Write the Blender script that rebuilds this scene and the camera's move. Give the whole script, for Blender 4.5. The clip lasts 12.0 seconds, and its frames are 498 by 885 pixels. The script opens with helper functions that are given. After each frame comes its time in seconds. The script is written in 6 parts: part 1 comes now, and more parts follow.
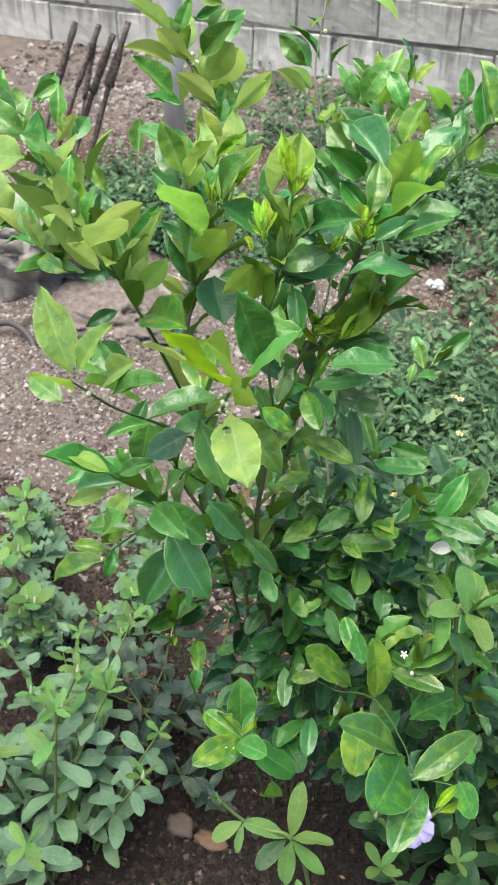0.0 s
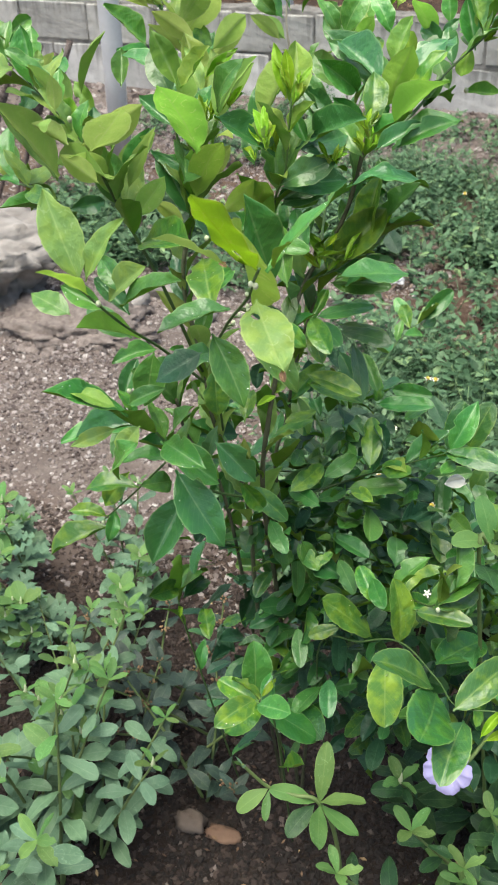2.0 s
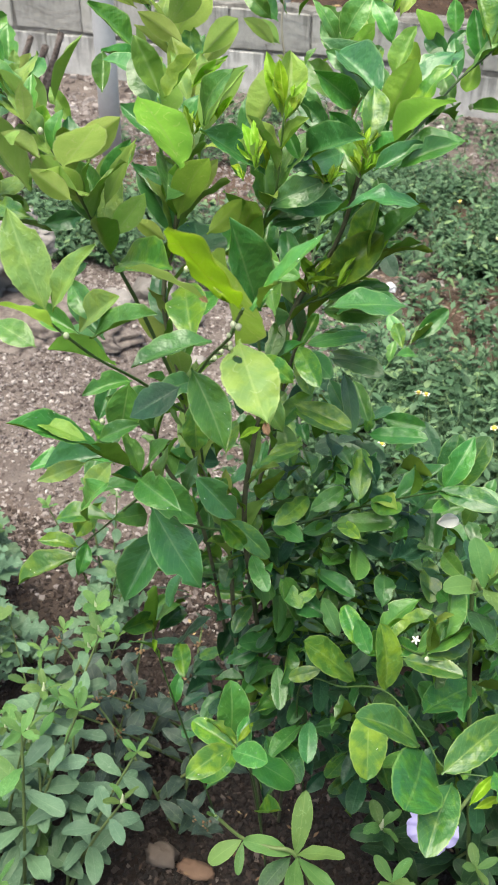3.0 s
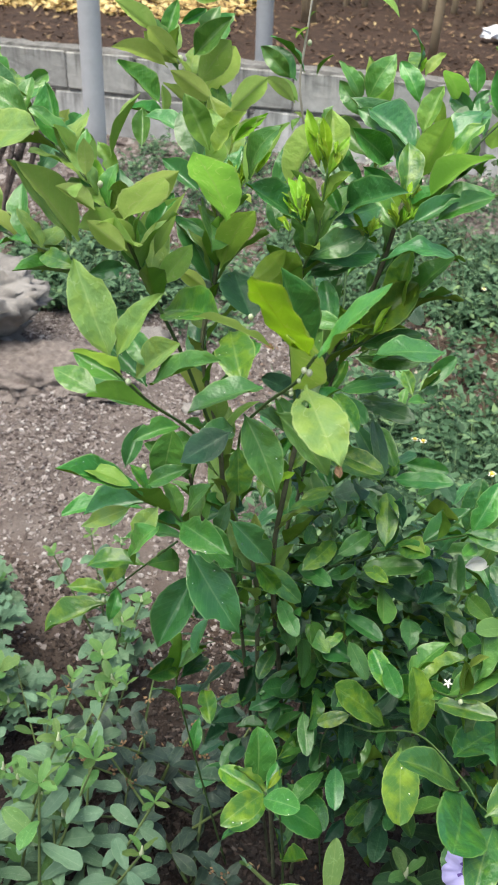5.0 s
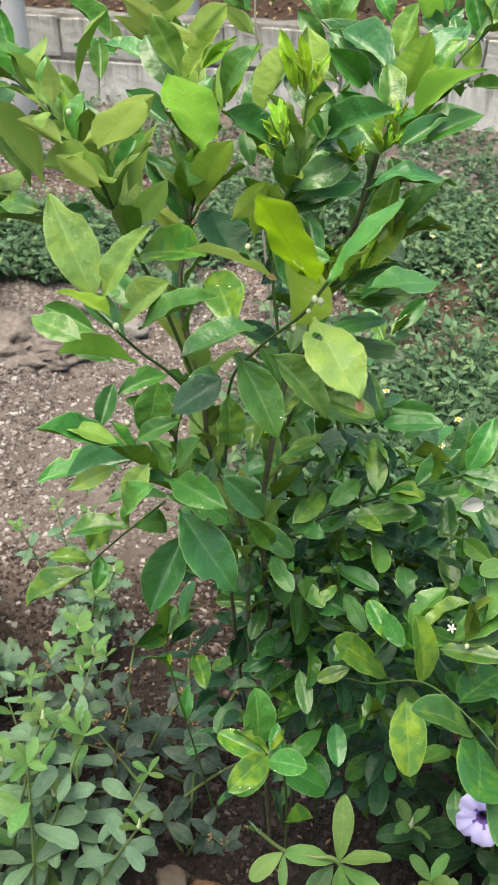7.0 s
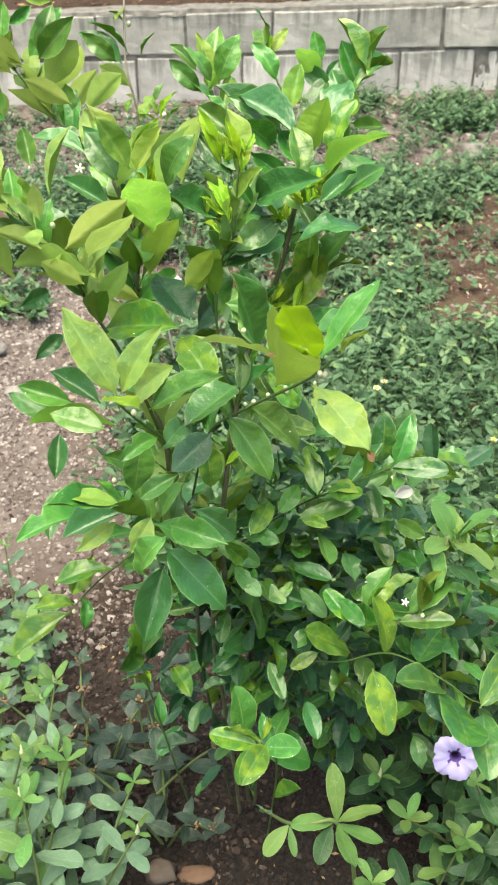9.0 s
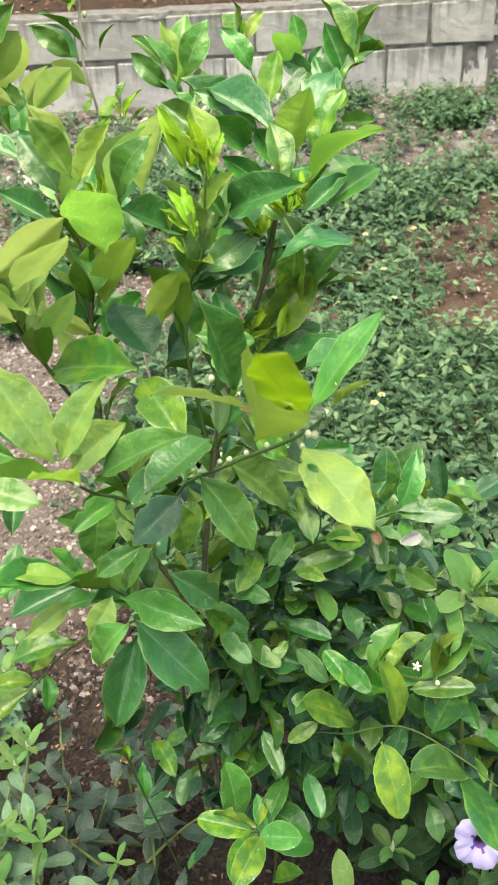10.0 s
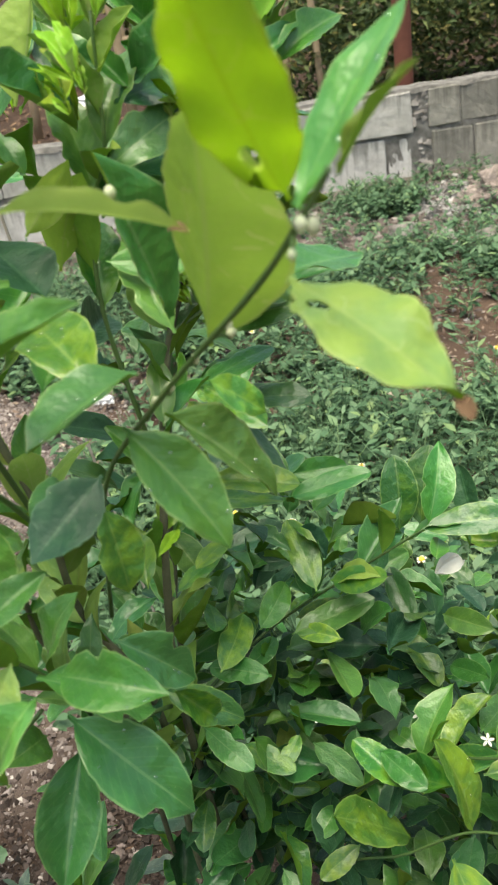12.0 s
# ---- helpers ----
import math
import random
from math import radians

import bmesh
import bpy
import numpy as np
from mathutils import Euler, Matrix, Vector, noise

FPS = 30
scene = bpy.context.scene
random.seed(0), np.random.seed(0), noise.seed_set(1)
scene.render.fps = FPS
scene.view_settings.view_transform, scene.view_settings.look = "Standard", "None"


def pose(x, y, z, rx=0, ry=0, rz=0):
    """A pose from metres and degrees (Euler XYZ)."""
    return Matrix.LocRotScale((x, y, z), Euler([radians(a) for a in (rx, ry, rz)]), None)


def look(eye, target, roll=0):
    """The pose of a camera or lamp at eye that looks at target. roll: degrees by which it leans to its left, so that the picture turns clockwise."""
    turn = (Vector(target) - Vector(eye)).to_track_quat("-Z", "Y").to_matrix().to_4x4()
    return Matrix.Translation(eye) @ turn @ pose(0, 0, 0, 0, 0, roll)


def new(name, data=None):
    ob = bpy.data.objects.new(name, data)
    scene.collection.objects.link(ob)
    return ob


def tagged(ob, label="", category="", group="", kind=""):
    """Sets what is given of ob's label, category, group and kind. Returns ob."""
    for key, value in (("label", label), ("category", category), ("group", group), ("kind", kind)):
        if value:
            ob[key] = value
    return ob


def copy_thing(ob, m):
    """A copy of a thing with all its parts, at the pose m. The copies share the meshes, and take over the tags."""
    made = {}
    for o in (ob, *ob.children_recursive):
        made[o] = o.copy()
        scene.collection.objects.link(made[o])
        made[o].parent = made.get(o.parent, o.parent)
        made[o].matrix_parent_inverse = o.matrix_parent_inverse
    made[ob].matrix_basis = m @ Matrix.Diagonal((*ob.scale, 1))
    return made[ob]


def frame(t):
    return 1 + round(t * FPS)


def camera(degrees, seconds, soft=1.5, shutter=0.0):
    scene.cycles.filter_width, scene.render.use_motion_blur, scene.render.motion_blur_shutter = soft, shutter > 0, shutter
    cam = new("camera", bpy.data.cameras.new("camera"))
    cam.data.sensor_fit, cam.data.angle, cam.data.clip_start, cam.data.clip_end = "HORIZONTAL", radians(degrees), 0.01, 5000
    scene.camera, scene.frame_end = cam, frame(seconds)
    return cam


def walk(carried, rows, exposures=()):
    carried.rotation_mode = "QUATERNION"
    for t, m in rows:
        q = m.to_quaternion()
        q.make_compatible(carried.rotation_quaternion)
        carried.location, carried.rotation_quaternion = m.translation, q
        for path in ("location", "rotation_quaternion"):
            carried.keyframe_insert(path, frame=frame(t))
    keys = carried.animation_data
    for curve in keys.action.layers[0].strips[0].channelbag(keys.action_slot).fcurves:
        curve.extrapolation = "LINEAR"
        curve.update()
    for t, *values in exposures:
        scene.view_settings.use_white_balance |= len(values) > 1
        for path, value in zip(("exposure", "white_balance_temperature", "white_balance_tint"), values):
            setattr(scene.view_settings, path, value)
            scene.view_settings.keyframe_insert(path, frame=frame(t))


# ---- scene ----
cam = camera(29.6, 12.0, 1.9)
cam.data.dof.use_dof = True
cam.data.dof.focus_distance = 0.8
cam.data.dof.aperture_fstop = 34.0
EXPOSURES = [(0.0, 1.09, 6650, 6), (0.6, 0.92, 6600, 6), (1.5, 0.9, 6600, 6), (2.5, 1.11, 6750, 6), (3.2, 1.10, 6800, 6), (5.0, 0.89, 6550, 6),
             (6.5, 0.94, 6950, 6), (7.2, 1.04, 7150, 5), (9.0, 1.34, 7350, 4), (10.0, 1.29, 7400, 4), (11.0, 1.03, 7350, 4), (12.0, 1.03, 7200, 4)]
PATH = [
    (0, (0.164, 0.221, 1.335), (-0.419, 1.695, 0.116), 0.9),
    (0.5, (0.106, 0.194, 1.314), (-0.423, 1.716, 0.129), 0.6),
    (1, (0.112, 0.191, 1.308), (-0.402, 1.742, 0.155), 0.0),
    (1.5, (0.127, 0.181, 1.284), (-0.389, 1.746, 0.15), -0.7),
    (2, (0.127, 0.181, 1.241), (-0.381, 1.731, 0.084), -0.8),
    (2.5, (0.124, 0.22, 1.23), (-0.361, 1.763, 0.053), 0.1),
    (3, (0.111, 0.243, 1.236), (-0.368, 1.797, 0.072), 1.2),
    (3.2, (0.104, 0.254, 1.244), (-0.377, 1.819, 0.095), 1.6),
    (4.8, (0.079, 0.229, 1.235), (-0.396, 1.849, 0.162), 1.6),
    (5, (0.064, 0.217, 1.239), (-0.381, 1.842, 0.161), 2.0),
    (5.5, (0.039, 0.191, 1.267), (-0.346, 1.799, 0.142), 2.0),
    (6, (0.039, 0.212, 1.259), (-0.341, 1.809, 0.116), 0.9),
    (6.5, (0.038, 0.232, 1.209), (-0.348, 1.817, 0.053), 0.5),
    (7, (0.025, 0.235, 1.205), (-0.299, 1.849, 0.069), 0.7),
    (7.2, (0.009, 0.23, 1.21), (-0.27, 1.858, 0.081), 0.6),
    (8.8, (-0.08, 0.186, 1.299), (-0.074, 1.797, 0.115), -1.2),
    (9, (-0.08, 0.187, 1.299), (-0.05, 1.794, 0.108), -1.3),
    (9.5, (-0.081, 0.23, 1.296), (-0.027, 1.834, 0.103), -2.0),
    (10, (-0.064, 0.306, 1.255), (-0.027, 1.917, 0.071), -2.8),
    (10.5, (-0.076, 0.355, 1.163), (-0.045, 2.003, 0.031), -3.5),
    (11, (-0.084, 0.387, 1.126), (-0.019, 2.082, 0.068), -5.3),
    (11.5, (-0.072, 0.433, 1.091), (0.036, 2.156, 0.08), -6.9),
    (12, (-0.065, 0.443, 1.06), (0.073, 2.196, 0.107), -8.5),
]
walk(cam, [(t, look(eye, target, roll)) for t, eye, target, roll in PATH], EXPOSURES)

# ---- light ----
SUN_HEIGHT, SUN_TURN = 78.0, 215.0
world = bpy.data.worlds.new("sky")
scene.world = world
world.use_nodes = True
sky_nodes = world.node_tree.nodes
sky = sky_nodes.new("ShaderNodeTexSky")
sky.sky_type = "NISHITA"
sky.sun_disc = False
sky.sun_elevation = radians(SUN_HEIGHT)
sky.sun_rotation = radians(SUN_TURN)
sky.dust_density = 4.0
sky_nodes["Background"].inputs["Strength"].default_value = 0.115
world.node_tree.links.new(sky.outputs["Color"], sky_nodes["Background"].inputs["Color"])
sun_data = bpy.data.lights.new("sun", "SUN")
sun_data.energy = 2.8
sun_data.angle = radians(58)
sun_data.color = (1.0, 0.95, 0.86)
sun = new("sun", sun_data)
toward_sun = Vector((math.sin(radians(SUN_TURN)) * math.cos(radians(SUN_HEIGHT)), math.cos(radians(SUN_TURN)) * math.cos(radians(SUN_HEIGHT)), math.sin(radians(SUN_HEIGHT))))
sun.matrix_world = look(toward_sun * 10, (0.0, 0.0, 0.0))



# ---- materials ----
def material(name):
    m = bpy.data.materials.new(name)
    m.use_nodes = True
    nodes, links = m.node_tree.nodes, m.node_tree.links
    return m, nodes, links, nodes["Principled BSDF"]


def ramp(nodes, links, source, stops):
    r = nodes.new("ShaderNodeValToRGB")
    while len(r.color_ramp.elements) < len(stops):
        r.color_ramp.elements.new(0.5)
    for e, (p, c) in zip(r.color_ramp.elements, stops):
        e.position, e.color = p, (*c, 1.0)
    links.new(source, r.inputs["Fac"])
    return r.outputs["Color"]


def noise_tex(nodes, links, coord, scale, detail=6.0, rough=0.6):
    n = nodes.new("ShaderNodeTexNoise")
    n.inputs["Scale"].default_value, n.inputs["Detail"].default_value, n.inputs["Roughness"].default_value = scale, detail, rough
    links.new(coord, n.inputs["Vector"])
    return n.outputs["Fac"]


def mixed(nodes, links, fac, a, b, kind="MIX"):
    n = nodes.new("ShaderNodeMix")
    n.data_type, n.blend_type = "RGBA", kind
    for sock, v in ((0, fac), (6, a), (7, b)):
        if isinstance(v, bpy.types.NodeSocket):
            links.new(v, n.inputs[sock])
        else:
            n.inputs[sock].default_value = (*v, 1.0) if isinstance(v, tuple) else v
    return n.outputs[2]


def calc(nodes, links, op, a, b=0.0, c=0.0):
    n = nodes.new("ShaderNodeMath")
    n.operation = op
    for i, v in enumerate((a, b, c)):
        if isinstance(v, bpy.types.NodeSocket):
            links.new(v, n.inputs[i])
        else:
            n.inputs[i].default_value = v
    return n.outputs[0]


def bumped(nodes, links, bsdf, height, strength, distance):
    b = nodes.new("ShaderNodeBump")
    b.inputs["Strength"].default_value, b.inputs["Distance"].default_value = strength, distance
    links.new(height, b.inputs["Height"])
    links.new(b.outputs["Normal"], bsdf.inputs["Normal"])


def leaf_material(name, base, second, amount, rough=0.38, glow=0.35, vein=(0.20, 0.30, 0.07), vein_amount=0.45, spec=0.5, through_tint=0.5, vary=1.0):
    """Leaf blade: two colours in patches, paler midrib and side veins along the blade's own map, light passing through."""
    m, nodes, links, bsdf = material(name)
    uv = nodes.new("ShaderNodeUVMap")
    uv.uv_map = "blade"
    info = nodes.new("ShaderNodeObjectInfo")
    sep = nodes.new("ShaderNodeSeparateXYZ")
    links.new(uv.outputs["UV"], sep.inputs[0])
    across, along = sep.outputs[0], sep.outputs[1]
    each = nodes.new("ShaderNodeNewGeometry").outputs["Random Per Island"]
    shift = nodes.new("ShaderNodeVectorMath")
    shift.operation = "MULTIPLY_ADD"
    links.new(uv.outputs["UV"], shift.inputs[0])
    shift.inputs[1].default_value = (0.48, 1.0, 1.0)
    own = calc(nodes, links, "FRACT", calc(nodes, links, "ADD", info.outputs["Random"], each))
    links.new(calc(nodes, links, "MULTIPLY", own, 37.0), shift.inputs[2])
    patch = noise_tex(nodes, links, shift.outputs[0], 4.5, 4.0, 0.55)
    low = 0.62 - 0.35 * amount
    col = mixed(nodes, links, calc(nodes, links, "SMOOTH_MIN", calc(nodes, links, "MULTIPLY", calc(nodes, links, "MAXIMUM", calc(nodes, links, "SUBTRACT", patch, low), 0.0), 5.0), 1.0, 0.1), base, second)
    fine = noise_tex(nodes, links, shift.outputs[0], 38.0, 3.0, 0.6)
    broad = noise_tex(nodes, links, shift.outputs[0], 9.0, 2.0, 0.5)
    net = nodes.new("ShaderNodeTexVoronoi")
    net.inputs["Scale"].default_value = 13.0
    links.new(shift.outputs[0], net.inputs["Vector"])
    speck = calc(nodes, links, "MULTIPLY", calc(nodes, links, "LESS_THAN", net.outputs["Distance"], 0.085), calc(nodes, links, "GREATER_THAN", broad, 0.55))
    col = mixed(nodes, links, calc(nodes, links, "MULTIPLY", calc(nodes, links, "MAXIMUM", calc(nodes, links, "MULTIPLY_ADD", broad, 4.0, -2.2), 0.0), 0.5), col, second)
    col = mixed(nodes, links, calc(nodes, links, "MULTIPLY", speck, 0.5), col, (0.42, 0.5, 0.25))
    # pale winding trails of leaf miners, on some leaves only
    wind = noise_tex(nodes, links, shift.outputs[0], 5.5, 1.0, 0.4)
    trail = calc(nodes, links, "LESS_THAN", calc(nodes, links, "ABSOLUTE", calc(nodes, links, "SUBTRACT", wind, 0.47)), 0.011)
    trail = calc(nodes, links, "MULTIPLY", trail, calc(nodes, links, "GREATER_THAN", calc(nodes, links, "FRACT", calc(nodes, links, "MULTIPLY", own, 7.3)), 0.62))
    trail = calc(nodes, links, "MULTIPLY", trail, calc(nodes, links, "GREATER_THAN", broad, 0.5))
    col = mixed(nodes, links, calc(nodes, links, "MULTIPLY", trail, 0.45), col, tuple(min(0.6, 0.12 + 1.6 * v) for v in base))
    col = mixed(nodes, links, calc(nodes, links, "MULTIPLY", fine, 0.35), col, tuple(0.6 * v for v in base))
    # midrib and side veins
    off = calc(nodes, links, "ABSOLUTE", calc(nodes, links, "SUBTRACT", across, 0.5))
    rib = calc(nodes, links, "LESS_THAN", off, 0.022)
    slant = calc(nodes, links, "ADD", calc(nodes, links, "MULTIPLY", along, 11.0), calc(nodes, links, "MULTIPLY", off, -6.0))
    side = calc(nodes, links, "LESS_THAN", calc(nodes, links, "ABSOLUTE", calc(nodes, links, "SUBTRACT", calc(nodes, links, "FRACT", slant), 0.5)), 0.055)
    veins = calc(nodes, links, "MAXIMUM", rib, calc(nodes, links, "MULTIPLY", side, 0.4))
    edge = calc(nodes, links, "GREATER_THAN", off, 0.468)
    veins = calc(nodes, links, "MAXIMUM", veins, calc(nodes, links, "MULTIPLY", edge, 1.5))
    col = mixed(nodes, links, calc(nodes, links, "MULTIPLY", veins, vein_amount), col, vein)
    # one leaf is a little lighter or yellower than the next
    hsv = nodes.new("ShaderNodeHueSaturation")
    links.new(col, hsv.inputs["Color"])
    links.new(calc(nodes, links, "MULTIPLY_ADD", own, 0.045 * vary, 0.5 - 0.018 * vary), hsv.inputs["Hue"])
    links.new(calc(nodes, links, "MULTIPLY_ADD", calc(nodes, links, "FRACT", calc(nodes, links, "MULTIPLY", own, 13.7)), 0.5 * vary, 1.0 - 0.25 * vary), hsv.inputs["Value"])
    col = hsv.outputs[0]
    links.new(col, bsdf.inputs["Base Color"])
    bsdf.inputs["Roughness"].default_value = rough
    bsdf.inputs["Specular IOR Level"].default_value = spec
    links.new(calc(nodes, links, "MULTIPLY_ADD", fine, 0.25, rough - 0.1), bsdf.inputs["Roughness"])
    height = calc(nodes, links, "ADD", calc(nodes, links, "MULTIPLY", veins, -0.8), calc(nodes, links, "MULTIPLY", fine, 0.2))
    height = calc(nodes, links, "ADD", height, calc(nodes, links, "MULTIPLY", broad, 3.0))
    height = calc(nodes, links, "ADD", height, calc(nodes, links, "MULTIPLY", speck, 1.2))
    bumped(nodes, links, bsdf, height, 0.12, 0.02)
    bsdf.inputs["Coat Weight"].default_value = 0.26 if rough < 0.43 else 0.06
    bsdf.inputs["Coat Roughness"].default_value = 0.16
    thin = nodes.new("ShaderNodeBsdfTranslucent")
    links.new(mixed(nodes, links, through_tint, col, (0.25, 0.42, 0.055)), thin.inputs["Color"])
    mix = nodes.new("ShaderNodeMixShader")
    mix.inputs[0].default_value = glow
    links.new(bsdf.outputs[0], mix.inputs[1])
    links.new(thin.outputs[0], mix.inputs[2])
    links.new(mix.outputs[0], nodes["Material Output"].inputs["Surface"])
    return m


LEAF = {
    # D: deep green, with the inner bush's shade put into the colour
    "D": leaf_material("leaf_deep_and_shaded", (0.022, 0.088, 0.036), (0.034, 0.118, 0.044), 0.4, 0.44, 0.10, (0.10, 0.22, 0.10), 0.3, 0.45, 0.3, 0.6),
    "d": leaf_material("leaf_mature", (0.056, 0.192, 0.048), (0.074, 0.232, 0.052), 0.4, 0.30, 0.15, (0.20, 0.34, 0.12), 0.45, 0.6),
    "g": leaf_material("leaf_green", (0.075, 0.240, 0.042), (0.115, 0.305, 0.046), 0.5, 0.31, 0.20, (0.26, 0.40, 0.13), 0.45, 0.6),
    "m": leaf_material("leaf_mottled", (0.070, 0.225, 0.034), (0.215, 0.39, 0.03), 0.52, 0.32, 0.22, (0.27, 0.41, 0.10), 0.40, 0.6),
    "n": leaf_material("leaf_old", (0.040, 0.150, 0.030), (0.14, 0.275, 0.022), 0.34, 0.32, 0.15, (0.24, 0.36, 0.09), 0.4, 0.6),
    "M": leaf_material("leaf_pale", (0.205, 0.365, 0.10), (0.275, 0.425, 0.08), 0.6, 0.54, 0.28, (0.38, 0.50, 0.17), 0.35, 0.4, 0.4, 0.35),
    "y": leaf_material("leaf_young", (0.225, 0.38, 0.075), (0.30, 0.45, 0.075), 0.6, 0.44, 0.42, (0.34, 0.47, 0.13), 0.4),
    "Y": leaf_material("leaf_shoot", (0.30, 0.52, 0.03), (0.38, 0.60, 0.04), 0.5, 0.44, 0.5, (0.4, 0.58, 0.1), 0.4, 0.4, 0.15),
}
UNDER = {
    "d": leaf_material("underside_olive", (0.275, 0.49, 0.065), (0.34, 0.56, 0.075), 0.4, 0.45, 0.58, (0.30, 0.42, 0.10), 0.5, 0.4, 0.2),
    "h": leaf_material("underside_yellow", (0.47, 0.64, 0.11), (0.52, 0.68, 0.12), 0.4, 0.5, 0.85, (0.40, 0.50, 0.08), 0.5, 0.3, 0.05, 0.3),
    "y": leaf_material("underside_pale", (0.38, 0.55, 0.13), (0.44, 0.59, 0.15), 0.4, 0.5, 0.58, (0.42, 0.52, 0.2), 0.5, 0.3, 0.2),
}
WEED = {
    "w": leaf_material("weed_leaf", (0.14, 0.258, 0.145), (0.172, 0.30, 0.17), 0.4, 0.55, 0.32, (0.30, 0.44, 0.28), 0.22, 0.3, 0.1),
    "W": leaf_material("weed_leaf_bright", (0.14, 0.28, 0.08), (0.17, 0.31, 0.085), 0.4, 0.55, 0.36, (0.33, 0.48, 0.16), 0.22, 0.3, 0.25),
    "k": leaf_material("weed_leaf_dusky", (0.036, 0.068, 0.050), (0.056, 0.095, 0.062), 0.5, 0.5, 0.2, (0.15, 0.21, 0.13), 0.3, 0.4, 0.0),
    "r": leaf_material("weed_leaf_deep", (0.028, 0.085, 0.030), (0.048, 0.12, 0.036), 0.5, 0.5, 0.28, (0.15, 0.27, 0.10), 0.3, 0.4, 0.2),
}


def plain(name, base, second, scale, rough=0.6, bump=0.2, depth=0.004, metal=0.0, fine=8.0):
    m, nodes, links, bsdf = material(name)
    coord = nodes.new("ShaderNodeTexCoord").outputs["Object"]
    big = noise_tex(nodes, links, coord, scale, 5.0, 0.6)
    small = noise_tex(nodes, links, coord, scale * fine, 4.0, 0.65)
    col = ramp(nodes, links, big, [(0.32, base), (0.68, second)])
    col = mixed(nodes, links, calc(nodes, links, "MULTIPLY", small, 0.45), col, tuple(0.55 * v for v in base))
    info = nodes.new("ShaderNodeObjectInfo")
    hsv = nodes.new("ShaderNodeHueSaturation")
    links.new(col, hsv.inputs["Color"])
    links.new(calc(nodes, links, "MULTIPLY_ADD", info.outputs["Random"], 0.4, 0.8), hsv.inputs["Value"])
    links.new(hsv.outputs[0], bsdf.inputs["Base Color"])
    bsdf.inputs["Metallic"].default_value = metal
    links.new(calc(nodes, links, "MULTIPLY_ADD", small, 0.3, rough - 0.15), bsdf.inputs["Roughness"])
    bumped(nodes, links, bsdf, small, bump, depth)
    return m


def ground_material():
    m, nodes, links, bsdf = material("soil")
    coord = nodes.new("ShaderNodeTexCoord").outputs["Object"]
    sep = nodes.new("ShaderNodeSeparateXYZ")
    links.new(coord, sep.inputs[0])
    big = noise_tex(nodes, links, coord, 2.2, 6.0, 0.6)
    mid = noise_tex(nodes, links, coord, 14.0, 8.0, 0.7)
    fine = noise_tex(nodes, links, coord, 120.0, 4.0, 0.7)
    red = ramp(nodes, links, big, [(0.3, (0.07, 0.045, 0.032)), (0.55, (0.115, 0.075, 0.052)), (0.75, (0.17, 0.115, 0.08))])
    grey = ramp(nodes, links, mid, [(0.3, (0.11, 0.09, 0.082)), (0.6, (0.205, 0.175, 0.16)), (0.8, (0.29, 0.26, 0.245))])
    # crushed stone lies in the open strip beside the bush and along the foot of the wall
    strip = calc(nodes, links, "MULTIPLY", calc(nodes, links, "SUBTRACT", -0.12, sep.outputs[0]), 3.0)
    foot = calc(nodes, links, "MULTIPLY", calc(nodes, links, "SUBTRACT", 0.9, calc(nodes, links, "ABSOLUTE", calc(nodes, links, "SUBTRACT", sep.outputs[1], 4.7))), 3.2)
    near = calc(nodes, links, "MULTIPLY", calc(nodes, links, "SUBTRACT", 3.2, sep.outputs[1]), 2.0)
    strip = calc(nodes, links, "MINIMUM", calc(nodes, links, "MINIMUM", strip, near), calc(nodes, links, "MULTIPLY_ADD", sep.outputs[1], 3.0, -4.0))
    strip = calc(nodes, links, "MINIMUM", strip, calc(nodes, links, "MULTIPLY_ADD", sep.outputs[0], 1.2, 3.2))
    where = calc(nodes, links, "MAXIMUM", strip, foot)
    where = calc(nodes, links, "ADD", where, calc(nodes, links, "MULTIPLY_ADD", big, 4.0, -2.0))
    clamp = nodes.new("ShaderNodeClamp")
    links.new(where, clamp.inputs[0])
    # damp patch round the foot of the bush, darkened with its painted shade
    damp_shade = nodes.new("ShaderNodeClamp")
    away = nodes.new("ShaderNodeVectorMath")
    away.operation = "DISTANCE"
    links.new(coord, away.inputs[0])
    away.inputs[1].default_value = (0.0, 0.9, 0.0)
    links.new(calc(nodes, links, "ADD", calc(nodes, links, "MULTIPLY_ADD", away.outputs["Value"], -2.2, 2.1), calc(nodes, links, "MULTIPLY_ADD", big, 2.4, -1.2)), damp_shade.inputs[0])
    red = mixed(nodes, links, damp_shade.outputs[0], red, (0.012, 0.009, 0.008))
    col = mixed(nodes, links, clamp.outputs[0], red, grey)
    # leaf mould behind the wall
    back = nodes.new("ShaderNodeClamp")
    links.new(calc(nodes, links, "MULTIPLY_ADD", sep.outputs[1], 8.0, -40.6), back.inputs[0])
    col = mixed(nodes, links, back.outputs[0], col, ramp(nodes, links, mid, [(0.35, (0.022, 0.013, 0.009)), (0.7, (0.075, 0.042, 0.026))]))
    col = mixed(nodes, links, calc(nodes, links, "MULTIPLY", fine, 0.6), col, (0.07, 0.05, 0.04))
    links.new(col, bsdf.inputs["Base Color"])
    bsdf.inputs["Roughness"].default_value = 0.9
    bsdf.inputs["Specular IOR Level"].default_value = 0.2
    bumped(nodes, links, bsdf, calc(nodes, links, "ADD", mid, calc(nodes, links, "MULTIPLY", fine, 0.5)), 0.7, 0.02)
    return m


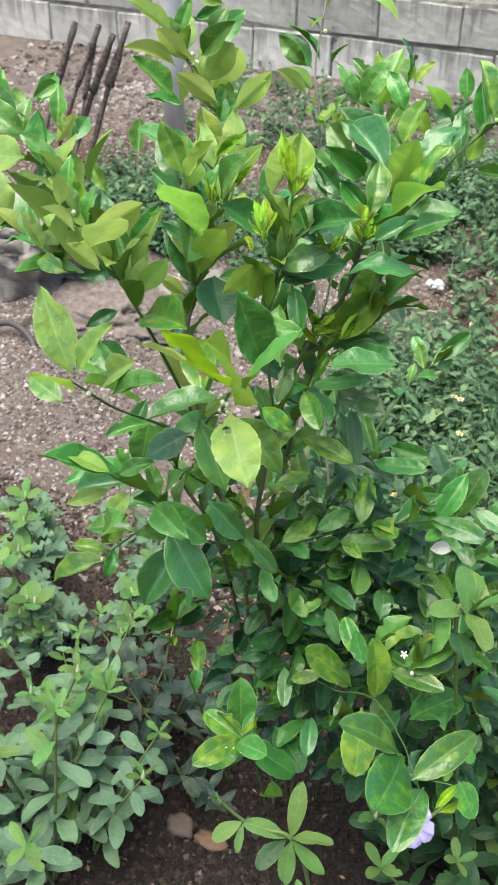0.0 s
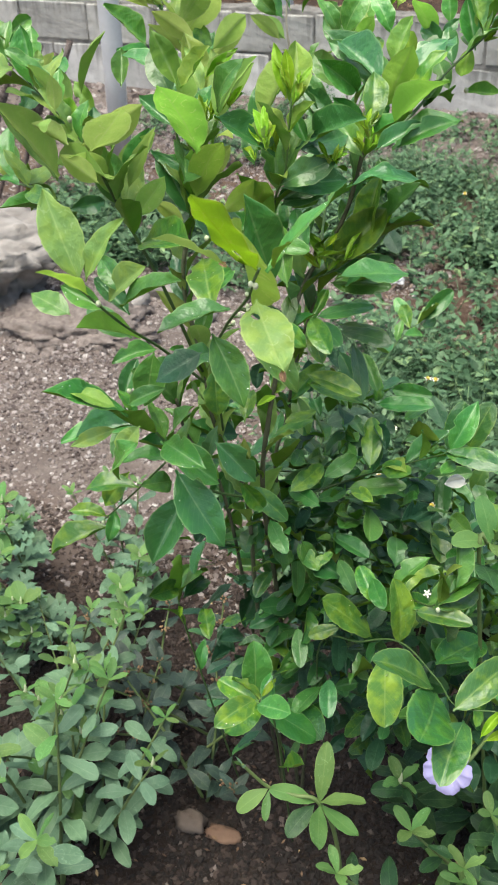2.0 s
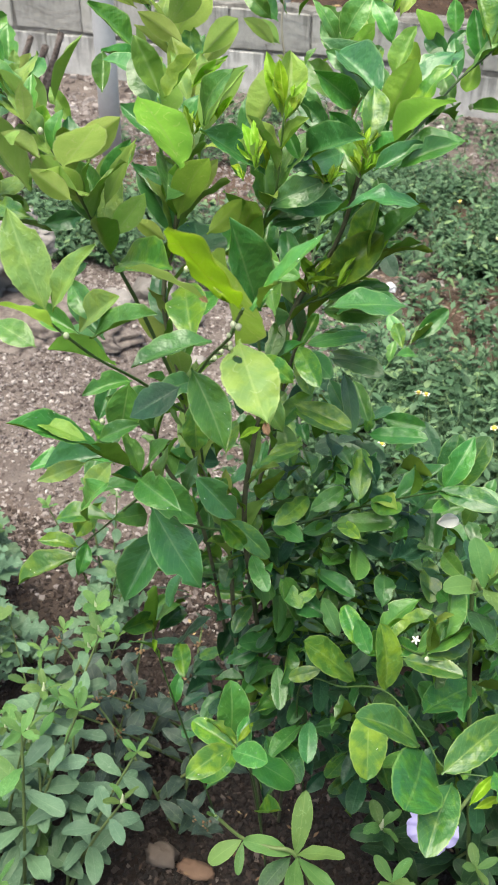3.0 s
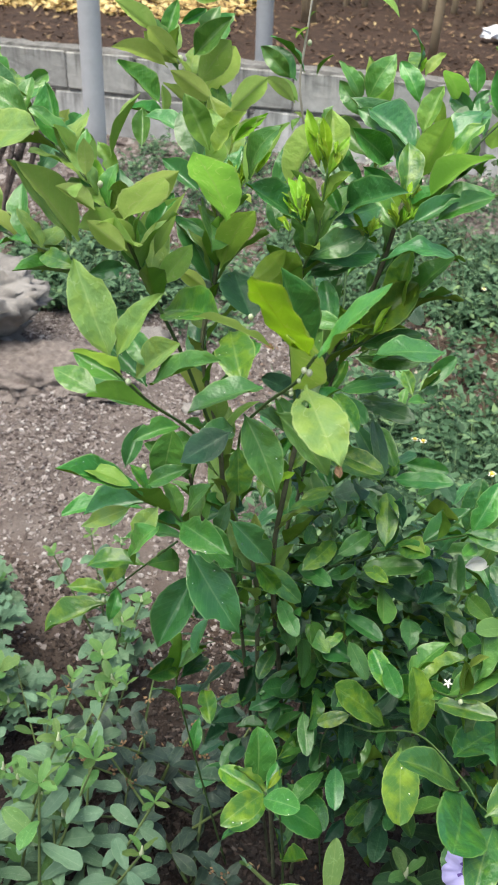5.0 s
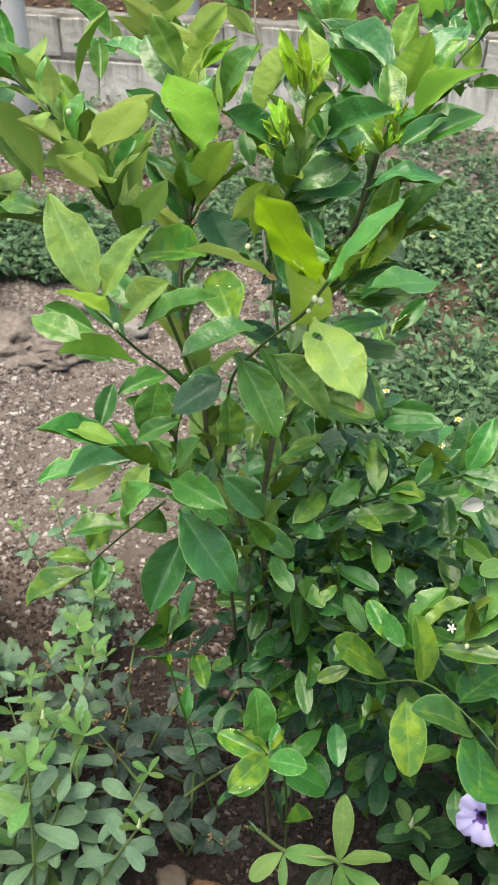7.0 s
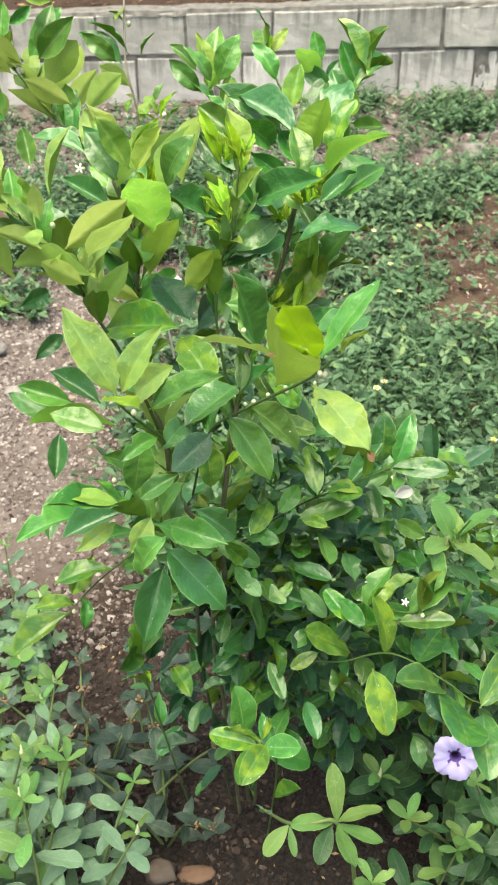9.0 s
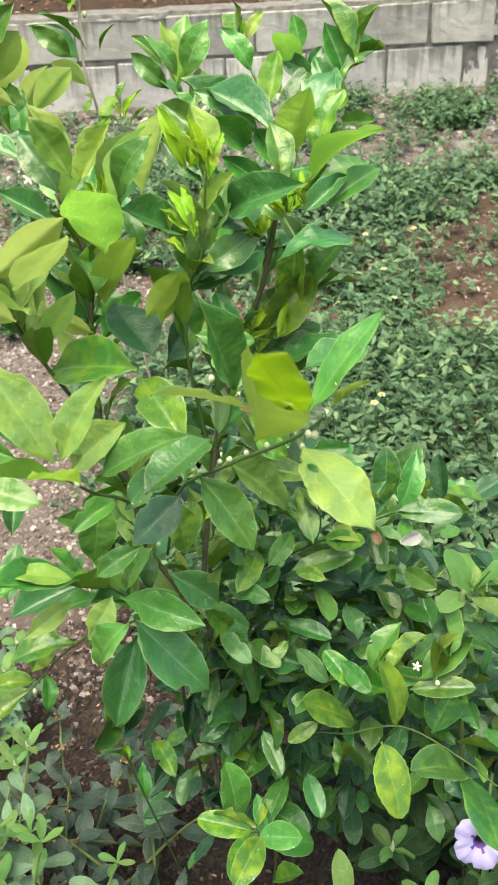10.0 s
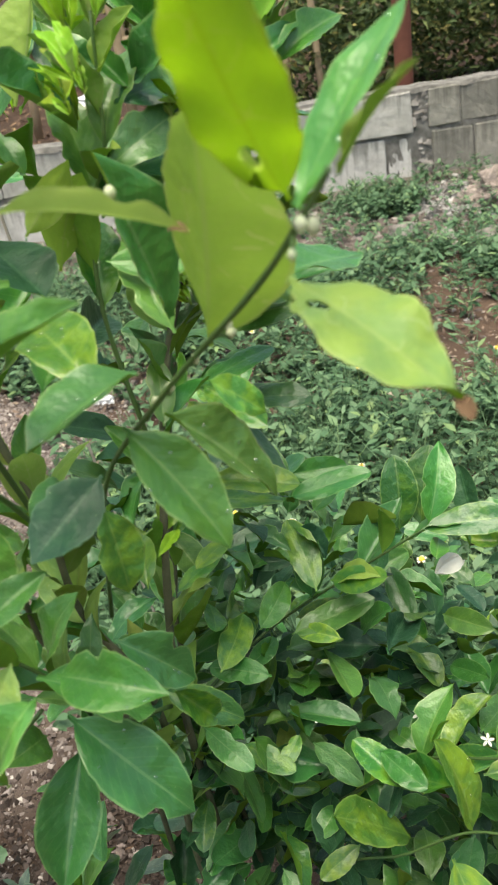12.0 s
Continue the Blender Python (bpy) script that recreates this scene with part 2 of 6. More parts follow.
def block_material(name, base, second):
    """Cement block: pores, dark rain streaks that run down from its top, lime bloom."""
    m, nodes, links, bsdf = material(name)
    coord = nodes.new("ShaderNodeTexCoord").outputs["Object"]
    info = nodes.new("ShaderNodeObjectInfo")
    shift = nodes.new("ShaderNodeVectorMath")
    shift.operation = "ADD"
    links.new(coord, shift.inputs[0])
    links.new(calc(nodes, links, "MULTIPLY", info.outputs["Random"], 23.0), shift.inputs[1])
    stretch = nodes.new("ShaderNodeVectorMath")
    stretch.operation = "MULTIPLY"
    links.new(shift.outputs[0], stretch.inputs[0])
    stretch.inputs[1].default_value = (11.0, 11.0, 4.5)
    streak = noise_tex(nodes, links, stretch.outputs[0], 1.0, 8.0, 0.7)
    blotch = noise_tex(nodes, links, shift.outputs[0], 7.0, 8.0, 0.72)
    grit = noise_tex(nodes, links, shift.outputs[0], 55.0, 5.0, 0.75)
    pore = noise_tex(nodes, links, shift.outputs[0], 190.0, 3.0, 0.7)
    col = ramp(nodes, links, blotch, [(0.34, tuple(0.72 * v for v in base)), (0.5, base), (0.66, second)])
    dark = ramp(nodes, links, streak, [(0.52, (0.0, 0.0, 0.0)), (0.68, (1.0, 1.0, 1.0))])
    col = mixed(nodes, links, calc(nodes, links, "MULTIPLY", dark, 0.35), col, (0.13, 0.125, 0.11))
    sep = nodes.new("ShaderNodeSeparateXYZ")
    links.new(coord, sep.inputs[0])
    drip = nodes.new("ShaderNodeVectorMath")
    drip.operation = "MULTIPLY"
    links.new(shift.outputs[0], drip.inputs[0])
    drip.inputs[1].default_value = (26.0, 26.0, 1.2)
    run = ramp(nodes, links, calc(nodes, links, "ADD", noise_tex(nodes, links, drip.outputs[0], 1.0, 6.0, 0.65), calc(nodes, links, "MULTIPLY", sep.outputs[2], 1.6)), [(0.55, (0.0, 0.0, 0.0)), (0.72, (1.0, 1.0, 1.0))])
    col = mixed(nodes, links, calc(nodes, links, "MULTIPLY", run, 0.65), col, (0.09, 0.088, 0.075))
    moss = ramp(nodes, links, noise_tex(nodes, links, shift.outputs[0], 4.0, 6.0, 0.7), [(0.52, (0.0, 0.0, 0.0)), (0.72, (1.0, 1.0, 1.0))])
    col = mixed(nodes, links, calc(nodes, links, "MULTIPLY", moss, 0.35), col, (0.17, 0.18, 0.13))
    col = mixed(nodes, links, calc(nodes, links, "MULTIPLY", grit, 0.28), col, tuple(0.5 * v for v in base))
    col = mixed(nodes, links, calc(nodes, links, "MULTIPLY", pore, 0.25), col, tuple(0.6 * v for v in base))
    hsv = nodes.new("ShaderNodeHueSaturation")
    links.new(col, hsv.inputs["Color"])
    links.new(calc(nodes, links, "MULTIPLY_ADD", info.outputs["Random"], 0.35, 0.82), hsv.inputs["Value"])
    links.new(hsv.outputs[0], bsdf.inputs["Base Color"])
    bsdf.inputs["Roughness"].default_value = 0.92
    bumped(nodes, links, bsdf, calc(nodes, links, "ADD", grit, calc(nodes, links, "ADD", pore, blotch)), 0.45, 0.008)
    return m


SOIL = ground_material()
BLOCK_TOP = block_material("weathered_block", (0.54, 0.53, 0.495), (0.67, 0.66, 0.625))
BLOCK_LOW = block_material("pale_block", (0.67, 0.66, 0.635), (0.76, 0.75, 0.725))
BLOCK_OLD = block_material("old_stained_block", (0.30, 0.29, 0.255), (0.44, 0.425, 0.375))
MORTAR = plain("mortar", (0.11, 0.106, 0.096), (0.30, 0.29, 0.27), 20.0, 0.95, 0.6, 0.01)
BARK = plain("citrus_bark", (0.078, 0.094, 0.046), (0.165, 0.168, 0.092), 60.0, 0.8, 0.5, 0.003)
TWIG = plain("green_twig", (0.05, 0.115, 0.03), (0.09, 0.16, 0.04), 50.0, 0.5, 0.3, 0.002)
VINE = plain("dry_twig", (0.34, 0.31, 0.25), (0.50, 0.47, 0.40), 40.0, 0.8, 0.4, 0.002)
WEED_STEM = plain("weed_stem", (0.10, 0.17, 0.05), (0.16, 0.20, 0.07), 40.0, 0.6, 0.3, 0.002)
STEEL = plain("galvanised_steel", (0.48, 0.49, 0.51), (0.58, 0.59, 0.61), 9.0, 0.5, 0.1, 0.001, 0.15)
RUST = plain("rusted_iron", (0.05, 0.033, 0.028), (0.24, 0.185, 0.165), 45.0, 0.9, 0.6, 0.003)
CRUST = plain("flaking_rust", (0.045, 0.028, 0.022), (0.30, 0.25, 0.23), 85.0, 0.95, 0.9, 0.006)
STONE = plain("grey_stone", (0.16, 0.145, 0.132), (0.42, 0.395, 0.37), 14.0, 0.9, 0.6, 0.01)
GRAVEL = plain("crushed_stone", (0.10, 0.075, 0.06), (0.2, 0.16, 0.13), 30.0, 0.9, 0.4, 0.004)
WATER, water_nodes = material("water_drop")[:2]
water_links = WATER.node_tree.links
clear, shine, film = [water_nodes.new(k) for k in ("ShaderNodeBsdfTransparent", "ShaderNodeBsdfGlossy", "ShaderNodeMixShader")]
shine.inputs["Roughness"].default_value = 0.06
film.inputs[0].default_value = 0.16
water_links.new(clear.outputs[0], film.inputs[1])
water_links.new(shine.outputs[0], film.inputs[2])
water_links.new(film.outputs[0], water_nodes["Material Output"].inputs["Surface"])
GRAVEL_LUMP = plain("old_concrete", (0.17, 0.135, 0.12), (0.42, 0.36, 0.325), 55.0, 0.9, 0.7, 0.01)
BUD = plain("flower_bud", (0.48, 0.56, 0.33), (0.62, 0.66, 0.47), 30.0, 0.5, 0.1, 0.001)
PETAL = plain("white_petal", (0.66, 0.66, 0.58), (0.76, 0.76, 0.69), 30.0, 0.5, 0.1, 0.001)
MAUVE = plain("mauve_petal", (0.46, 0.42, 0.78), (0.56, 0.52, 0.84), 30.0, 0.55, 0.1, 0.001)
THROAT = plain("flower_throat", (0.10, 0.05, 0.25), (0.16, 0.09, 0.35), 60.0, 0.6, 0.1, 0.001)
YELLOW = plain("yellow_florets", (0.65, 0.45, 0.04), (0.78, 0.60, 0.08), 60.0, 0.7, 0.3, 0.001)
STRAW = plain("dry_litter", (0.16, 0.09, 0.05), (0.34, 0.22, 0.12), 14.0, 0.9, 0.5, 0.01)
WOOD = plain("old_bamboo", (0.28, 0.21, 0.13), (0.42, 0.33, 0.21), 12.0, 0.75, 0.4, 0.004)
RED_POST = plain("rust_red_paint", (0.13, 0.045, 0.028), (0.19, 0.065, 0.04), 14.0, 0.7, 0.3, 0.003)
PLASTIC = plain("white_plastic", (0.72, 0.74, 0.78), (0.84, 0.85, 0.87), 12.0, 0.4, 0.3, 0.01)
BLUE = plain("blue_plastic", (0.10, 0.25, 0.55), (0.20, 0.38, 0.68), 12.0, 0.4, 0.3, 0.01)
DEAD = plain("dead_leaf", (0.13, 0.075, 0.05), (0.24, 0.15, 0.095), 30.0, 0.85, 0.4, 0.003)
HOSE = plain("dark_hose", (0.05, 0.045, 0.05), (0.09, 0.08, 0.085), 20.0, 0.6, 0.2, 0.002)


# ---- building helpers ----
def mesh_object(name, verts, faces, mats, parent=None, label="", smooth=True):
    me = bpy.data.meshes.new(name)
    me.from_pydata(verts, [], faces)
    for mt in mats:
        me.materials.append(mt)
    if smooth:
        me.polygons.foreach_set("use_smooth", [True] * len(me.polygons))
    ob = new(name, me)
    if parent:
        ob.parent = parent
    return tagged(ob, label)


def part(name, bm, mat, parent, label=""):
    me = bpy.data.meshes.new(name)
    bm.to_mesh(me)
    bm.free()
    me.materials.append(mat)
    ob = new(name, me)
    ob.parent = parent
    return tagged(ob, label)


def thing(name, at, label, category, group="", kind=""):
    ob = new(name)
    ob.empty_display_size = 0.05
    ob.location = at
    return tagged(ob, label, category, group, kind)


def spline(points, steps=5):
    """A smooth line through the points."""
    p = [Vector(q) for q in points]
    p = [p[0] * 2 - p[1]] + p + [p[-1] * 2 - p[-2]]
    out = []
    for i in range(1, len(p) - 2):
        for s in range(steps):
            t = s / steps
            out.append(0.5 * (2 * p[i] + (p[i + 1] - p[i - 1]) * t + (2 * p[i - 1] - 5 * p[i] + 4 * p[i + 1] - p[i + 2]) * t * t
                              + (3 * p[i] - p[i - 1] - 3 * p[i + 1] + p[i + 2]) * t ** 3))
    out.append(p[-2])
    return out


def tube(points, r0, r1, sides=7, wobble=0.0, seed=0):
    """Vertices and faces of a tapered round stem along a line."""
    r = random.Random(seed)
    verts, faces = [], []
    n = len(points)
    for i, q in enumerate(points):
        d = (points[min(i + 1, n - 1)] - points[max(i - 1, 0)]).normalized()
        a = d.orthogonal().normalized() if i == 0 else (a - d * a.dot(d)).normalized()
        b = d.cross(a)
        rad = r0 + (r1 - r0) * i / max(1, n - 1)
        rad *= 1 + wobble * r.uniform(-1, 1)
        for k in range(sides):
            w = 2 * math.pi * k / sides
            verts.append(q + (a * math.cos(w) + b * math.sin(w)) * rad)
    for i in range(n - 1):
        for k in range(sides):
            faces.append((i * sides + k, i * sides + (k + 1) % sides, (i + 1) * sides + (k + 1) % sides, (i + 1) * sides + k))
    faces.append(tuple(range(sides))[::-1])
    faces.append(tuple(range((n - 1) * sides, n * sides)))
    return verts, faces


def round_hole(verts, faces):
    """Draws the stepped rim of a leaf's hole in to an even oval."""
    count = {}
    for q in faces:
        for a, b in zip(q, q[1:] + q[:1]):
            k = (min(a, b), max(a, b))
            count[k] = count.get(k, 0) + 1
    rim = {v for k, c in count.items() if c == 1 for v in k if 0.1 < verts[v][1] < 0.45 and abs(verts[v][0] - 0.12) < 0.14}
    cx = sum(verts[v][0] for v in rim) / len(rim)
    cy = sum(verts[v][1] for v in rim) / len(rim)
    out = list(verts)
    for v in rim:
        dx, dy = (verts[v][0] - cx) / 0.09, (verts[v][1] - cy) / 0.06
        d = math.hypot(dx, dy) or 1.0
        out[v] = (cx + dx / d * 0.09, cy + dy / d * 0.06, verts[v][2])
    return out


def blade(name, top, under, seed, shape="citrus", rows=12, cols=6, bend=0.12, fold=0.16, wave=0.02, bite=0, hole=False, skins=2):
    """A leaf one unit long and one wide: upper and lower skin that meet at the margin, folded at the midrib and bent along it."""
    r = random.Random(seed)
    half = cols // 2
    bites = [(r.uniform(0.3, 0.85), r.uniform(0.06, 0.12), r.uniform(0.15, 0.45), r.choice((-1, 1))) for _ in range(bite)]
    ph, amp = r.uniform(0, 6.28), wave * r.uniform(0.6, 1.5)
    twist = r.uniform(-0.4, 0.4)
    side_bow = r.uniform(-0.05, 0.05)

    def width(v):
        if v < 0.05:
            return 0.035
        s = (v - 0.05) / 0.95
        if shape == "citrus":
            point = 1.0 - 0.45 * max(0.0, (s - 0.80) / 0.20) ** 1.5
            return 0.012 + 0.50 * max(0.0, math.sin(math.pi * s ** 0.88)) ** 0.80 * point
        if shape == "oval":
            return 0.015 + 0.48 * max(0.0, math.sin(math.pi * s ** 1.02)) ** 0.52
        if shape == "lobed":
            return 0.05 + 0.44 * max(math.exp(-((s - 0.40) / 0.10) ** 2), 0.9 * math.exp(-((s - 0.64) / 0.09) ** 2), 0.6 * math.exp(-((s - 0.87) / 0.11) ** 2)) * (1 if s < 0.95 else 0.5)
        if shape == "blunt":
            return 0.04 + 0.46 * max(0.0, math.sin(math.pi * s ** 1.22)) ** 0.55
        return 0.02 + 0.48 * max(0.0, math.sin(math.pi * s ** 0.72)) ** 0.95
    verts, faces, uvs = [], [], []
    idx = {}
    for layer in range(skins):
        for i in range(rows + 1):
            v = i / rows if shape != "blunt" else 1 - (1 - i / rows) ** 1.7
            for j in range(cols + 1):
                u = (j - half) / half
                w = width(v)
                for bv, bw, bd, bs in bites:
                    if bs * u > 0 and abs(v - bv) < bw:
                        w *= 1 - bd * (1 - (abs(v - bv) / bw) ** 2)
                notch = 1 + (0.018 * math.sin(v * 47 + ph) + 0.012 * math.sin(v * 83 + 2 * ph) if abs(u) == 1 and rows > 10 else 0)
                x = u * w * notch + side_bow * math.sin(math.pi * v)
                z = fold * (math.sqrt(u * u + 0.012) - 0.11) * w * 1.2 + bend * (v - v * v) * 1.6 + amp * (math.sin(v * 9 + ph + u) + 0.5 * math.sin(v * 21 + 2 * ph - u)) * abs(u) + twist * u * w * v * 0.6
                z -= 0.05 * (abs(u) ** 3) * w
                if layer:
                    z -= 0.008 if abs(j - half) < half and 0 < i < rows else 0.002
                idx[layer, i, j] = len(verts)
                verts.append((x, v, z))
                uvs.append((0.5 + 0.5 * u, v))
    mats = []
    for layer in range(skins):
        for i in range(rows):
            for j in range(cols):
                if hole and (((i + 0.5) / rows - 0.27) / 0.055) ** 2 + (((j + 0.5 - half) / half - 0.28) / 0.20) ** 2 < 1:
                    continue
                q = [idx[layer, i, j], idx[layer, i, j + 1], idx[layer, i + 1, j + 1], idx[layer, i + 1, j]]
                faces.append(q if layer == 0 else [q[0], q[3], q[2], q[1]])
                mats.append(layer)
    me = bpy.data.meshes.new(name)
    if hole:
        verts = round_hole(verts, faces)
    me.from_pydata(verts, [], faces)
    me.materials.append(top)
    me.materials.append(under)
    me.polygons.foreach_set("material_index", mats)
    me.polygons.foreach_set("use_smooth", [True] * len(faces))
    me.update()
    layer = me.uv_layers.new(name="blade")
    flat = []
    for lp in me.loops:
        flat.extend(uvs[lp.vertex_index])
    layer.data.foreach_set("uv", flat)
    return me


def leaf_pose(base, tip, roll, ratio):
    """Lays a blade from base to tip; roll turns its upper face from straight up, ratio is width by length."""
    b, t = Vector(base), Vector(tip)
    axis = t - b
    size = axis.length
    axis.normalize()
    n = Vector((0, 0, 1)) - axis * axis.z
    n = n.normalized() if n.length > 1e-3 else Vector((0, -1, 0))
    side = axis.cross(n)
    a = radians(roll)
    n = n * math.cos(a) + side * math.sin(a)
    side = axis.cross(n)
    m = Matrix((side * size * ratio, axis * size, n * size)).transposed().to_4x4()
    m.translation = b
    return m


def kinds_of(kind):
    """Upper and lower material of a citrus leaf."""
    if kind == "u":
        return UNDER["d"], UNDER["d"]
    if kind == "p":
        return UNDER["y"], UNDER["y"]
    return LEAF[kind], UNDER["d"] if kind in "Ddgmn" else UNDER["y"]


BLADES = {}
for kind in "DdgmnMyYup":
    top, under = kinds_of(kind)
    BLADES[kind] = [blade("leaf", top, under, 11 * k + ord(kind), "oval" if kind in "mn" and k < 4 else "citrus", 18, 8, (0.10, 0.24, 0.34, -0.10, 0.18, 0.28)[k],
                          (0.40, 0.24, 0.14, 0.48, 0.30, 0.20)[k] if kind not in "M" else 0.10, 0.028 if kind in "dgmn" else 0.012 if kind in "up" else 0.03,
                          (0, 1, 1, 0, 1, 0)[k] if kind not in "up" else 0, False, 1 if kind in "up" else 2) for k in range(6)]
CURLED = {k: [blade("leaf", *kinds_of(k), 700 + 13 * i + ord(k), "citrus", 12, 6, (0.45, -0.3, 0.6, 0.3)[i], (0.5, 0.7, 0.35, 0.8)[i], 0.10, 1) for i in range(4)] for k in "Ddgnm"}
NEAR = {k: [blade("leaf", *kinds_of(k), 900 + 17 * i + ord(k), "citrus", 28, 12, (0.06, 0.12, 0.09)[i], (0.12, 0.20, 0.26)[i], 0.018, (0, 1, 0)[i], False, 1 if k in "up" else 2) for i in range(3)] for k in "DdgmMyup"}
OVAL = {k: [blade("leaf", *kinds_of(k), 960 + 19 * i + ord(k), "oval", 24, 10, (0.06, 0.14, 0.10, 0.04)[i], (0.10, 0.18, 0.06, 0.22)[i], 0.012, (0, 0, 1, 0)[i]) for i in range(4)] for k in "Ddgmn"}
HOLED_BACK = blade("leaf", UNDER["h"], UNDER["h"], 8, "citrus", 48, 24, -0.04, 0.08, 0.02, 0, True)
HOLED = blade("leaf", LEAF["M"], UNDER["h"], 5, "citrus", 48, 24, 0.12, 0.10, 0.03, 0, True)


# ---- ground ----
def lie(x, y):
    """Height of the ground."""
    s = min(1.0, max(0.0, (y - 2.6) / 2.1))
    z = -0.12 * s * s * (3 - 2 * s)
    z += 0.045 * math.exp(-((x + 1.02) / 0.24) ** 2 - ((y - 2.20) / 0.14) ** 2)
    if y > 5.15:
        z += min(0.14, (y - 5.15) * 0.2)
    z += 0.018 * noise.noise((x * 1.7, y * 1.7, 0.3)) + 0.008 * noise.noise((x * 6, y * 6, 2.0)) * (1 if abs(x) < 4 and 0 < y < 7 else 0)
    # low heap of crushed stone beside the bush
    h = math.exp(-((x + 1.0) / 0.35) ** 2 - ((y - 2.05) / 0.45) ** 2)
    return z + 0.05 * h


def build_ground():
    xs = [-250, -120, -60, -30, -15, -8] + [-5 + 0.09 * i for i in range(112)] + [6.5, 10, 18, 35, 70, 140, 250]
    ys = [-120, -50, -20, -8, -3] + [-1 + 0.08 * i for i in range(120)] + [9.2, 11, 15, 25, 50, 100, 220, 400]
    verts = [(x, y, lie(x, y)) for y in ys for x in xs]
    w = len(xs)
    faces = [(j * w + i, j * w + i + 1, (j + 1) * w + i + 1, (j + 1) * w + i) for j in range(len(ys) - 1) for i in range(w - 1)]
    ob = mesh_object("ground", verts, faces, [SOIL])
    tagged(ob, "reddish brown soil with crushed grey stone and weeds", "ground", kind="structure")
    return ob


build_ground()


def pebble_shape(r, squash=0.6):
    """A small angular stone: points on a box-like hull, jittered."""
    pts = [(-1, -1, 0), (1, -1, 0), (1, 1, 0), (-1, 1, 0), (-0.7, -0.7, 1), (0.7, -0.7, 1), (0.7, 0.7, 1), (-0.7, 0.7, 1)]
    tip = Euler((r.uniform(-0.5, 0.5), r.uniform(-0.5, 0.5), 0)).to_matrix()
    thin = r.uniform(0.5, 1.0)
    pts = [tip @ Vector((a * r.uniform(0.35, 1.15), b * thin * r.uniform(0.35, 1.15), c * squash * r.uniform(0.5, 1.6) - 0.2)) for a, b, c in pts]
    fc = [(0, 1, 5, 4), (1, 2, 6, 5), (2, 3, 7, 6), (3, 0, 4, 7), (4, 5, 6, 7)]
    return pts, fc


def scatter_stones(name, label, count, spot, low, high, mat, seed):
    r = random.Random(seed)
    verts, faces = [], []
    for _ in range(count):
        x, y = spot(r)
        s = low + (high - low) * r.random() ** 3
        pts, fc = pebble_shape(r)
        turn = Matrix.Rotation(r.uniform(0, 6.28), 3, "Z")
        o = len(verts)
        base = Vector((x, y, lie(x, y)))
        verts += [base + turn @ (p * s) for p in pts]
        faces += [tuple(o + k for k in f) for f in fc]
    ob = mesh_object(name, verts, faces, [mat], smooth=False)
    return tagged(ob, label, "gravel", kind="stuff")


def island_stone(name, stops):
    """Stone of many greys: every single piece takes its own shade."""
    m, nodes, links, bsdf = material(name)
    geo = nodes.new("ShaderNodeNewGeometry")
    col = ramp(nodes, links, geo.outputs["Random Per Island"], stops)
    coord = nodes.new("ShaderNodeTexCoord").outputs["Object"]
    fine = noise_tex(nodes, links, coord, 140.0, 4.0, 0.7)
    col = mixed(nodes, links, calc(nodes, links, "MULTIPLY", fine, 0.4), col, mixed(nodes, links, 0.5, col, (0.03, 0.022, 0.018)))
    links.new(col, bsdf.inputs["Base Color"])
    bsdf.inputs["Roughness"].default_value = 0.9
    return m


CHIPS = island_stone("stone_chips", [(0.0, (0.065, 0.047, 0.042)), (0.40, (0.16, 0.13, 0.12)), (0.78, (0.27, 0.235, 0.22)), (0.95, (0.38, 0.345, 0.325)), (1.0, (0.52, 0.49, 0.46))])
RUBBLE = island_stone("grey_rubble", [(0.0, (0.10, 0.095, 0.09)), (0.6, (0.24, 0.235, 0.23)), (1.0, (0.42, 0.41, 0.40))])
scatter_stones("gravel", "small heap of grey rubble by the wall", 900, lambda r: (r.gauss(1.30, 0.13), r.gauss(4.50, 0.14)), 0.008, 0.030, RUBBLE, 9)
# crumbs under the bush: colours blackened to carry the shade it casts
SHADED_CLODS = island_stone("soil_clods", [(0.0, (0.008, 0.006, 0.005)), (0.7, (0.017, 0.012, 0.010)), (0.97, (0.034, 0.025, 0.020)), (1.0, (0.14, 0.115, 0.10))])
scatter_stones("gravel", "crushed grey and pinkish stone on bare soil", 84000, lambda r: (-0.18 - 1.55 * r.random() ** 0.9, 1.3 + 1.65 * r.random() ** 0.8), 0.0012, 0.0086, CHIPS, 3)
scatter_stones("gravel", "small stones scattered on reddish soil", 9000, lambda r: (r.uniform(-1.9, 2.2), r.uniform(2.2, 4.4)), 0.003, 0.014, CHIPS, 4)
scatter_stones("gravel", "grey rubble along the foot of the wall", 5200, lambda r: (r.uniform(-3.0, 2.6), 4.93 - 1.0 * r.random() ** 1.3), 0.005, 0.032, CHIPS, 5)
scatter_stones("gravel", "crushed grey stone spread before the wall", 15000, lambda r: (-0.55 - 2.0 * r.random() ** 0.9, r.uniform(2.9, 4.6)), 0.003, 0.014, CHIPS, 6)
CRUMBS = island_stone("brown_crumbs", [(0.0, (0.015, 0.010, 0.008)), (0.6, (0.036, 0.024, 0.019)), (0.95, (0.075, 0.053, 0.043)), (1.0, (0.22, 0.18, 0.16))])
scatter_stones("soil_clods", "loose brown soil crumbs among the weeds", 26000, lambda r: (r.uniform(-0.95, -0.05), r.uniform(0.75, 1.5)), 0.0012, 0.0085, CRUMBS, 7)
scatter_stones("soil_clods", "damp soil crumbs under the bush, darkened with painted shade", 30000, lambda r: (r.gauss(-0.02, 0.24), r.gauss(0.92, 0.22)), 0.0012, 0.0075, SHADED_CLODS, 6)


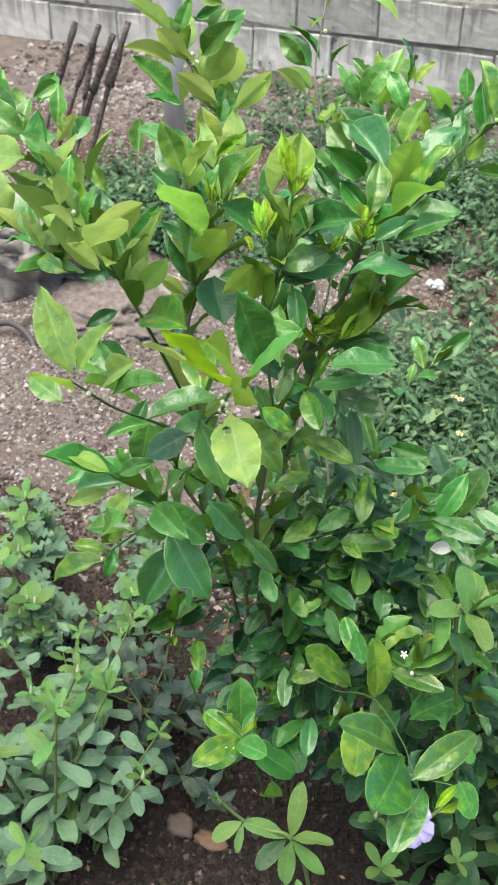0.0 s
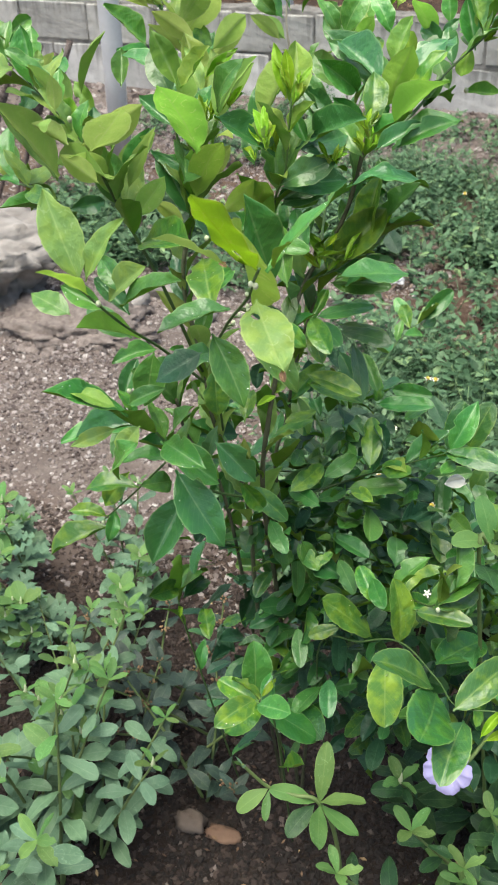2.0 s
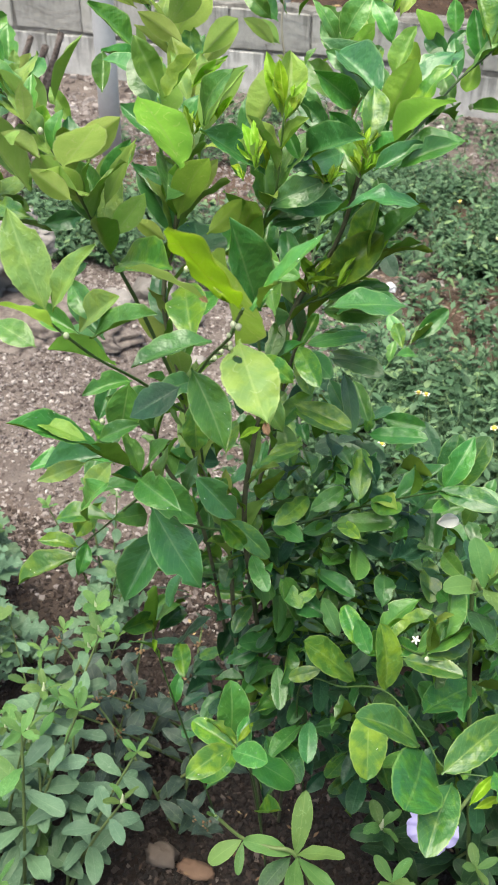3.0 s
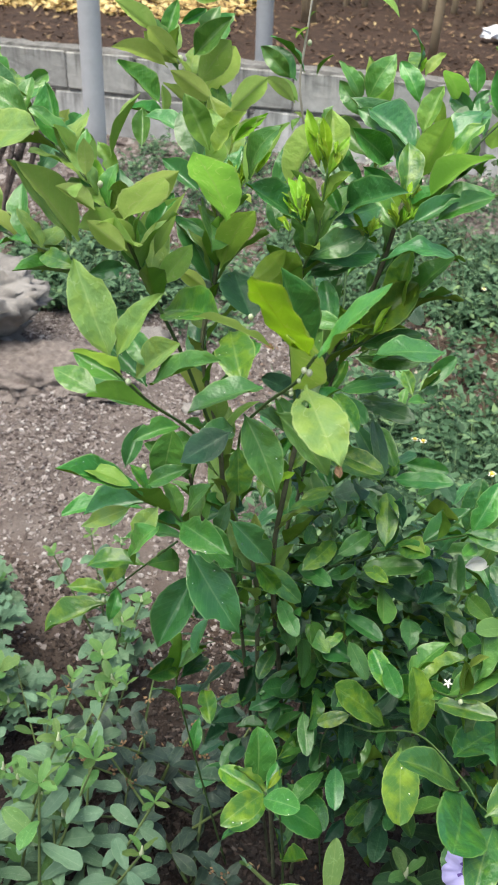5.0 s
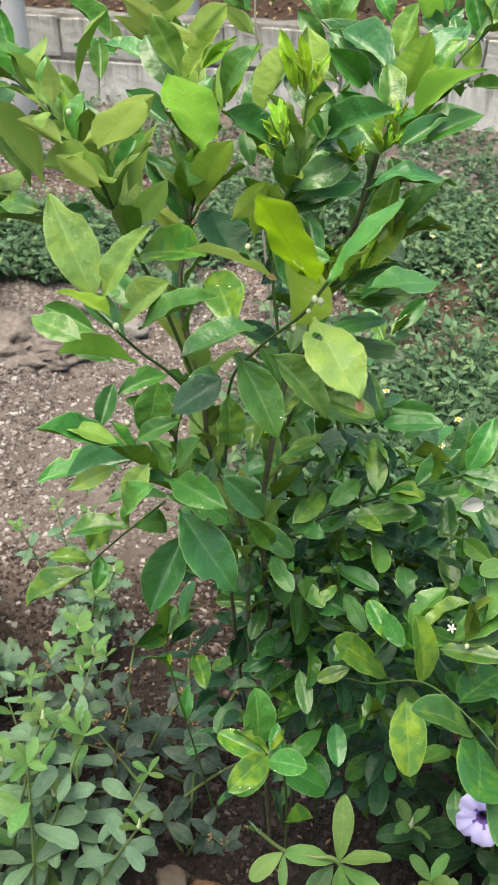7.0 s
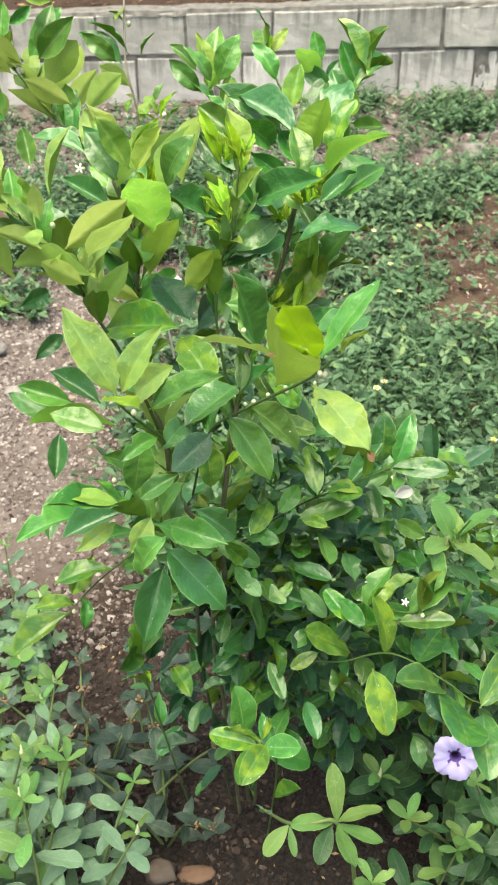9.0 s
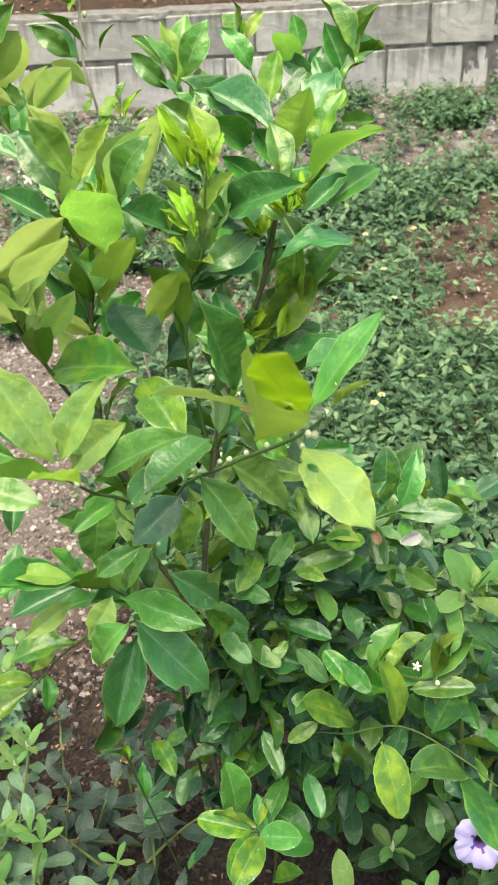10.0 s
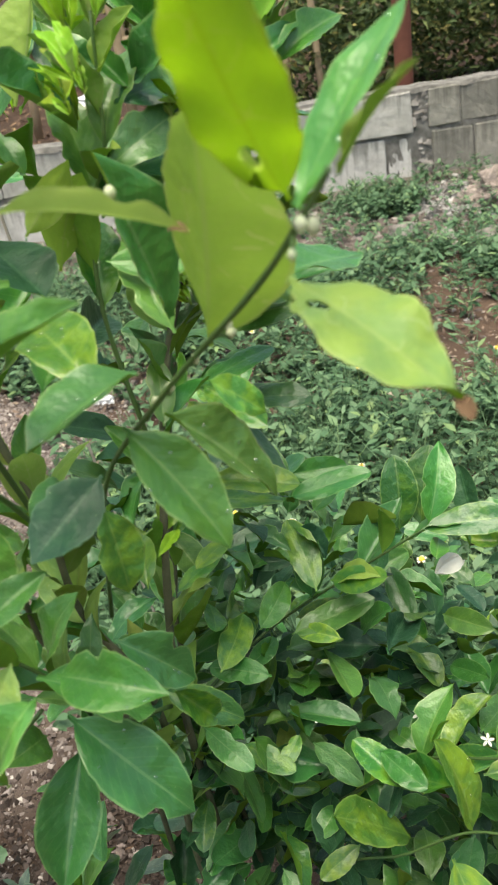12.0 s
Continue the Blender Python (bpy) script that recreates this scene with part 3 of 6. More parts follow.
# ---- wall of cement blocks ----
WALL_Y, WALL_TOP, COURSE, WALL_FOOT = 4.97, 0.285, 0.095, -0.17


def block_mesh(name, w, h, d, mat, seed):
    """A block with worn, bevelled edges and slightly uneven faces, open at nothing."""
    r = random.Random(seed)
    bm = bmesh.new()
    bmesh.ops.create_cube(bm, size=1.0)
    for v in bm.verts:
        v.co = Vector((v.co.x * w, v.co.y * d, v.co.z * h)) + Vector([r.uniform(-0.006, 0.006) for _ in range(3)])
    bmesh.ops.bevel(bm, geom=bm.edges[:], offset=0.005, segments=1, affect="EDGES")
    bmesh.ops.subdivide_edges(bm, edges=[e for e in bm.edges if e.calc_length() > 0.1], cuts=9, use_grid_fill=True)
    for v in bm.verts:
        n = noise.noise_vector(v.co * 22 + Vector((seed * 3.1, 0, 0)))
        m = noise.noise_vector(v.co * 60 + Vector((0, seed * 1.7, 0)))
        v.co += n * 0.002 + m * 0.0018
    me = bpy.data.meshes.new(name)
    bm.to_mesh(me)
    bm.free()
    me.materials.append(mat)
    return me


def build_wall():
    wall = thing("wall_north", (0, WALL_Y, 0), "low garden wall of grey cement blocks with stained upper course", "wall", kind="structure")
    tops = [-4.75, -4.34, -3.93, -3.52, -3.11, -2.70, -2.30, -1.915, -1.495, -1.075, -0.675, -0.245, 0.165, 0.575, 0.985, 1.30]
    tops2 = [1.37, 1.53, 1.72, 2.12, 2.52, 2.92, 3.32, 3.72, 4.1, 4.5]
    lows = [-4.55, -4.15, -3.75, -3.35, -2.94, -2.52, -2.12, -1.73, -1.30, -0.90, -0.50, -0.12, 0.014, 0.409, 0.792, 1.16, 1.29]
    lows2 = [1.38, 1.60, 1.80, 2.2, 2.6, 3.0, 3.4, 3.8, 4.2, 4.6]
    thick = 0.14
    seed = 0
    for xs, z0, z1, mat in ((tops, COURSE, WALL_TOP, BLOCK_TOP), (tops2, COURSE + 0.01, WALL_TOP, BLOCK_OLD), (lows, WALL_FOOT, COURSE - 0.012, BLOCK_LOW),
                            (lows2, WALL_FOOT, COURSE - 0.004, BLOCK_OLD)):
        for a, b in zip(xs, xs[1:]):
            seed += 1
            r = random.Random(seed)
            gap = 0.010 if r.random() < 0.7 else 0.018
            me = block_mesh("block", b - a - gap, z1 - z0 - 0.006, thick, mat, seed)
            ob = new("block", me)
            ob.parent = wall
            ob.location = ((a + b) / 2, r.uniform(-0.004, 0.004) + thick / 2, (z0 + z1) / 2)
            ob.rotation_euler = (0, r.uniform(-0.006, 0.006), 0)
    # mortar core set back in the joints, rough capping
    bm = bmesh.new()
    bmesh.ops.create_cube(bm, size=1.0)
    bmesh.ops.scale(bm, vec=(9.3, thick - 0.016, WALL_TOP - WALL_FOOT - 0.012), verts=bm.verts)
    bmesh.ops.translate(bm, vec=(-0.1, thick / 2, (WALL_TOP + WALL_FOOT) / 2), verts=bm.verts)
    part("mortar", bm, MORTAR, wall, "rough grey mortar in the joints")
    bm = bmesh.new()
    n = 150
    r = random.Random(3)
    rowv = []
    for i in range(n + 1):
        x = -4.7 + 9.2 * i / n
        h = WALL_TOP + 0.006 + 0.012 * r.random()
        rowv.append([bm.verts.new((x, yy + r.uniform(-0.004, 0.004), zz)) for yy, zz in ((0.002, WALL_TOP - 0.006 - 0.012 * r.random()), (0.012, h), (thick - 0.012, h), (thick - 0.002, WALL_TOP - 0.008))])
    for p, q in zip(rowv, rowv[1:]):
        for k in range(3):
            bm.faces.new((p[k], q[k], q[k + 1], p[k + 1]))
    part("capping", bm, MORTAR, wall, "thin uneven cement capping")
    # filled gap where blocks were patched with rubble
    for x0, x1, z0, z1, cnt in ((1.295, 1.375, WALL_FOOT, WALL_TOP, 26), (-1.75, -1.68, WALL_FOOT, COURSE, 8), (-1.34, -1.26, WALL_FOOT, WALL_TOP - 0.03, 16)):
        verts, faces = [], []
        for _ in range(cnt):
            pts, fc = pebble_shape(r, 1.0)
            s = r.uniform(0.012, 0.028)
            c = Vector((r.uniform(x0, x1), 0.012, r.uniform(z0 + 0.02, z1 - 0.02)))
            o = len(verts)
            verts += [c + p * s for p in pts]
            faces += [tuple(o + k for k in f) for f in fc]
        mesh_object("rubble_patch", verts, faces, [STONE], wall, smooth=False)


build_wall()


def round_post(name, x, y, z0, z1, rad, mat, label, category, lean=(0, 0), cap=True):
    pts = spline([(0, 0, 0), (lean[0] * 0.5, lean[1] * 0.5, (z1 - z0) * 0.5), (lean[0], lean[1], z1 - z0)], 4)
    verts, faces = tube(pts, rad, rad * 0.99, 20)
    ob = mesh_object(name, verts, faces, [mat])
    ob.location = (x, y, z0)
    return tagged(ob, label, category)


round_post("steel_pole", -1.572, 3.72, -0.12, 3.2, 0.042, STEEL, "grey galvanised steel pole standing in gravel", "pole")
round_post("steel_pole", -1.355, 5.42, -0.2, 3.0, 0.046, STEEL, "grey steel pole standing behind the block wall", "pole")
round_post("red_post", 1.50, 5.78, -0.1, 2.4, 0.05, RED_POST, "rust red painted post behind the block wall", "post")


# ---- rusted bars in the ground ----
def build_bars():
    bars = thing("iron_bars", (-1.62, 3.05, 0), "rusted iron bars leaning out of the soil", "scrap iron")
    for bx, by, tx, ty, tz, rad in ((-0.22, 0.0, -0.03, 0.10, 0.51, 0.013), (-0.17, 0.03, 0.05, 0.12, 0.505, 0.011), (-0.11, 0.06, 0.10, 0.12, 0.48, 0.014),
                                    (-0.04, 0.06, 0.14, 0.16, 0.515, 0.016), (-0.06, 0.0, 0.02, 0.13, 0.44, 0.009)):
        pts = spline([(bx, by, -0.05), ((bx + tx) / 2, (by + ty) / 2 + 0.01, tz / 2), (tx, ty, tz)], 6)
        verts, faces = tube(pts, rad * 0.66, rad * 0.62, 8, 0.15, int(tz * 1000))
        bar = mesh_object("bar", verts, faces, [RUST], bars)
        # the upper end is swollen with flaking rust, chipped to pale metal in places
        top = pts[len(pts) * 5 // 9:]
        verts, faces = tube(top, rad * 0.98, rad * 0.80, 9, 0.24, int(tx * 1000) + 5)
        mesh_object("rust_crust", verts, faces, [CRUST], bar, "flaking dark rust crust with pale chips")


build_bars()


def boulder(name, at, size, label, mat, seed, ledge=0.0, grit=0.05):
    """A worn stone: an icosphere broken by noise, flat below."""
    bm = bmesh.new()
    bmesh.ops.create_icosphere(bm, subdivisions=5 if size[0] > 0.1 else 3, radius=1.0)
    for v in bm.verts:
        n = v.co.normalized()
        n = Vector((n.x, n.y, round(n.z * 5) / 5 * 0.55 + n.z * 0.45))
        k = 1 + 0.42 * noise.noise(n * 1.6 + Vector((seed, 0, 0))) + 0.26 * abs(noise.noise(n * 4 + Vector((0, seed, 0)))) + 0.13 * noise.noise(Vector((n.x * 5, n.y * 5, n.z * 16))) + 0.10 * noise.noise(n * 9 + Vector((seed, seed, 0))) - 0.10 * max(0.0, 0.16 - abs(noise.noise(n * 3.2 + Vector((2, 0, seed))))) / 0.16 + grit * noise.noise(n * 26) + 0.6 * grit * noise.noise(n * 47)
        v.co = Vector((n.x * size[0], n.y * size[1], max(-0.35, n.z * 1.2) * size[2])) * k
        if ledge:
            # a sloping flat top over an undercut, layered face
            h = v.co.z / size[2]
            top = 0.62 + 0.10 * noise.noise(Vector((v.co.x * 7, v.co.y * 7, seed))) + 0.05 * noise.noise(Vector((v.co.x * 24, v.co.y * 24, seed)))
            if h > top:
                v.co.z = size[2] * (top + 0.25 * (h - top))
            elif h < top - 0.12:
                cut = 1 - ledge * min(1.0, (top - 0.12 - h) / 0.5) - 0.05 * noise.noise(Vector((v.co.x * 4, v.co.y * 4, v.co.z * 60)))
                v.co.x *= cut
                v.co.y *= cut
    me = bpy.data.meshes.new(name)
    bm.to_mesh(me)
    bm.free()
    me.materials.append(mat)
    me.polygons.foreach_set("use_smooth", [True] * len(me.polygons))
    ob = new(name, me)
    ob.location = at
    return tagged(ob, label, "stone")


boulder("boulder", (-1.37, 2.28, 0.09), (0.31, 0.18, 0.20), "dark craggy grey boulder lying on gravel", STONE, 3, 0.30, 0.07)
boulder("boulder", (-1.02, 2.14, 0.046), (0.20, 0.15, 0.05), "low rough lump of pale old concrete on gravel", GRAVEL_LUMP, 15, 0.0, 0.11)
boulder("boulder", (1.53, 4.32, -0.08), (0.20, 0.15, 0.09), "flat grey stone at the foot of the wall", GRAVEL_LUMP, 8)
for k, (x, y, s) in enumerate(((0.95, 4.0, 0.05), (1.05, 3.85, 0.04), (0.9, 4.75, 0.03), (-0.72, 2.35, 0.035), (-0.9, 2.3, 0.04), (-0.62, 2.15, 0.02), (-0.85, 2.45, 0.05), (1.2, 3.7, 0.05))):
    boulder("stone", (x, y, lie(x, y) + s * 0.3), (s * 1.2, s, s * 0.7), "small grey stone on the soil", STONE, 20 + k)
boulder("stone", (-0.205, 0.905, 0.012), (0.022, 0.016, 0.012), "small brownish stone on damp soil", GRAVEL, 41)
boulder("stone", (-0.155, 0.90, 0.010), (0.026, 0.013, 0.009), "small reddish stone on damp soil", DEAD, 42)


def crumpled(name, at, size, mat, label, category, seed):
    bm = bmesh.new()
    bmesh.ops.create_icosphere(bm, subdivisions=3, radius=1.0)
    for v in bm.verts:
        n = v.co.normalized()
        k = 1 + 0.55 * noise.noise(n * 2.6 + Vector((seed, 1, 0)))
        v.co = Vector((n.x * size[0], n.y * size[1], max(-0.3, n.z) * size[2])) * k
    me = bpy.data.meshes.new(name)
    bm.to_mesh(me)
    bm.free()
    me.materials.append(mat)
    ob = new(name, me)
    ob.location = at
    return tagged(ob, label, category)


crumpled("plastic_scrap", (-0.240, 2.74, 0.014), (0.018, 0.014, 0.016), PLASTIC, "crumpled white plastic scrap on the soil", "litter", 2)
crumpled("plastic_scrap", (-0.268, 2.75, 0.010), (0.010, 0.008, 0.012), PLASTIC, "crumpled white plastic scrap on the soil", "litter", 5)
crumpled("plastic_bag", (-0.24, 7.9, 0.08), (0.12, 0.08, 0.06), PLASTIC, "white plastic bag lying behind the wall", "litter", 9)
crumpled("plastic_bag", (-0.14, 7.85, 0.07), (0.08, 0.06, 0.06), BLUE, "blue plastic bag lying behind the wall", "litter", 12)
pts = spline([(-1.30, 1.95, 0.03), (-1.22, 1.98, 0.07), (-1.13, 1.95, 0.06), (-1.08, 1.90, 0.0)], 6)
verts, faces = tube(pts, 0.009, 0.009, 8)
tagged(mesh_object("hose", verts, faces, [HOSE]), "dark bent piece of hose on the ground", "hose")


# ---- behind the wall ----
def litter_patch(count, x0, x1, y0, y1, low, high, m, label, seed):
    r = random.Random(seed)
    verts, faces = [], []
    for _ in range(count):
        x, y = r.uniform(x0, x1), r.uniform(y0, y1)
        s = r.uniform(low, high)
        q = Euler((r.uniform(-0.5, 0.5), r.uniform(-0.5, 0.5), r.uniform(0, 6.28))).to_matrix()
        o = len(verts)
        c = Vector((x, y, lie(x, y) + 0.015))
        verts += [c + q @ Vector(p) * s for p in ((-1, 0, 0), (0, -0.4, 0.12), (1, 0, 0), (0, 0.4, 0.12))]
        faces.append((o, o + 1, o + 2, o + 3))
    tagged(mesh_object("leaf_litter", verts, faces, [m], smooth=False), label, "leaf litter", kind="stuff")


MOULD = island_stone("leaf_litter", [(0.0, (0.04, 0.024, 0.015)), (0.5, (0.12, 0.07, 0.042)), (0.88, (0.23, 0.145, 0.08)), (1.0, (0.50, 0.38, 0.18))])
CHAFF = island_stone("dry_bits", [(0.0, (0.09, 0.06, 0.045)), (0.5, (0.20, 0.14, 0.105)), (0.9, (0.34, 0.27, 0.21)), (1.0, (0.50, 0.44, 0.36))])
litter_patch(9000, -4.5, 4.5, 5.2, 10.7, 0.012, 0.035, MOULD, "brown dry leaf litter on the ground behind the wall", 12)
# straw brightened to warm yellow: a patch of sunlight painted as colour
SUNNY = island_stone("sunlit_straw", [(0.0, (0.28, 0.17, 0.06)), (0.6, (0.55, 0.40, 0.15)), (1.0, (0.80, 0.66, 0.32))])
litter_patch(1700, -4.8, -2.3, 7.7, 9.0, 0.025, 0.07, SUNNY, "dry straw and leaves behind the wall, sunlight painted into their colour", 15)
litter_patch(2600, -0.55, 1.5, 2.1, 3.3, 0.004, 0.014, CHAFF, "dry leaf scraps strewn on reddish soil", 13)
litter_patch(420, -0.55, 0.35, 0.72, 1.35, 0.002, 0.007, MOULD, "dry leaf scraps on damp soil under the bush", 14)


def leafy_mass(name, label, spots, count, size, mats, seed, category="shrub", kind="stuff"):
    """Many small folded leaves strewn through soft round regions."""
    r = random.Random(seed)
    verts, faces, idx = [], [], []
    for _ in range(count):
        cx, cy, cz, rx, ry, rz = r.choice(spots)
        d = Vector((r.gauss(0, 1), r.gauss(0, 1), r.gauss(0, 1))).normalized() * r.random() ** 0.4
        c = Vector((cx + d.x * rx, cy + d.y * ry, cz + d.z * rz))
        s = size * r.uniform(0.6, 1.4)
        q = Euler((r.uniform(-0.9, 0.9), r.uniform(-0.9, 0.9), r.uniform(0, 6.28))).to_matrix()
        o = len(verts)
        verts += [c + q @ Vector(p) * s for p in ((0, -1, 0), (0.38, -0.1, 0.14), (0, 1, -0.1), (-0.38, -0.1, 0.14), (0, 0, 0))]
        faces += [(o, o + 1, o + 4), (o + 1, o + 2, o + 4), (o + 2, o + 3, o + 4), (o + 3, o, o + 4)]
        idx += [r.randrange(len(mats))] * 4
    ob = mesh_object(name, verts, faces, mats, smooth=False)
    ob.data.polygons.foreach_set("material_index", idx)
    return tagged(ob, label, category, kind=kind)


def island_leaf(name, stops, rough=0.55, glow=0.25):
    m, nodes, links, bsdf = material(name)
    geo = nodes.new("ShaderNodeNewGeometry")
    col = ramp(nodes, links, geo.outputs["Random Per Island"], stops)
    coord = nodes.new("ShaderNodeTexCoord").outputs["Object"]
    col = mixed(nodes, links, calc(nodes, links, "MULTIPLY", noise_tex(nodes, links, coord, 90.0, 3.0), 0.4), col, (0.03, 0.06, 0.025))
    links.new(col, bsdf.inputs["Base Color"])
    bsdf.inputs["Roughness"].default_value = rough
    bsdf.inputs["Specular IOR Level"].default_value = 0.3
    thin = nodes.new("ShaderNodeBsdfTranslucent")
    links.new(col, thin.inputs["Color"])
    mix = nodes.new("ShaderNodeMixShader")
    mix.inputs[0].default_value = glow
    links.new(bsdf.outputs[0], mix.inputs[1])
    links.new(thin.outputs[0], mix.inputs[2])
    links.new(mix.outputs[0], nodes["Material Output"].inputs["Surface"])
    return m


# far scrub: warm sunlight is put into the leaf colour as yellow and gold
HEDGE_FAR = island_leaf("sunlit_scrub_leaf", [(0.0, (0.06, 0.085, 0.025)), (0.5, (0.17, 0.21, 0.055)), (0.8, (0.34, 0.34, 0.09)), (1.0, (0.62, 0.50, 0.17))])
# the hedge's few golden leaves are sunlit spots painted by colour
HEDGE = island_leaf("hedge_leaf", [(0.0, (0.045, 0.08, 0.028)), (0.6, (0.115, 0.175, 0.06)), (0.92, (0.24, 0.29, 0.10)), (1.0, (0.52, 0.44, 0.16))])
COVER = island_leaf("cover_leaf", [(0.0, (0.025, 0.07, 0.03)), (0.3, (0.06, 0.13, 0.06)), (0.55, (0.105, 0.21, 0.105)), (0.88, (0.165, 0.28, 0.15)), (1.0, (0.25, 0.38, 0.15))])
GRASS = island_leaf("grass_blade", [(0.0, (0.10, 0.15, 0.07)), (0.7, (0.19, 0.25, 0.13)), (1.0, (0.30, 0.30, 0.18))])
leafy_mass("hedge", "dark green hedge growing behind the block wall",
           [(1.2 + 0.45 * k, 6.6 + 0.12 * (k % 3), 0.35 + 0.12 * (k % 2), 0.42, 0.35, 0.55) for k in range(9)], 24000, 0.032, [HEDGE], 21, "hedge")
leafy_mass("hedge", "shrubs and creepers far behind the wall, sunlight painted in yellow",
           [(-4 + 0.9 * k, 10.4 + 0.3 * (k % 3), 0.9, 0.8, 0.5, 1.1) for k in range(10)], 7000, 0.07, [HEDGE, HEDGE_FAR, HEDGE_FAR], 22, "hedge")


def build_fence():
    fence = thing("bamboo_fence", (0, 9.2, 0), "weathered bamboo fence with upright canes behind the wall", "fence")
    r = random.Random(31)
    for k in range(34):
        x = -4.2 + 0.25 * k + r.uniform(-0.05, 0.05)
        pts = spline([(x, 0, -0.1), (x + r.uniform(-0.04, 0.04), r.uniform(-0.03, 0.03), 0.8), (x + r.uniform(-0.08, 0.08), 0, 1.7 + r.uniform(-0.3, 0.2))], 4)
        verts, faces = tube(pts, 0.028, 0.022, 8, 0.06, k)
        mesh_object("cane", verts, faces, [WOOD], fence)
    for z in (0.35, 0.85, 1.3):
        pts = spline([(-4.3, -0.04, z), (-1.5, -0.045, z + 0.05), (1.5, -0.04, z - 0.03), (4.3, -0.045, z)], 6)
        verts, faces = tube(pts, 0.03, 0.026, 8, 0.05, int(z * 10))
        mesh_object("rail", verts, faces, [WOOD], fence)


build_fence()
for k, (x, y, rad) in enumerate(((-0.62, 7.0, 0.03), (0.02, 6.9, 0.035), (0.55, 7.6, 0.04), (-1.75, 8.2, 0.06), (0.95, 6.4, 0.022), (1.15, 6.3, 0.02))):
    round_post("sapling_trunk", x, y, lie(x, y) - 0.05, 2.6, rad, WOOD, "thin pale sapling trunk behind the wall", "tree trunk", (0.1 * (-1) ** k, 0.05))


# ---- ground weeds ----
def thick_here(x, y):
    """How densely the low weeds grow: 0 to 1."""
    u = x + 0.28 * noise.noise((x * 1.4, y * 1.4, 1.0))
    v = y + 0.22 * noise.noise((x * 1.6, y * 1.6, 7.0))
    d = 0.0
    if u > -0.25 and 1.42 - 0.7 * min(1.0, max(0.0, (u - 0.5) * 1.5)) < v < 2.3:
        d = 1.0
    if u > -0.4 and 2.3 <= v < 2.9:
        d = 0.12 if u < 0.08 else 0.5 if u < 0.5 else 0.16
    if u > -0.8 and 2.9 <= v < 3.75:
        d = 0.85 if v > 3.1 or u < 0.5 else 0.25
    if -1.5 < u < -0.55 and 2.55 < v < 3.2:
        d = 0.9
    if 3.75 <= v < 4.9 and y < 4.88:
        d = 0.13
    if (x - 0.95) ** 2 + (y - 4.55) ** 2 < 0.05 or (x - 0.55) ** 2 + (y - 4.8) ** 2 < 0.02:
        d = 1.0
    if u > 0.42 and 2.45 < v < 3.2:
        d = 0.07
    if u > 0.75 and 3.3 < v < 3.75:
        d *= 0.45
    d *= min(1.0, max(0.0, (2.9 - u) / 1.2))
    patch = noise.noise((x * 3.1, y * 3.1, 9.0))
    fine = noise.noise((x * 8.0, y * 8.0, 4.0))
    return d * (1.0 if patch > -0.1 else 0.25) * (1.0 if fine > -0.15 or y < 2.3 else 0.25) * (1.0 if y < 2.3 else 0.6)


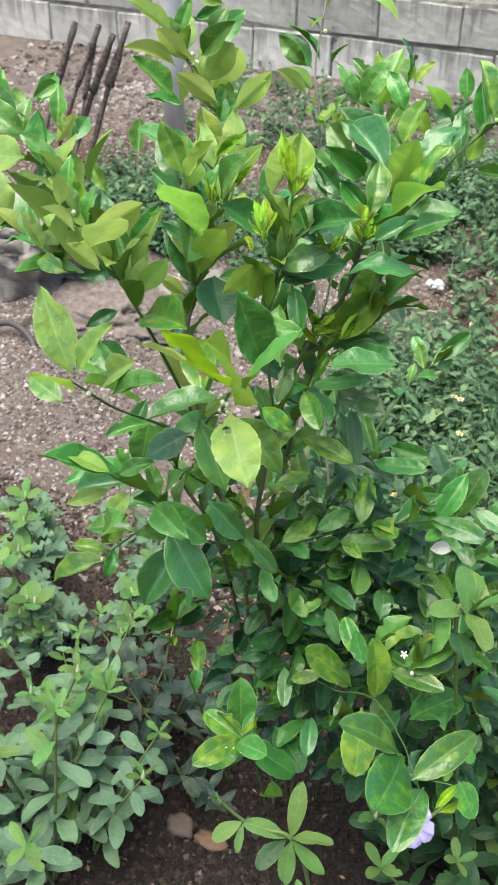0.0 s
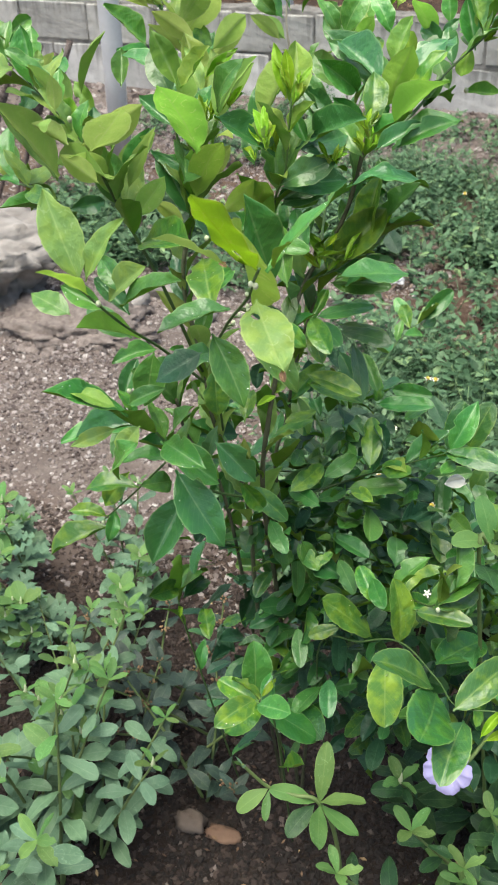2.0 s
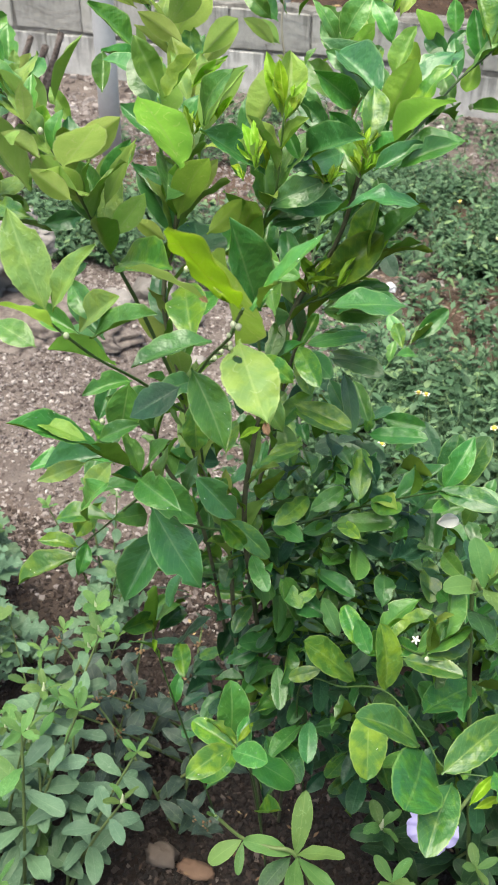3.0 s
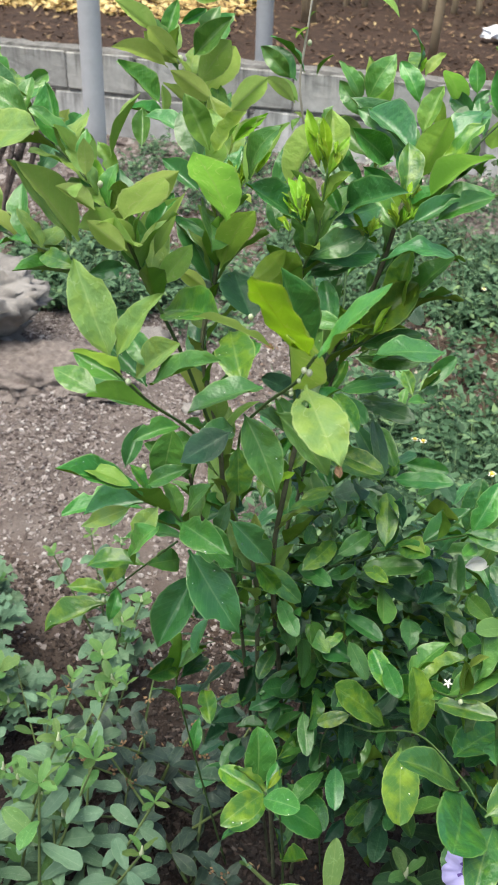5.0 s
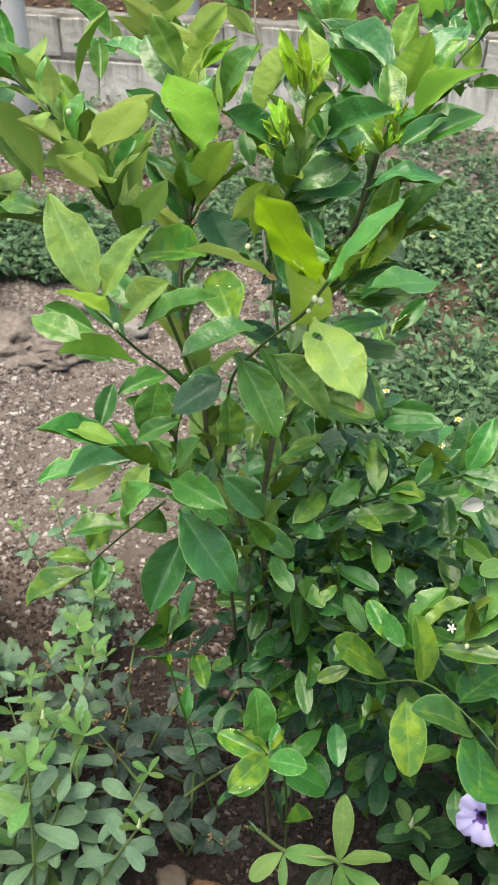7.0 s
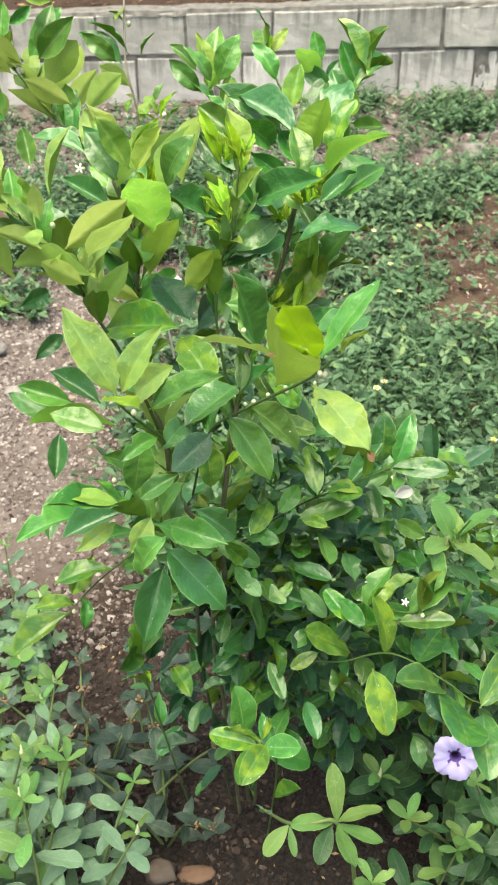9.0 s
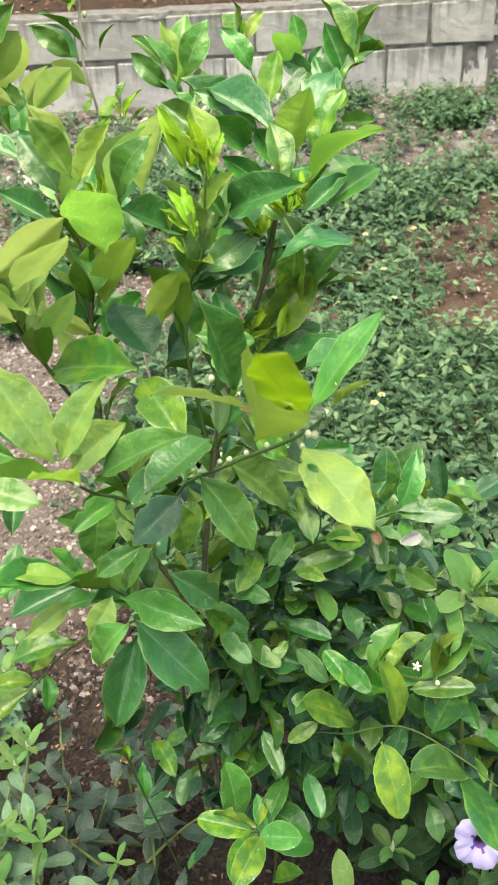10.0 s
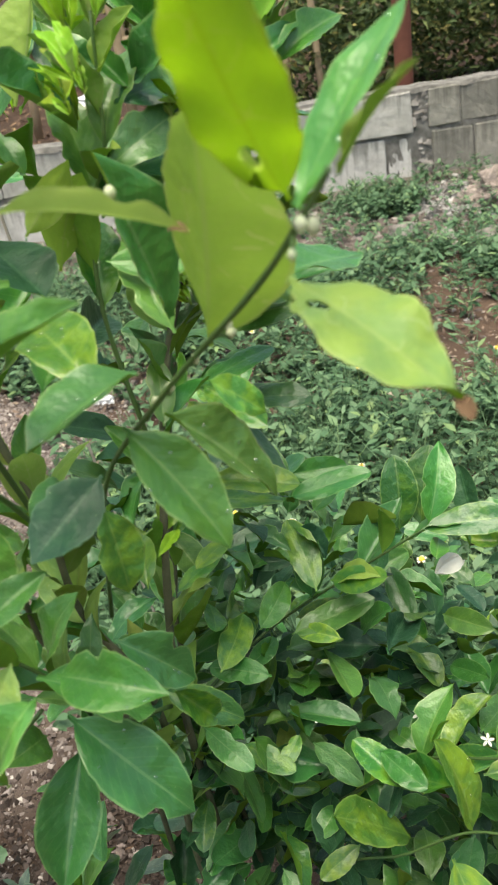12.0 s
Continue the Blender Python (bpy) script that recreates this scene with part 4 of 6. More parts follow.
def build_cover():
    """Creeping weeds: short stems with pairs of small toothed leaves."""
    r = random.Random(77)
    verts, faces, stalks = [], [], []
    n = 0
    while n < 23000:
        x, y = r.uniform(-1.8, 2.9), r.uniform(0.6, 4.85)
        if r.random() > thick_here(x, y):
            continue
        n += 1
        tall = r.uniform(0.05, 0.21) if y < 2.3 else r.uniform(0.03, 0.13)
        lean = Vector((r.uniform(-0.9, 0.9), r.uniform(-0.9, 0.9), 0.9)) * tall
        foot = Vector((x, y, lie(x, y)))
        w = Vector((0.0011, 0, 0))
        stalks += [foot - w, foot + w, foot + lean + w * 0.6, foot + lean - w * 0.6]
        for k in range(r.randint(5, 9)):
            c = foot + lean * r.uniform(0.15, 1.0)
            ang = r.uniform(0, 6.28)
            out = Vector((math.cos(ang), math.sin(ang), r.uniform(-0.6, 0.7)))
            s = r.uniform(0.008, 0.020) * (1.0 if y < 2.3 else 1.1)
            side = Vector((-math.sin(ang), math.cos(ang), 0)) * s * r.uniform(0.35, 0.55)
            up = Vector((0, 0, s * 0.12))
            o = len(verts)
            verts += [c, c + out * s * 0.55 + side + up, c + out * s * 1.05 + side * 0.75 + up, c + out * s * 1.7, c + out * s * 1.05 - side * 0.75 + up, c + out * s * 0.55 - side + up, c + out * s * 0.8]
            faces += [(o, o + 6, o + 1), (o + 1, o + 6, o + 2), (o + 2, o + 6, o + 3), (o + 3, o + 6, o + 4), (o + 4, o + 6, o + 5), (o + 5, o + 6, o)]
    o = len(verts)
    verts += stalks
    faces += [(o + k, o + k + 1, o + k + 2, o + k + 3) for k in range(0, len(stalks), 4)]
    ob = mesh_object("ground_cover", verts, faces, [COVER])
    tagged(ob, "low creeping green weeds covering the soil", "weeds", kind="stuff")
    verts, faces = [], []
    for _ in range(5200):
        x, y = r.uniform(-1.4, 1.9), r.uniform(1.3, 4.7)
        if r.random() > 0.5 * thick_here(x, y) + (0.5 if -0.7 < x < 0.1 and 3.2 < y < 4.0 else 0.0):
            continue
        foot = Vector((x, y, lie(x, y)))
        h = r.uniform(0.05, 0.17)
        lean = Vector((r.uniform(-0.5, 0.5), r.uniform(-0.5, 0.5), 0)) * h
        w = Vector((r.uniform(-1, 1), r.uniform(-1, 1), 0)).normalized() * 0.0022
        o = len(verts)
        verts += [foot - w, foot + w, foot + Vector((0, 0, h * 0.6)) + lean * 0.4 + w * 0.8, foot + Vector((0, 0, h * 0.6)) + lean * 0.4 - w * 0.8, foot + Vector((0, 0, h)) + lean]
        faces += [(o, o + 1, o + 2, o + 3), (o + 3, o + 2, o + 4)]
    tagged(mesh_object("grass", verts, faces, [GRASS]), "thin grass blades among the weeds", "grass", kind="stuff")


build_cover()


def build_daisy():
    """A small weed flower: thin stalk, yellow head, five short pale rays."""
    d = thing("daisy_weed", (0, 0, 0), "thin-stalked weed flower with yellow centre and pale rays", "weed flower", "weed flowers")
    pts = spline([(0, 0, 0), (0.006, 0.004, 0.07), (0.0, 0.01, 0.15)], 4)
    verts, faces = tube(pts, 0.0016, 0.0011, 5)
    mesh_object("stalk", verts, faces, [WEED_STEM], d)
    bm = bmesh.new()
    bmesh.ops.create_uvsphere(bm, u_segments=10, v_segments=6, radius=0.0065)
    bmesh.ops.scale(bm, vec=(1, 1, 0.6), verts=bm.verts)
    bmesh.ops.translate(bm, vec=(0, 0.01, 0.152), verts=bm.verts)
    part("flower_head", bm, YELLOW, d)
    for k in range(5):
        a = 2 * math.pi * k / 5
        c, s = math.cos(a), math.sin(a)
        q = [(0.004, -0.002, 0), (0.009, -0.0038, 0.001), (0.0115, 0, 0), (0.009, 0.0038, 0.001), (0.004, 0.002, 0)]
        mesh_object("ray", [(x * c - y * s, 0.01 + x * s + y * c, 0.152 + z) for x, y, z in q], [(0, 1, 2, 3, 4)], [PETAL], d)
    return d


daisy = build_daisy()
daisy.location = (0.045, 1.33, 0.0)
r = random.Random(55)
for _ in range(170):
    x, y = r.uniform(-0.15, 1.1), r.uniform(1.25, 3.0)
    if thick_here(x, y) < 0.3:
        continue
    s = r.uniform(0.75, 1.5)
    copy_thing(daisy, Matrix.Translation((x, y, lie(x, y))) @ Matrix.Rotation(r.uniform(0, 6.28), 4, "Z") @ Matrix.Rotation(r.uniform(-0.25, 0.25), 4, "X") @ Matrix.Diagonal((0.75, 0.75, s, 1)))


# ---- leafy weeds round the bush ----
WEED_BLADES = {k: [blade("leaf", WEED[k], WEED[k], 300 + 7 * i + ord(k), "blunt" if k in "wWr" else "ovate", 9, 4, (0.10, 0.2, 0.02, 0.3)[i], 0.12, 0.03,
                         (0, 0, 0, 1)[i]) for i in range(4)] for k in WEED}
WEED_BLADES["v"] = [blade("leaf", WEED["w"], WEED["w"], 350 + i, "lobed", 22, 6, (0.10, 0.2, 0.02, 0.3)[i], 0.12, 0.05) for i in range(4)]


def build_weed(seed, tall, nodes_count, leaf_size, kind, label, group, ratio=0.46, spread=0.25, tip_kind=None, bare=0.25, seedy=False):
    """An upright weed: leaning stems from one root, crossed pairs of leaves, a rosette at each tip."""
    r = random.Random(seed)
    w = thing("weed", (0, 0, 0), label, "weed", group)
    for s in range(r.choice((2, 3))):
        ang = r.uniform(0, 6.28)
        h = tall * r.uniform(0.7, 1.0)
        end = Vector((math.cos(ang), math.sin(ang), 0)) * h * spread * r.uniform(0.4, 1.5) + Vector((0, 0, h))
        line = spline([(0, 0, -0.01), end * 0.5 + Vector((r.uniform(-0.01, 0.01), r.uniform(-0.01, 0.01), 0.02)), end], 8)
        verts, faces = tube(line, 0.0026, 0.0014, 6)
        mesh_object("stem", verts, faces, [WEED_STEM], w)
        turn = r.uniform(0, 3.14)
        if tip_kind == "W" and r.random() < 0.5:
            # a closed yellowish bud at the tip
            sv, sf = tube(spline([end, end + Vector((0.001, 0, 0.007)), end + Vector((0.001, 0.001, 0.015))], 3), 0.0035, 0.0006, 7)
            mesh_object("flower_bud", sv, sf, [BUD], w, "closed pale yellow bud")
        for k in range(nodes_count):
            f = bare + (1 - bare) * k / (nodes_count - 1)
            at = line[min(len(line) - 1, int(f * (len(line) - 1)))]
            turn += 1.57 + r.uniform(-0.3, 0.3)
            if seedy and k > 1:
                # brown seed heads crowded at the node
                sv, sf = [], []
                for _ in range(9):
                    pts, fc = pebble_shape(r, 1.0)
                    c = at + Vector((r.uniform(-1, 1), r.uniform(-1, 1), r.uniform(0, 1.4))) * 0.007
                    o = len(sv)
                    sv += [c + q * 0.0022 for q in pts]
                    sf += [tuple(o + i for i in f) for f in fc]
                mesh_object("seed_head", sv, sf, [STRAW], w, "small brown seed clusters")["kind"] = "stuff"
            last = k == nodes_count - 1
            size = leaf_size * (0.75 + 0.35 * math.sin(math.pi * min(1, f + 0.1))) * r.uniform(0.8, 1.2)
            for side in ((0, 1) if not last else (0, 0.5, 1, 1.5)):
                a = turn + math.pi * side + r.uniform(-0.25, 0.25)
                lift = r.uniform(-0.15, 0.45) + (0.35 if last else 0)
                tip = at + Vector((math.cos(a), math.sin(a), lift)).normalized() * size * (0.75 if last else 1.0)
                kd = tip_kind if tip_kind and (last or r.random() < 0.08) else kind
                ob = new("leaf", r.choice(WEED_BLADES[kd]))
                ob.parent = w
                ob.matrix_basis = leaf_pose(at, tip, r.uniform(-25, 25), ratio * r.uniform(0.85, 1.15))
    return w


def plant(models, spots, seed, low=0.8, high=1.2):
    r = random.Random(seed)
    for x, y in spots:
        s = r.uniform(low, high)
        copy_thing(r.choice(models), Matrix.Translation((x, y, lie(x, y))) @ Matrix.Rotation(r.uniform(0, 6.28), 4, "Z") @ Matrix.Scale(s, 4))


PALE = "weed with oblong pale bluish green leaves on thin stems"
DUSKY = "low weed with dusky grey green pointed leaves"
DEEP = "bushy weed with deep green oblong leaves beside the bush"
pale = [build_weed(400 + k, 0.29, 6, 0.050, "w", PALE, "pale weeds", 0.37, 0.5, "W") for k in range(5)]
dusky = [build_weed(420 + k, 0.21, 4, 0.047, "k", DUSKY, "dusky weeds", 0.43, 0.7, None, 0.25, True) for k in range(4)]
LOBED = "weed with pale bluish green deeply lobed leaves on gravel"
lobed = [build_weed(460 + k, 0.22, 5, 0.062, "v", LOBED, "lobed weeds", 0.62, 0.5, "W") for k in range(2)]
deep = [build_weed(440 + k, 0.36, 8, 0.050, "r", DEEP, "deep green weeds", 0.40, 0.4, "W") for k in range(4)]
for ob, (x, y) in zip(lobed + pale + dusky + deep, ((-0.66, 1.27), (-0.55, 1.17), (-0.37, 0.80), (-0.44, 0.86), (-0.31, 0.82), (-0.40, 0.95), (-0.50, 0.78), (-0.26, 0.99), (-0.20, 0.95), (-0.30, 1.05), (-0.22, 1.06),
                                            (0.22, 0.92), (0.14, 0.98), (0.30, 1.02), (0.26, 0.82))):
    ob.location = (x, y, lie(x, y))
r = random.Random(90)
plant(pale, [(r.uniform(-0.56, -0.29), r.uniform(0.70, 0.92)) for _ in range(5)], 1)
plant(pale, [(r.uniform(-0.72, -0.36), r.uniform(0.95, 1.32)) for _ in range(6)], 2, 0.6, 1.0)
plant(lobed, [(-0.73, 1.35), (-0.60, 1.10), (-0.45, 1.24)], 8, 0.6, 0.9)
plant(dusky, [(-0.32, 0.98), (-0.24, 1.12)], 3, 0.7, 1.0)
plant(deep, [(r.uniform(0.04, 0.42), r.uniform(1.0, 1.25)) for _ in range(9)], 4, 0.8, 1.2)
plant(deep, [(r.uniform(0.16, 0.36), r.uniform(0.76, 0.98)) for _ in range(6)], 5, 0.7, 1.05)
plant(pale, [(r.uniform(0.10, 0.26), r.uniform(0.72, 0.86)) for _ in range(2)], 6, 0.6, 0.95)


def build_seedling(at, leaves, label):
    """A sprawling weed whose few large leaves are laid one by one round its tip."""
    w = thing("weed", (0, 0, 0), label, "weed")
    verts, faces = tube(spline(at, 6), 0.0028, 0.0016, 6)
    mesh_object("stem", verts, faces, [WEED_STEM], w)
    rr = random.Random(len(leaves))
    for base, tip, ratio, kd in leaves:
        ob = new("leaf", rr.choice(WEED_BLADES[kd][:3]))
        ob.parent = w
        ob.matrix_basis = leaf_pose(base, tip, rr.uniform(-15, 15), ratio)
    return w


build_seedling(((0.06, 0.76, 0.0), (0.035, 0.748, 0.30), (0.013, 0.742, 0.387), (-0.012, 0.736, 0.398), (-0.038, 0.731, 0.408), (-0.062, 0.722, 0.446)), [
    ((0.013, 0.742, 0.389), (0.010, 0.779, 0.439), 0.31, "W"),
    ((0.013, 0.742, 0.388), (0.060, 0.740, 0.411), 0.34, "W"),
    ((0.010, 0.741, 0.389), (-0.036, 0.729, 0.408), 0.34, "W"),
    ((0.014, 0.740, 0.386), (0.025, 0.688, 0.396), 0.34, "W"),
    ((0.016, 0.741, 0.385), (0.058, 0.716, 0.390), 0.34, "W"),
    ((0.008, 0.740, 0.385), (-0.010, 0.702, 0.378), 0.45, "r"),
    ((-0.038, 0.730, 0.406), (-0.064, 0.709, 0.386), 0.44, "W"),
    ((-0.037, 0.729, 0.405), (-0.033, 0.703, 0.392), 0.30, "W"),
    ((-0.060, 0.723, 0.440), (-0.068, 0.716, 0.456), 0.28, "W"),
    ((-0.061, 0.722, 0.443), (-0.056, 0.712, 0.457), 0.26, "w"),
    ((-0.060, 0.722, 0.442), (-0.071, 0.728, 0.448), 0.26, "w"),
], "sprawling weed with light green oblong leaves on bare soil")
build_seedling(((0.21, 0.95, 0.0), (0.129, 0.872, 0.614), (0.132, 0.873, 0.659)), [
    ((0.134, 0.880, 0.652), (0.117, 0.904, 0.687), 0.42, "W"),
    ((0.134, 0.880, 0.652), (0.159, 0.826, 0.665), 0.42, "W"),
    ((0.137, 0.883, 0.656), (0.179, 0.902, 0.677), 0.40, "W"),
    ((0.133, 0.881, 0.653), (0.100, 0.850, 0.669), 0.40, "W"),
    ((0.134, 0.882, 0.654), (0.138, 0.913, 0.673), 0.30, "W"),
    ((0.136, 0.880, 0.652), (0.149, 0.877, 0.684), 0.30, "W"),
    ((0.128, 0.866, 0.636), (0.144, 0.817, 0.652), 0.45, "r"),
    ((0.128, 0.866, 0.636), (0.097, 0.850, 0.640), 0.45, "r"),
], "upright weed with pale green oblong leaves beside the bush")


# ---- mauve trumpet flower ----
def build_trumpet(at, facing):
    f = thing("mauve_flower", at, "mauve trumpet flower with dark throat on a weed stem", "flower")
    verts, faces = [], []
    # narrow dark throat, then a flaring limb of five broad lobes that overlap and ruffle at the rim
    rings = [(0.0003, -0.026), (0.0030, -0.023), (0.0036, -0.012), (0.0042, -0.005), (0.0060, -0.0015), (0.0095, 0.0012), (0.0135, 0.0026), (0.0175, 0.0030), (0.0205, 0.0022), (0.0222, 0.0008)]
    seg = 60
    for ri, (rad, z) in enumerate(rings):
        out = max(0.0, (ri - 4) / 5)
        for k in range(seg):
            a = 2 * math.pi * k / seg
            lobe = 1 + out * (0.20 * abs(math.cos(2.5 * a)) ** 0.45 - 0.13) + 0.02 * out * math.sin(17 * a)
            ruffle = out * (0.0013 * math.sin(10 * a + 0.6) + 0.0007 * math.sin(23 * a)) - 0.0012 * out * (1 - abs(math.cos(2.5 * a))) ** 3
            verts.append((rad * lobe * math.cos(a), rad * lobe * math.sin(a), z + ruffle))
    for ri in range(len(rings) - 1):
        for k in range(seg):
            faces.append((ri * seg + k, ri * seg + (k + 1) % seg, (ri + 1) * seg + (k + 1) % seg, (ri + 1) * seg + k))
    corolla = mesh_object("corolla", verts, faces, [MAUVE, THROAT], f)
    corolla.data.polygons.foreach_set("material_index", [1 if i < seg * 4 or (i < seg * 5 and i % 12 in (0, 1, 11)) else 0 for i in range(len(faces))])
    verts, faces = tube(spline([(0, 0, -0.02), (0.01, 0.0, -0.05), (0.02, 0.03, -0.10)], 5), 0.0025, 0.0018, 6)
    mesh_object("stalk", verts, faces, [WEED_STEM], f)
    f.rotation_euler = Vector(facing).to_track_quat("Z", "Y").to_euler()
    return f


build_trumpet((0.131, 0.753, 0.478), (-0.15, -0.75, 0.6))
build_trumpet((-0.495, 0.905, 0.31), (0.2, -0.3, 0.9)).scale = (0.55, 0.55, 0.55)


# ---- citrus bush ----
bush = thing("citrus_bush", (-0.08, 1.0, 0.0), "young lime bush with glossy green and yellow mottled leaves, white buds", "bush")
HOME = Vector((-0.08, 1.0, 0.0))
leaf_rng = random.Random(2)


def bush_leaf(base, tip, roll, ratio, kind, mesh=None):
    ob = new("leaf", mesh or leaf_rng.choice(BLADES[kind]))
    ob.parent = bush
    ob.matrix_basis = Matrix.Translation(-HOME) @ leaf_pose(base, tip, roll, ratio)
    return ob


def citrus_stem(name, r0, r1, points):
    r = random.Random(round(points[-1][0] * 1e4) + round(points[-1][2] * 1e5))
    bent = [Vector(q) + Vector((r.uniform(-1, 1), r.uniform(-1, 1), 0)) * (0.0018 if 0 < i < len(points) - 1 else 0.0) for i, q in enumerate(points)]
    line = spline(bent, 7)
    if r1 < 0.002 or r0 < 0.006:
        STEM_LINES.append(line)
    verts, faces = tube(line, r0 * 0.62, r1 * 0.75, 9, 0.09, len(points))
    ob = mesh_object(name, [v - HOME for v in verts], faces, [BARK if r0 > 0.0033 else TWIG], bush)
    return ob


LOW_TWIGS = ("low_right", "right_arm", "mid_right", "base_sprout", "side_twig")


def twig_leaves(name, rows):
    """Leaves along one twig: base, tip, roll, width by length, colour."""
    for bx, by, bz, tx, ty, tz, roll, ratio, kind in rows:
        leaf = bush_leaf((bx, by, bz), (tx, ty, tz), roll, ratio, kind, {"H": HOLED, "U": HOLED_BACK}.get(kind) or (leaf_rng.choice(NEAR[kind]) if name == "near_shoot" else leaf_rng.choice(OVAL[kind]) if name in LOW_TWIGS and kind in OVAL else None))
        if kind == "Y" and bz > 0.88:
            for _ in range(3):
                out = Vector((tx - bx, ty - by, tz - bz)) * leaf_rng.uniform(0.3, 0.7) + Vector((leaf_rng.uniform(-1, 1), leaf_rng.uniform(-1, 1), leaf_rng.uniform(-0.3, 0.8))) * 0.009
                bush_leaf((bx, by, bz), Vector((bx, by, bz)) + out, leaf_rng.uniform(-90, 90), leaf_rng.uniform(0.16, 0.24), kind)
        if kind in "dgm" and by < 0.86 and abs(roll) < 75 and (Vector((tx, ty, tz)) - Vector((bx, by, bz))).length > 0.045:
            wet_leaf(leaf)


def dry_tip(at, way, size):
    """The withered brown end of a leaf."""
    ob = new("dry_tip", DRY_TIP)
    ob.parent = bush
    ob.matrix_basis = Matrix.Translation(-HOME) @ leaf_pose(at, Vector(at) + Vector(way).normalized() * size, 20, 0.6)
    tagged(ob, "withered brown leaf tip")


def wet_leaf(leaf):
    """Rain drops left on a leaf's upper face."""
    r = random.Random(round(leaf.matrix_basis.translation.x * 1e5))
    me = leaf.data
    top = [p for p in me.polygons if p.material_index == 0 and 0.2 < p.center.y < 0.9]
    m = leaf.matrix_basis
    back = m.inverted()
    turn = m.to_3x3().inverted().transposed()
    for _ in range(r.randint(2, 6)):
        p = r.choice(top)
        n = (turn @ p.normal).normalized()
        a = n.orthogonal().normalized()
        b = n.cross(a)
        c = m @ p.center
        s = r.uniform(0.0006, 0.0015)
        sx = r.uniform(0.8, 1.4)
        verts, faces = [], []
        for h, rad in ((-0.15, 0.95), (0.2, 1.0), (0.5, 0.72)):
            for k in range(9):
                w = 2 * math.pi * k / 9
                verts.append(back @ (c + (a * math.cos(w) * sx + b * math.sin(w)) * rad * s + n * h * s))
        verts.append(back @ (c + n * 0.66 * s))
        for i in range(2):
            faces += [(i * 9 + k, i * 9 + (k + 1) % 9, i * 9 + 9 + (k + 1) % 9, i * 9 + 9 + k) for k in range(9)]
        faces += [(18 + k, 18 + (k + 1) % 9, 27) for k in range(9)]
        mesh_object("water_drop", verts, faces, [WATER], leaf, "clear rain drop")


STEM_LINES = []


def side_leaves():
    """Leaves along the twigs between the large ones, on alternate sides, turned outward and away behind."""
    r = random.Random(29)
    for line in STEM_LINES:
        n = len(line)
        if line[-1].y < 0.72 or line[-1].x > 0.12:
            continue
        turn = r.uniform(0, 6.28)
        left = line[-1].x < -0.15 and line[-1].z > 0.85
        for k in range(n // 4, n, 1 if left else 2):
            if line[k].z < 0.3 or line[k].y < 0.78 or r.random() < 0.15:
                continue
            turn += 2.4
            d = (line[min(k + 1, n - 1)] - line[k - 1]).normalized()
            a = d.orthogonal().normalized()
            a = (a * math.cos(turn) + d.cross(a) * math.sin(turn)).normalized()
            out = (a * 0.8 + d * 0.7 + Vector((0, 0.3, 0.35))).normalized()
            size = r.uniform(0.032, 0.062)
            bush_leaf(line[k], line[k] + out * size, r.uniform(-40, 40), r.uniform(0.36, 0.44), r.choice("MygpgMdm" if left else "ddgggmmy"))


citrus_stem("trunk", .005, .0025, [(-0.075, 1.020, -0.030), (-0.085, 0.990, 0.200), (-0.090, 0.955, 0.420), (-0.096, 0.907, 0.634), (-0.088, 0.901, 0.736), (-0.076, 0.906, 0.820), (-0.059, 0.920, 0.875), (-0.036, 0.946, 0.928), (-0.018, 0.948, 1.002)])
citrus_stem("stem", .0045, .0022, [(-0.090, 1.000, -0.030), (-0.100, 0.970, 0.220), (-0.110, 0.930, 0.450), (-0.110, 0.895, 0.640), (-0.140, 0.889, 0.726), (-0.145, 0.877, 0.800), (-0.160, 0.883, 0.878), (-0.159, 0.900, 0.932), (-0.155, 0.910, 0.976), (-0.169, 0.911, 1.024)])
citrus_stem("stem", .004, .002, [(-0.070, 1.010, -0.030), (-0.060, 0.990, 0.300), (-0.088, 0.934, 0.630), (-0.085, 0.952, 0.701), (-0.075, 0.958, 0.776), (-0.061, 0.964, 0.840)])
citrus_stem("stem", .0035, .002, [(-0.100, 1.020, -0.030), (-0.130, 0.970, 0.350), (-0.130, 0.880, 0.647), (-0.159, 0.866, 0.724), (-0.159, 0.844, 0.780)])
citrus_stem("branch", 0.0026, 0.0011, [(-0.144, 0.874, 0.795), (-0.162, 0.842, 0.894), (-0.185, 0.828, 0.955), (-0.196, 0.812, 0.997), (-0.218, 0.814, 1.028), (-0.250, 0.833, 1.046), (-0.302, 0.869, 1.063), (-0.330, 0.878, 1.070)])
citrus_stem("branch", 0.0021, 0.0010, [(-0.159, 0.900, 0.932), (-0.167, 0.965, 0.954), (-0.199, 1.095, 0.968), (-0.248, 1.157, 0.995), (-0.274, 1.161, 1.027), (-0.304, 1.171, 1.072)])
citrus_stem("branch", 0.0022, 0.0011, [(-0.081, 0.904, 0.808), (-0.094, 0.906, 0.899), (-0.087, 0.911, 0.952), (-0.077, 0.903, 0.977), (-0.070, 0.899, 1.037)])
citrus_stem("branch", 0.0018, 0.0012, [(-0.120, 0.858, 0.745), (-0.102, 0.794, 0.859), (-0.071, 0.735, 0.924), (-0.040, 0.686, 0.974), (-0.026, 0.664, 0.998), (-0.021, 0.656, 1.010)])
citrus_stem("branch", 0.0022, 0.0011, [(-0.138, 0.861, 0.792), (-0.137, 0.776, 0.873), (-0.143, 0.722, 0.922), (-0.154, 0.684, 0.966)])
citrus_stem("branch", 0.0024, 0.0009, [(-0.018, 0.948, 1.002), (-0.021, 1.052, 1.029), (-0.036, 1.110, 1.059), (-0.037, 1.124, 1.074)])
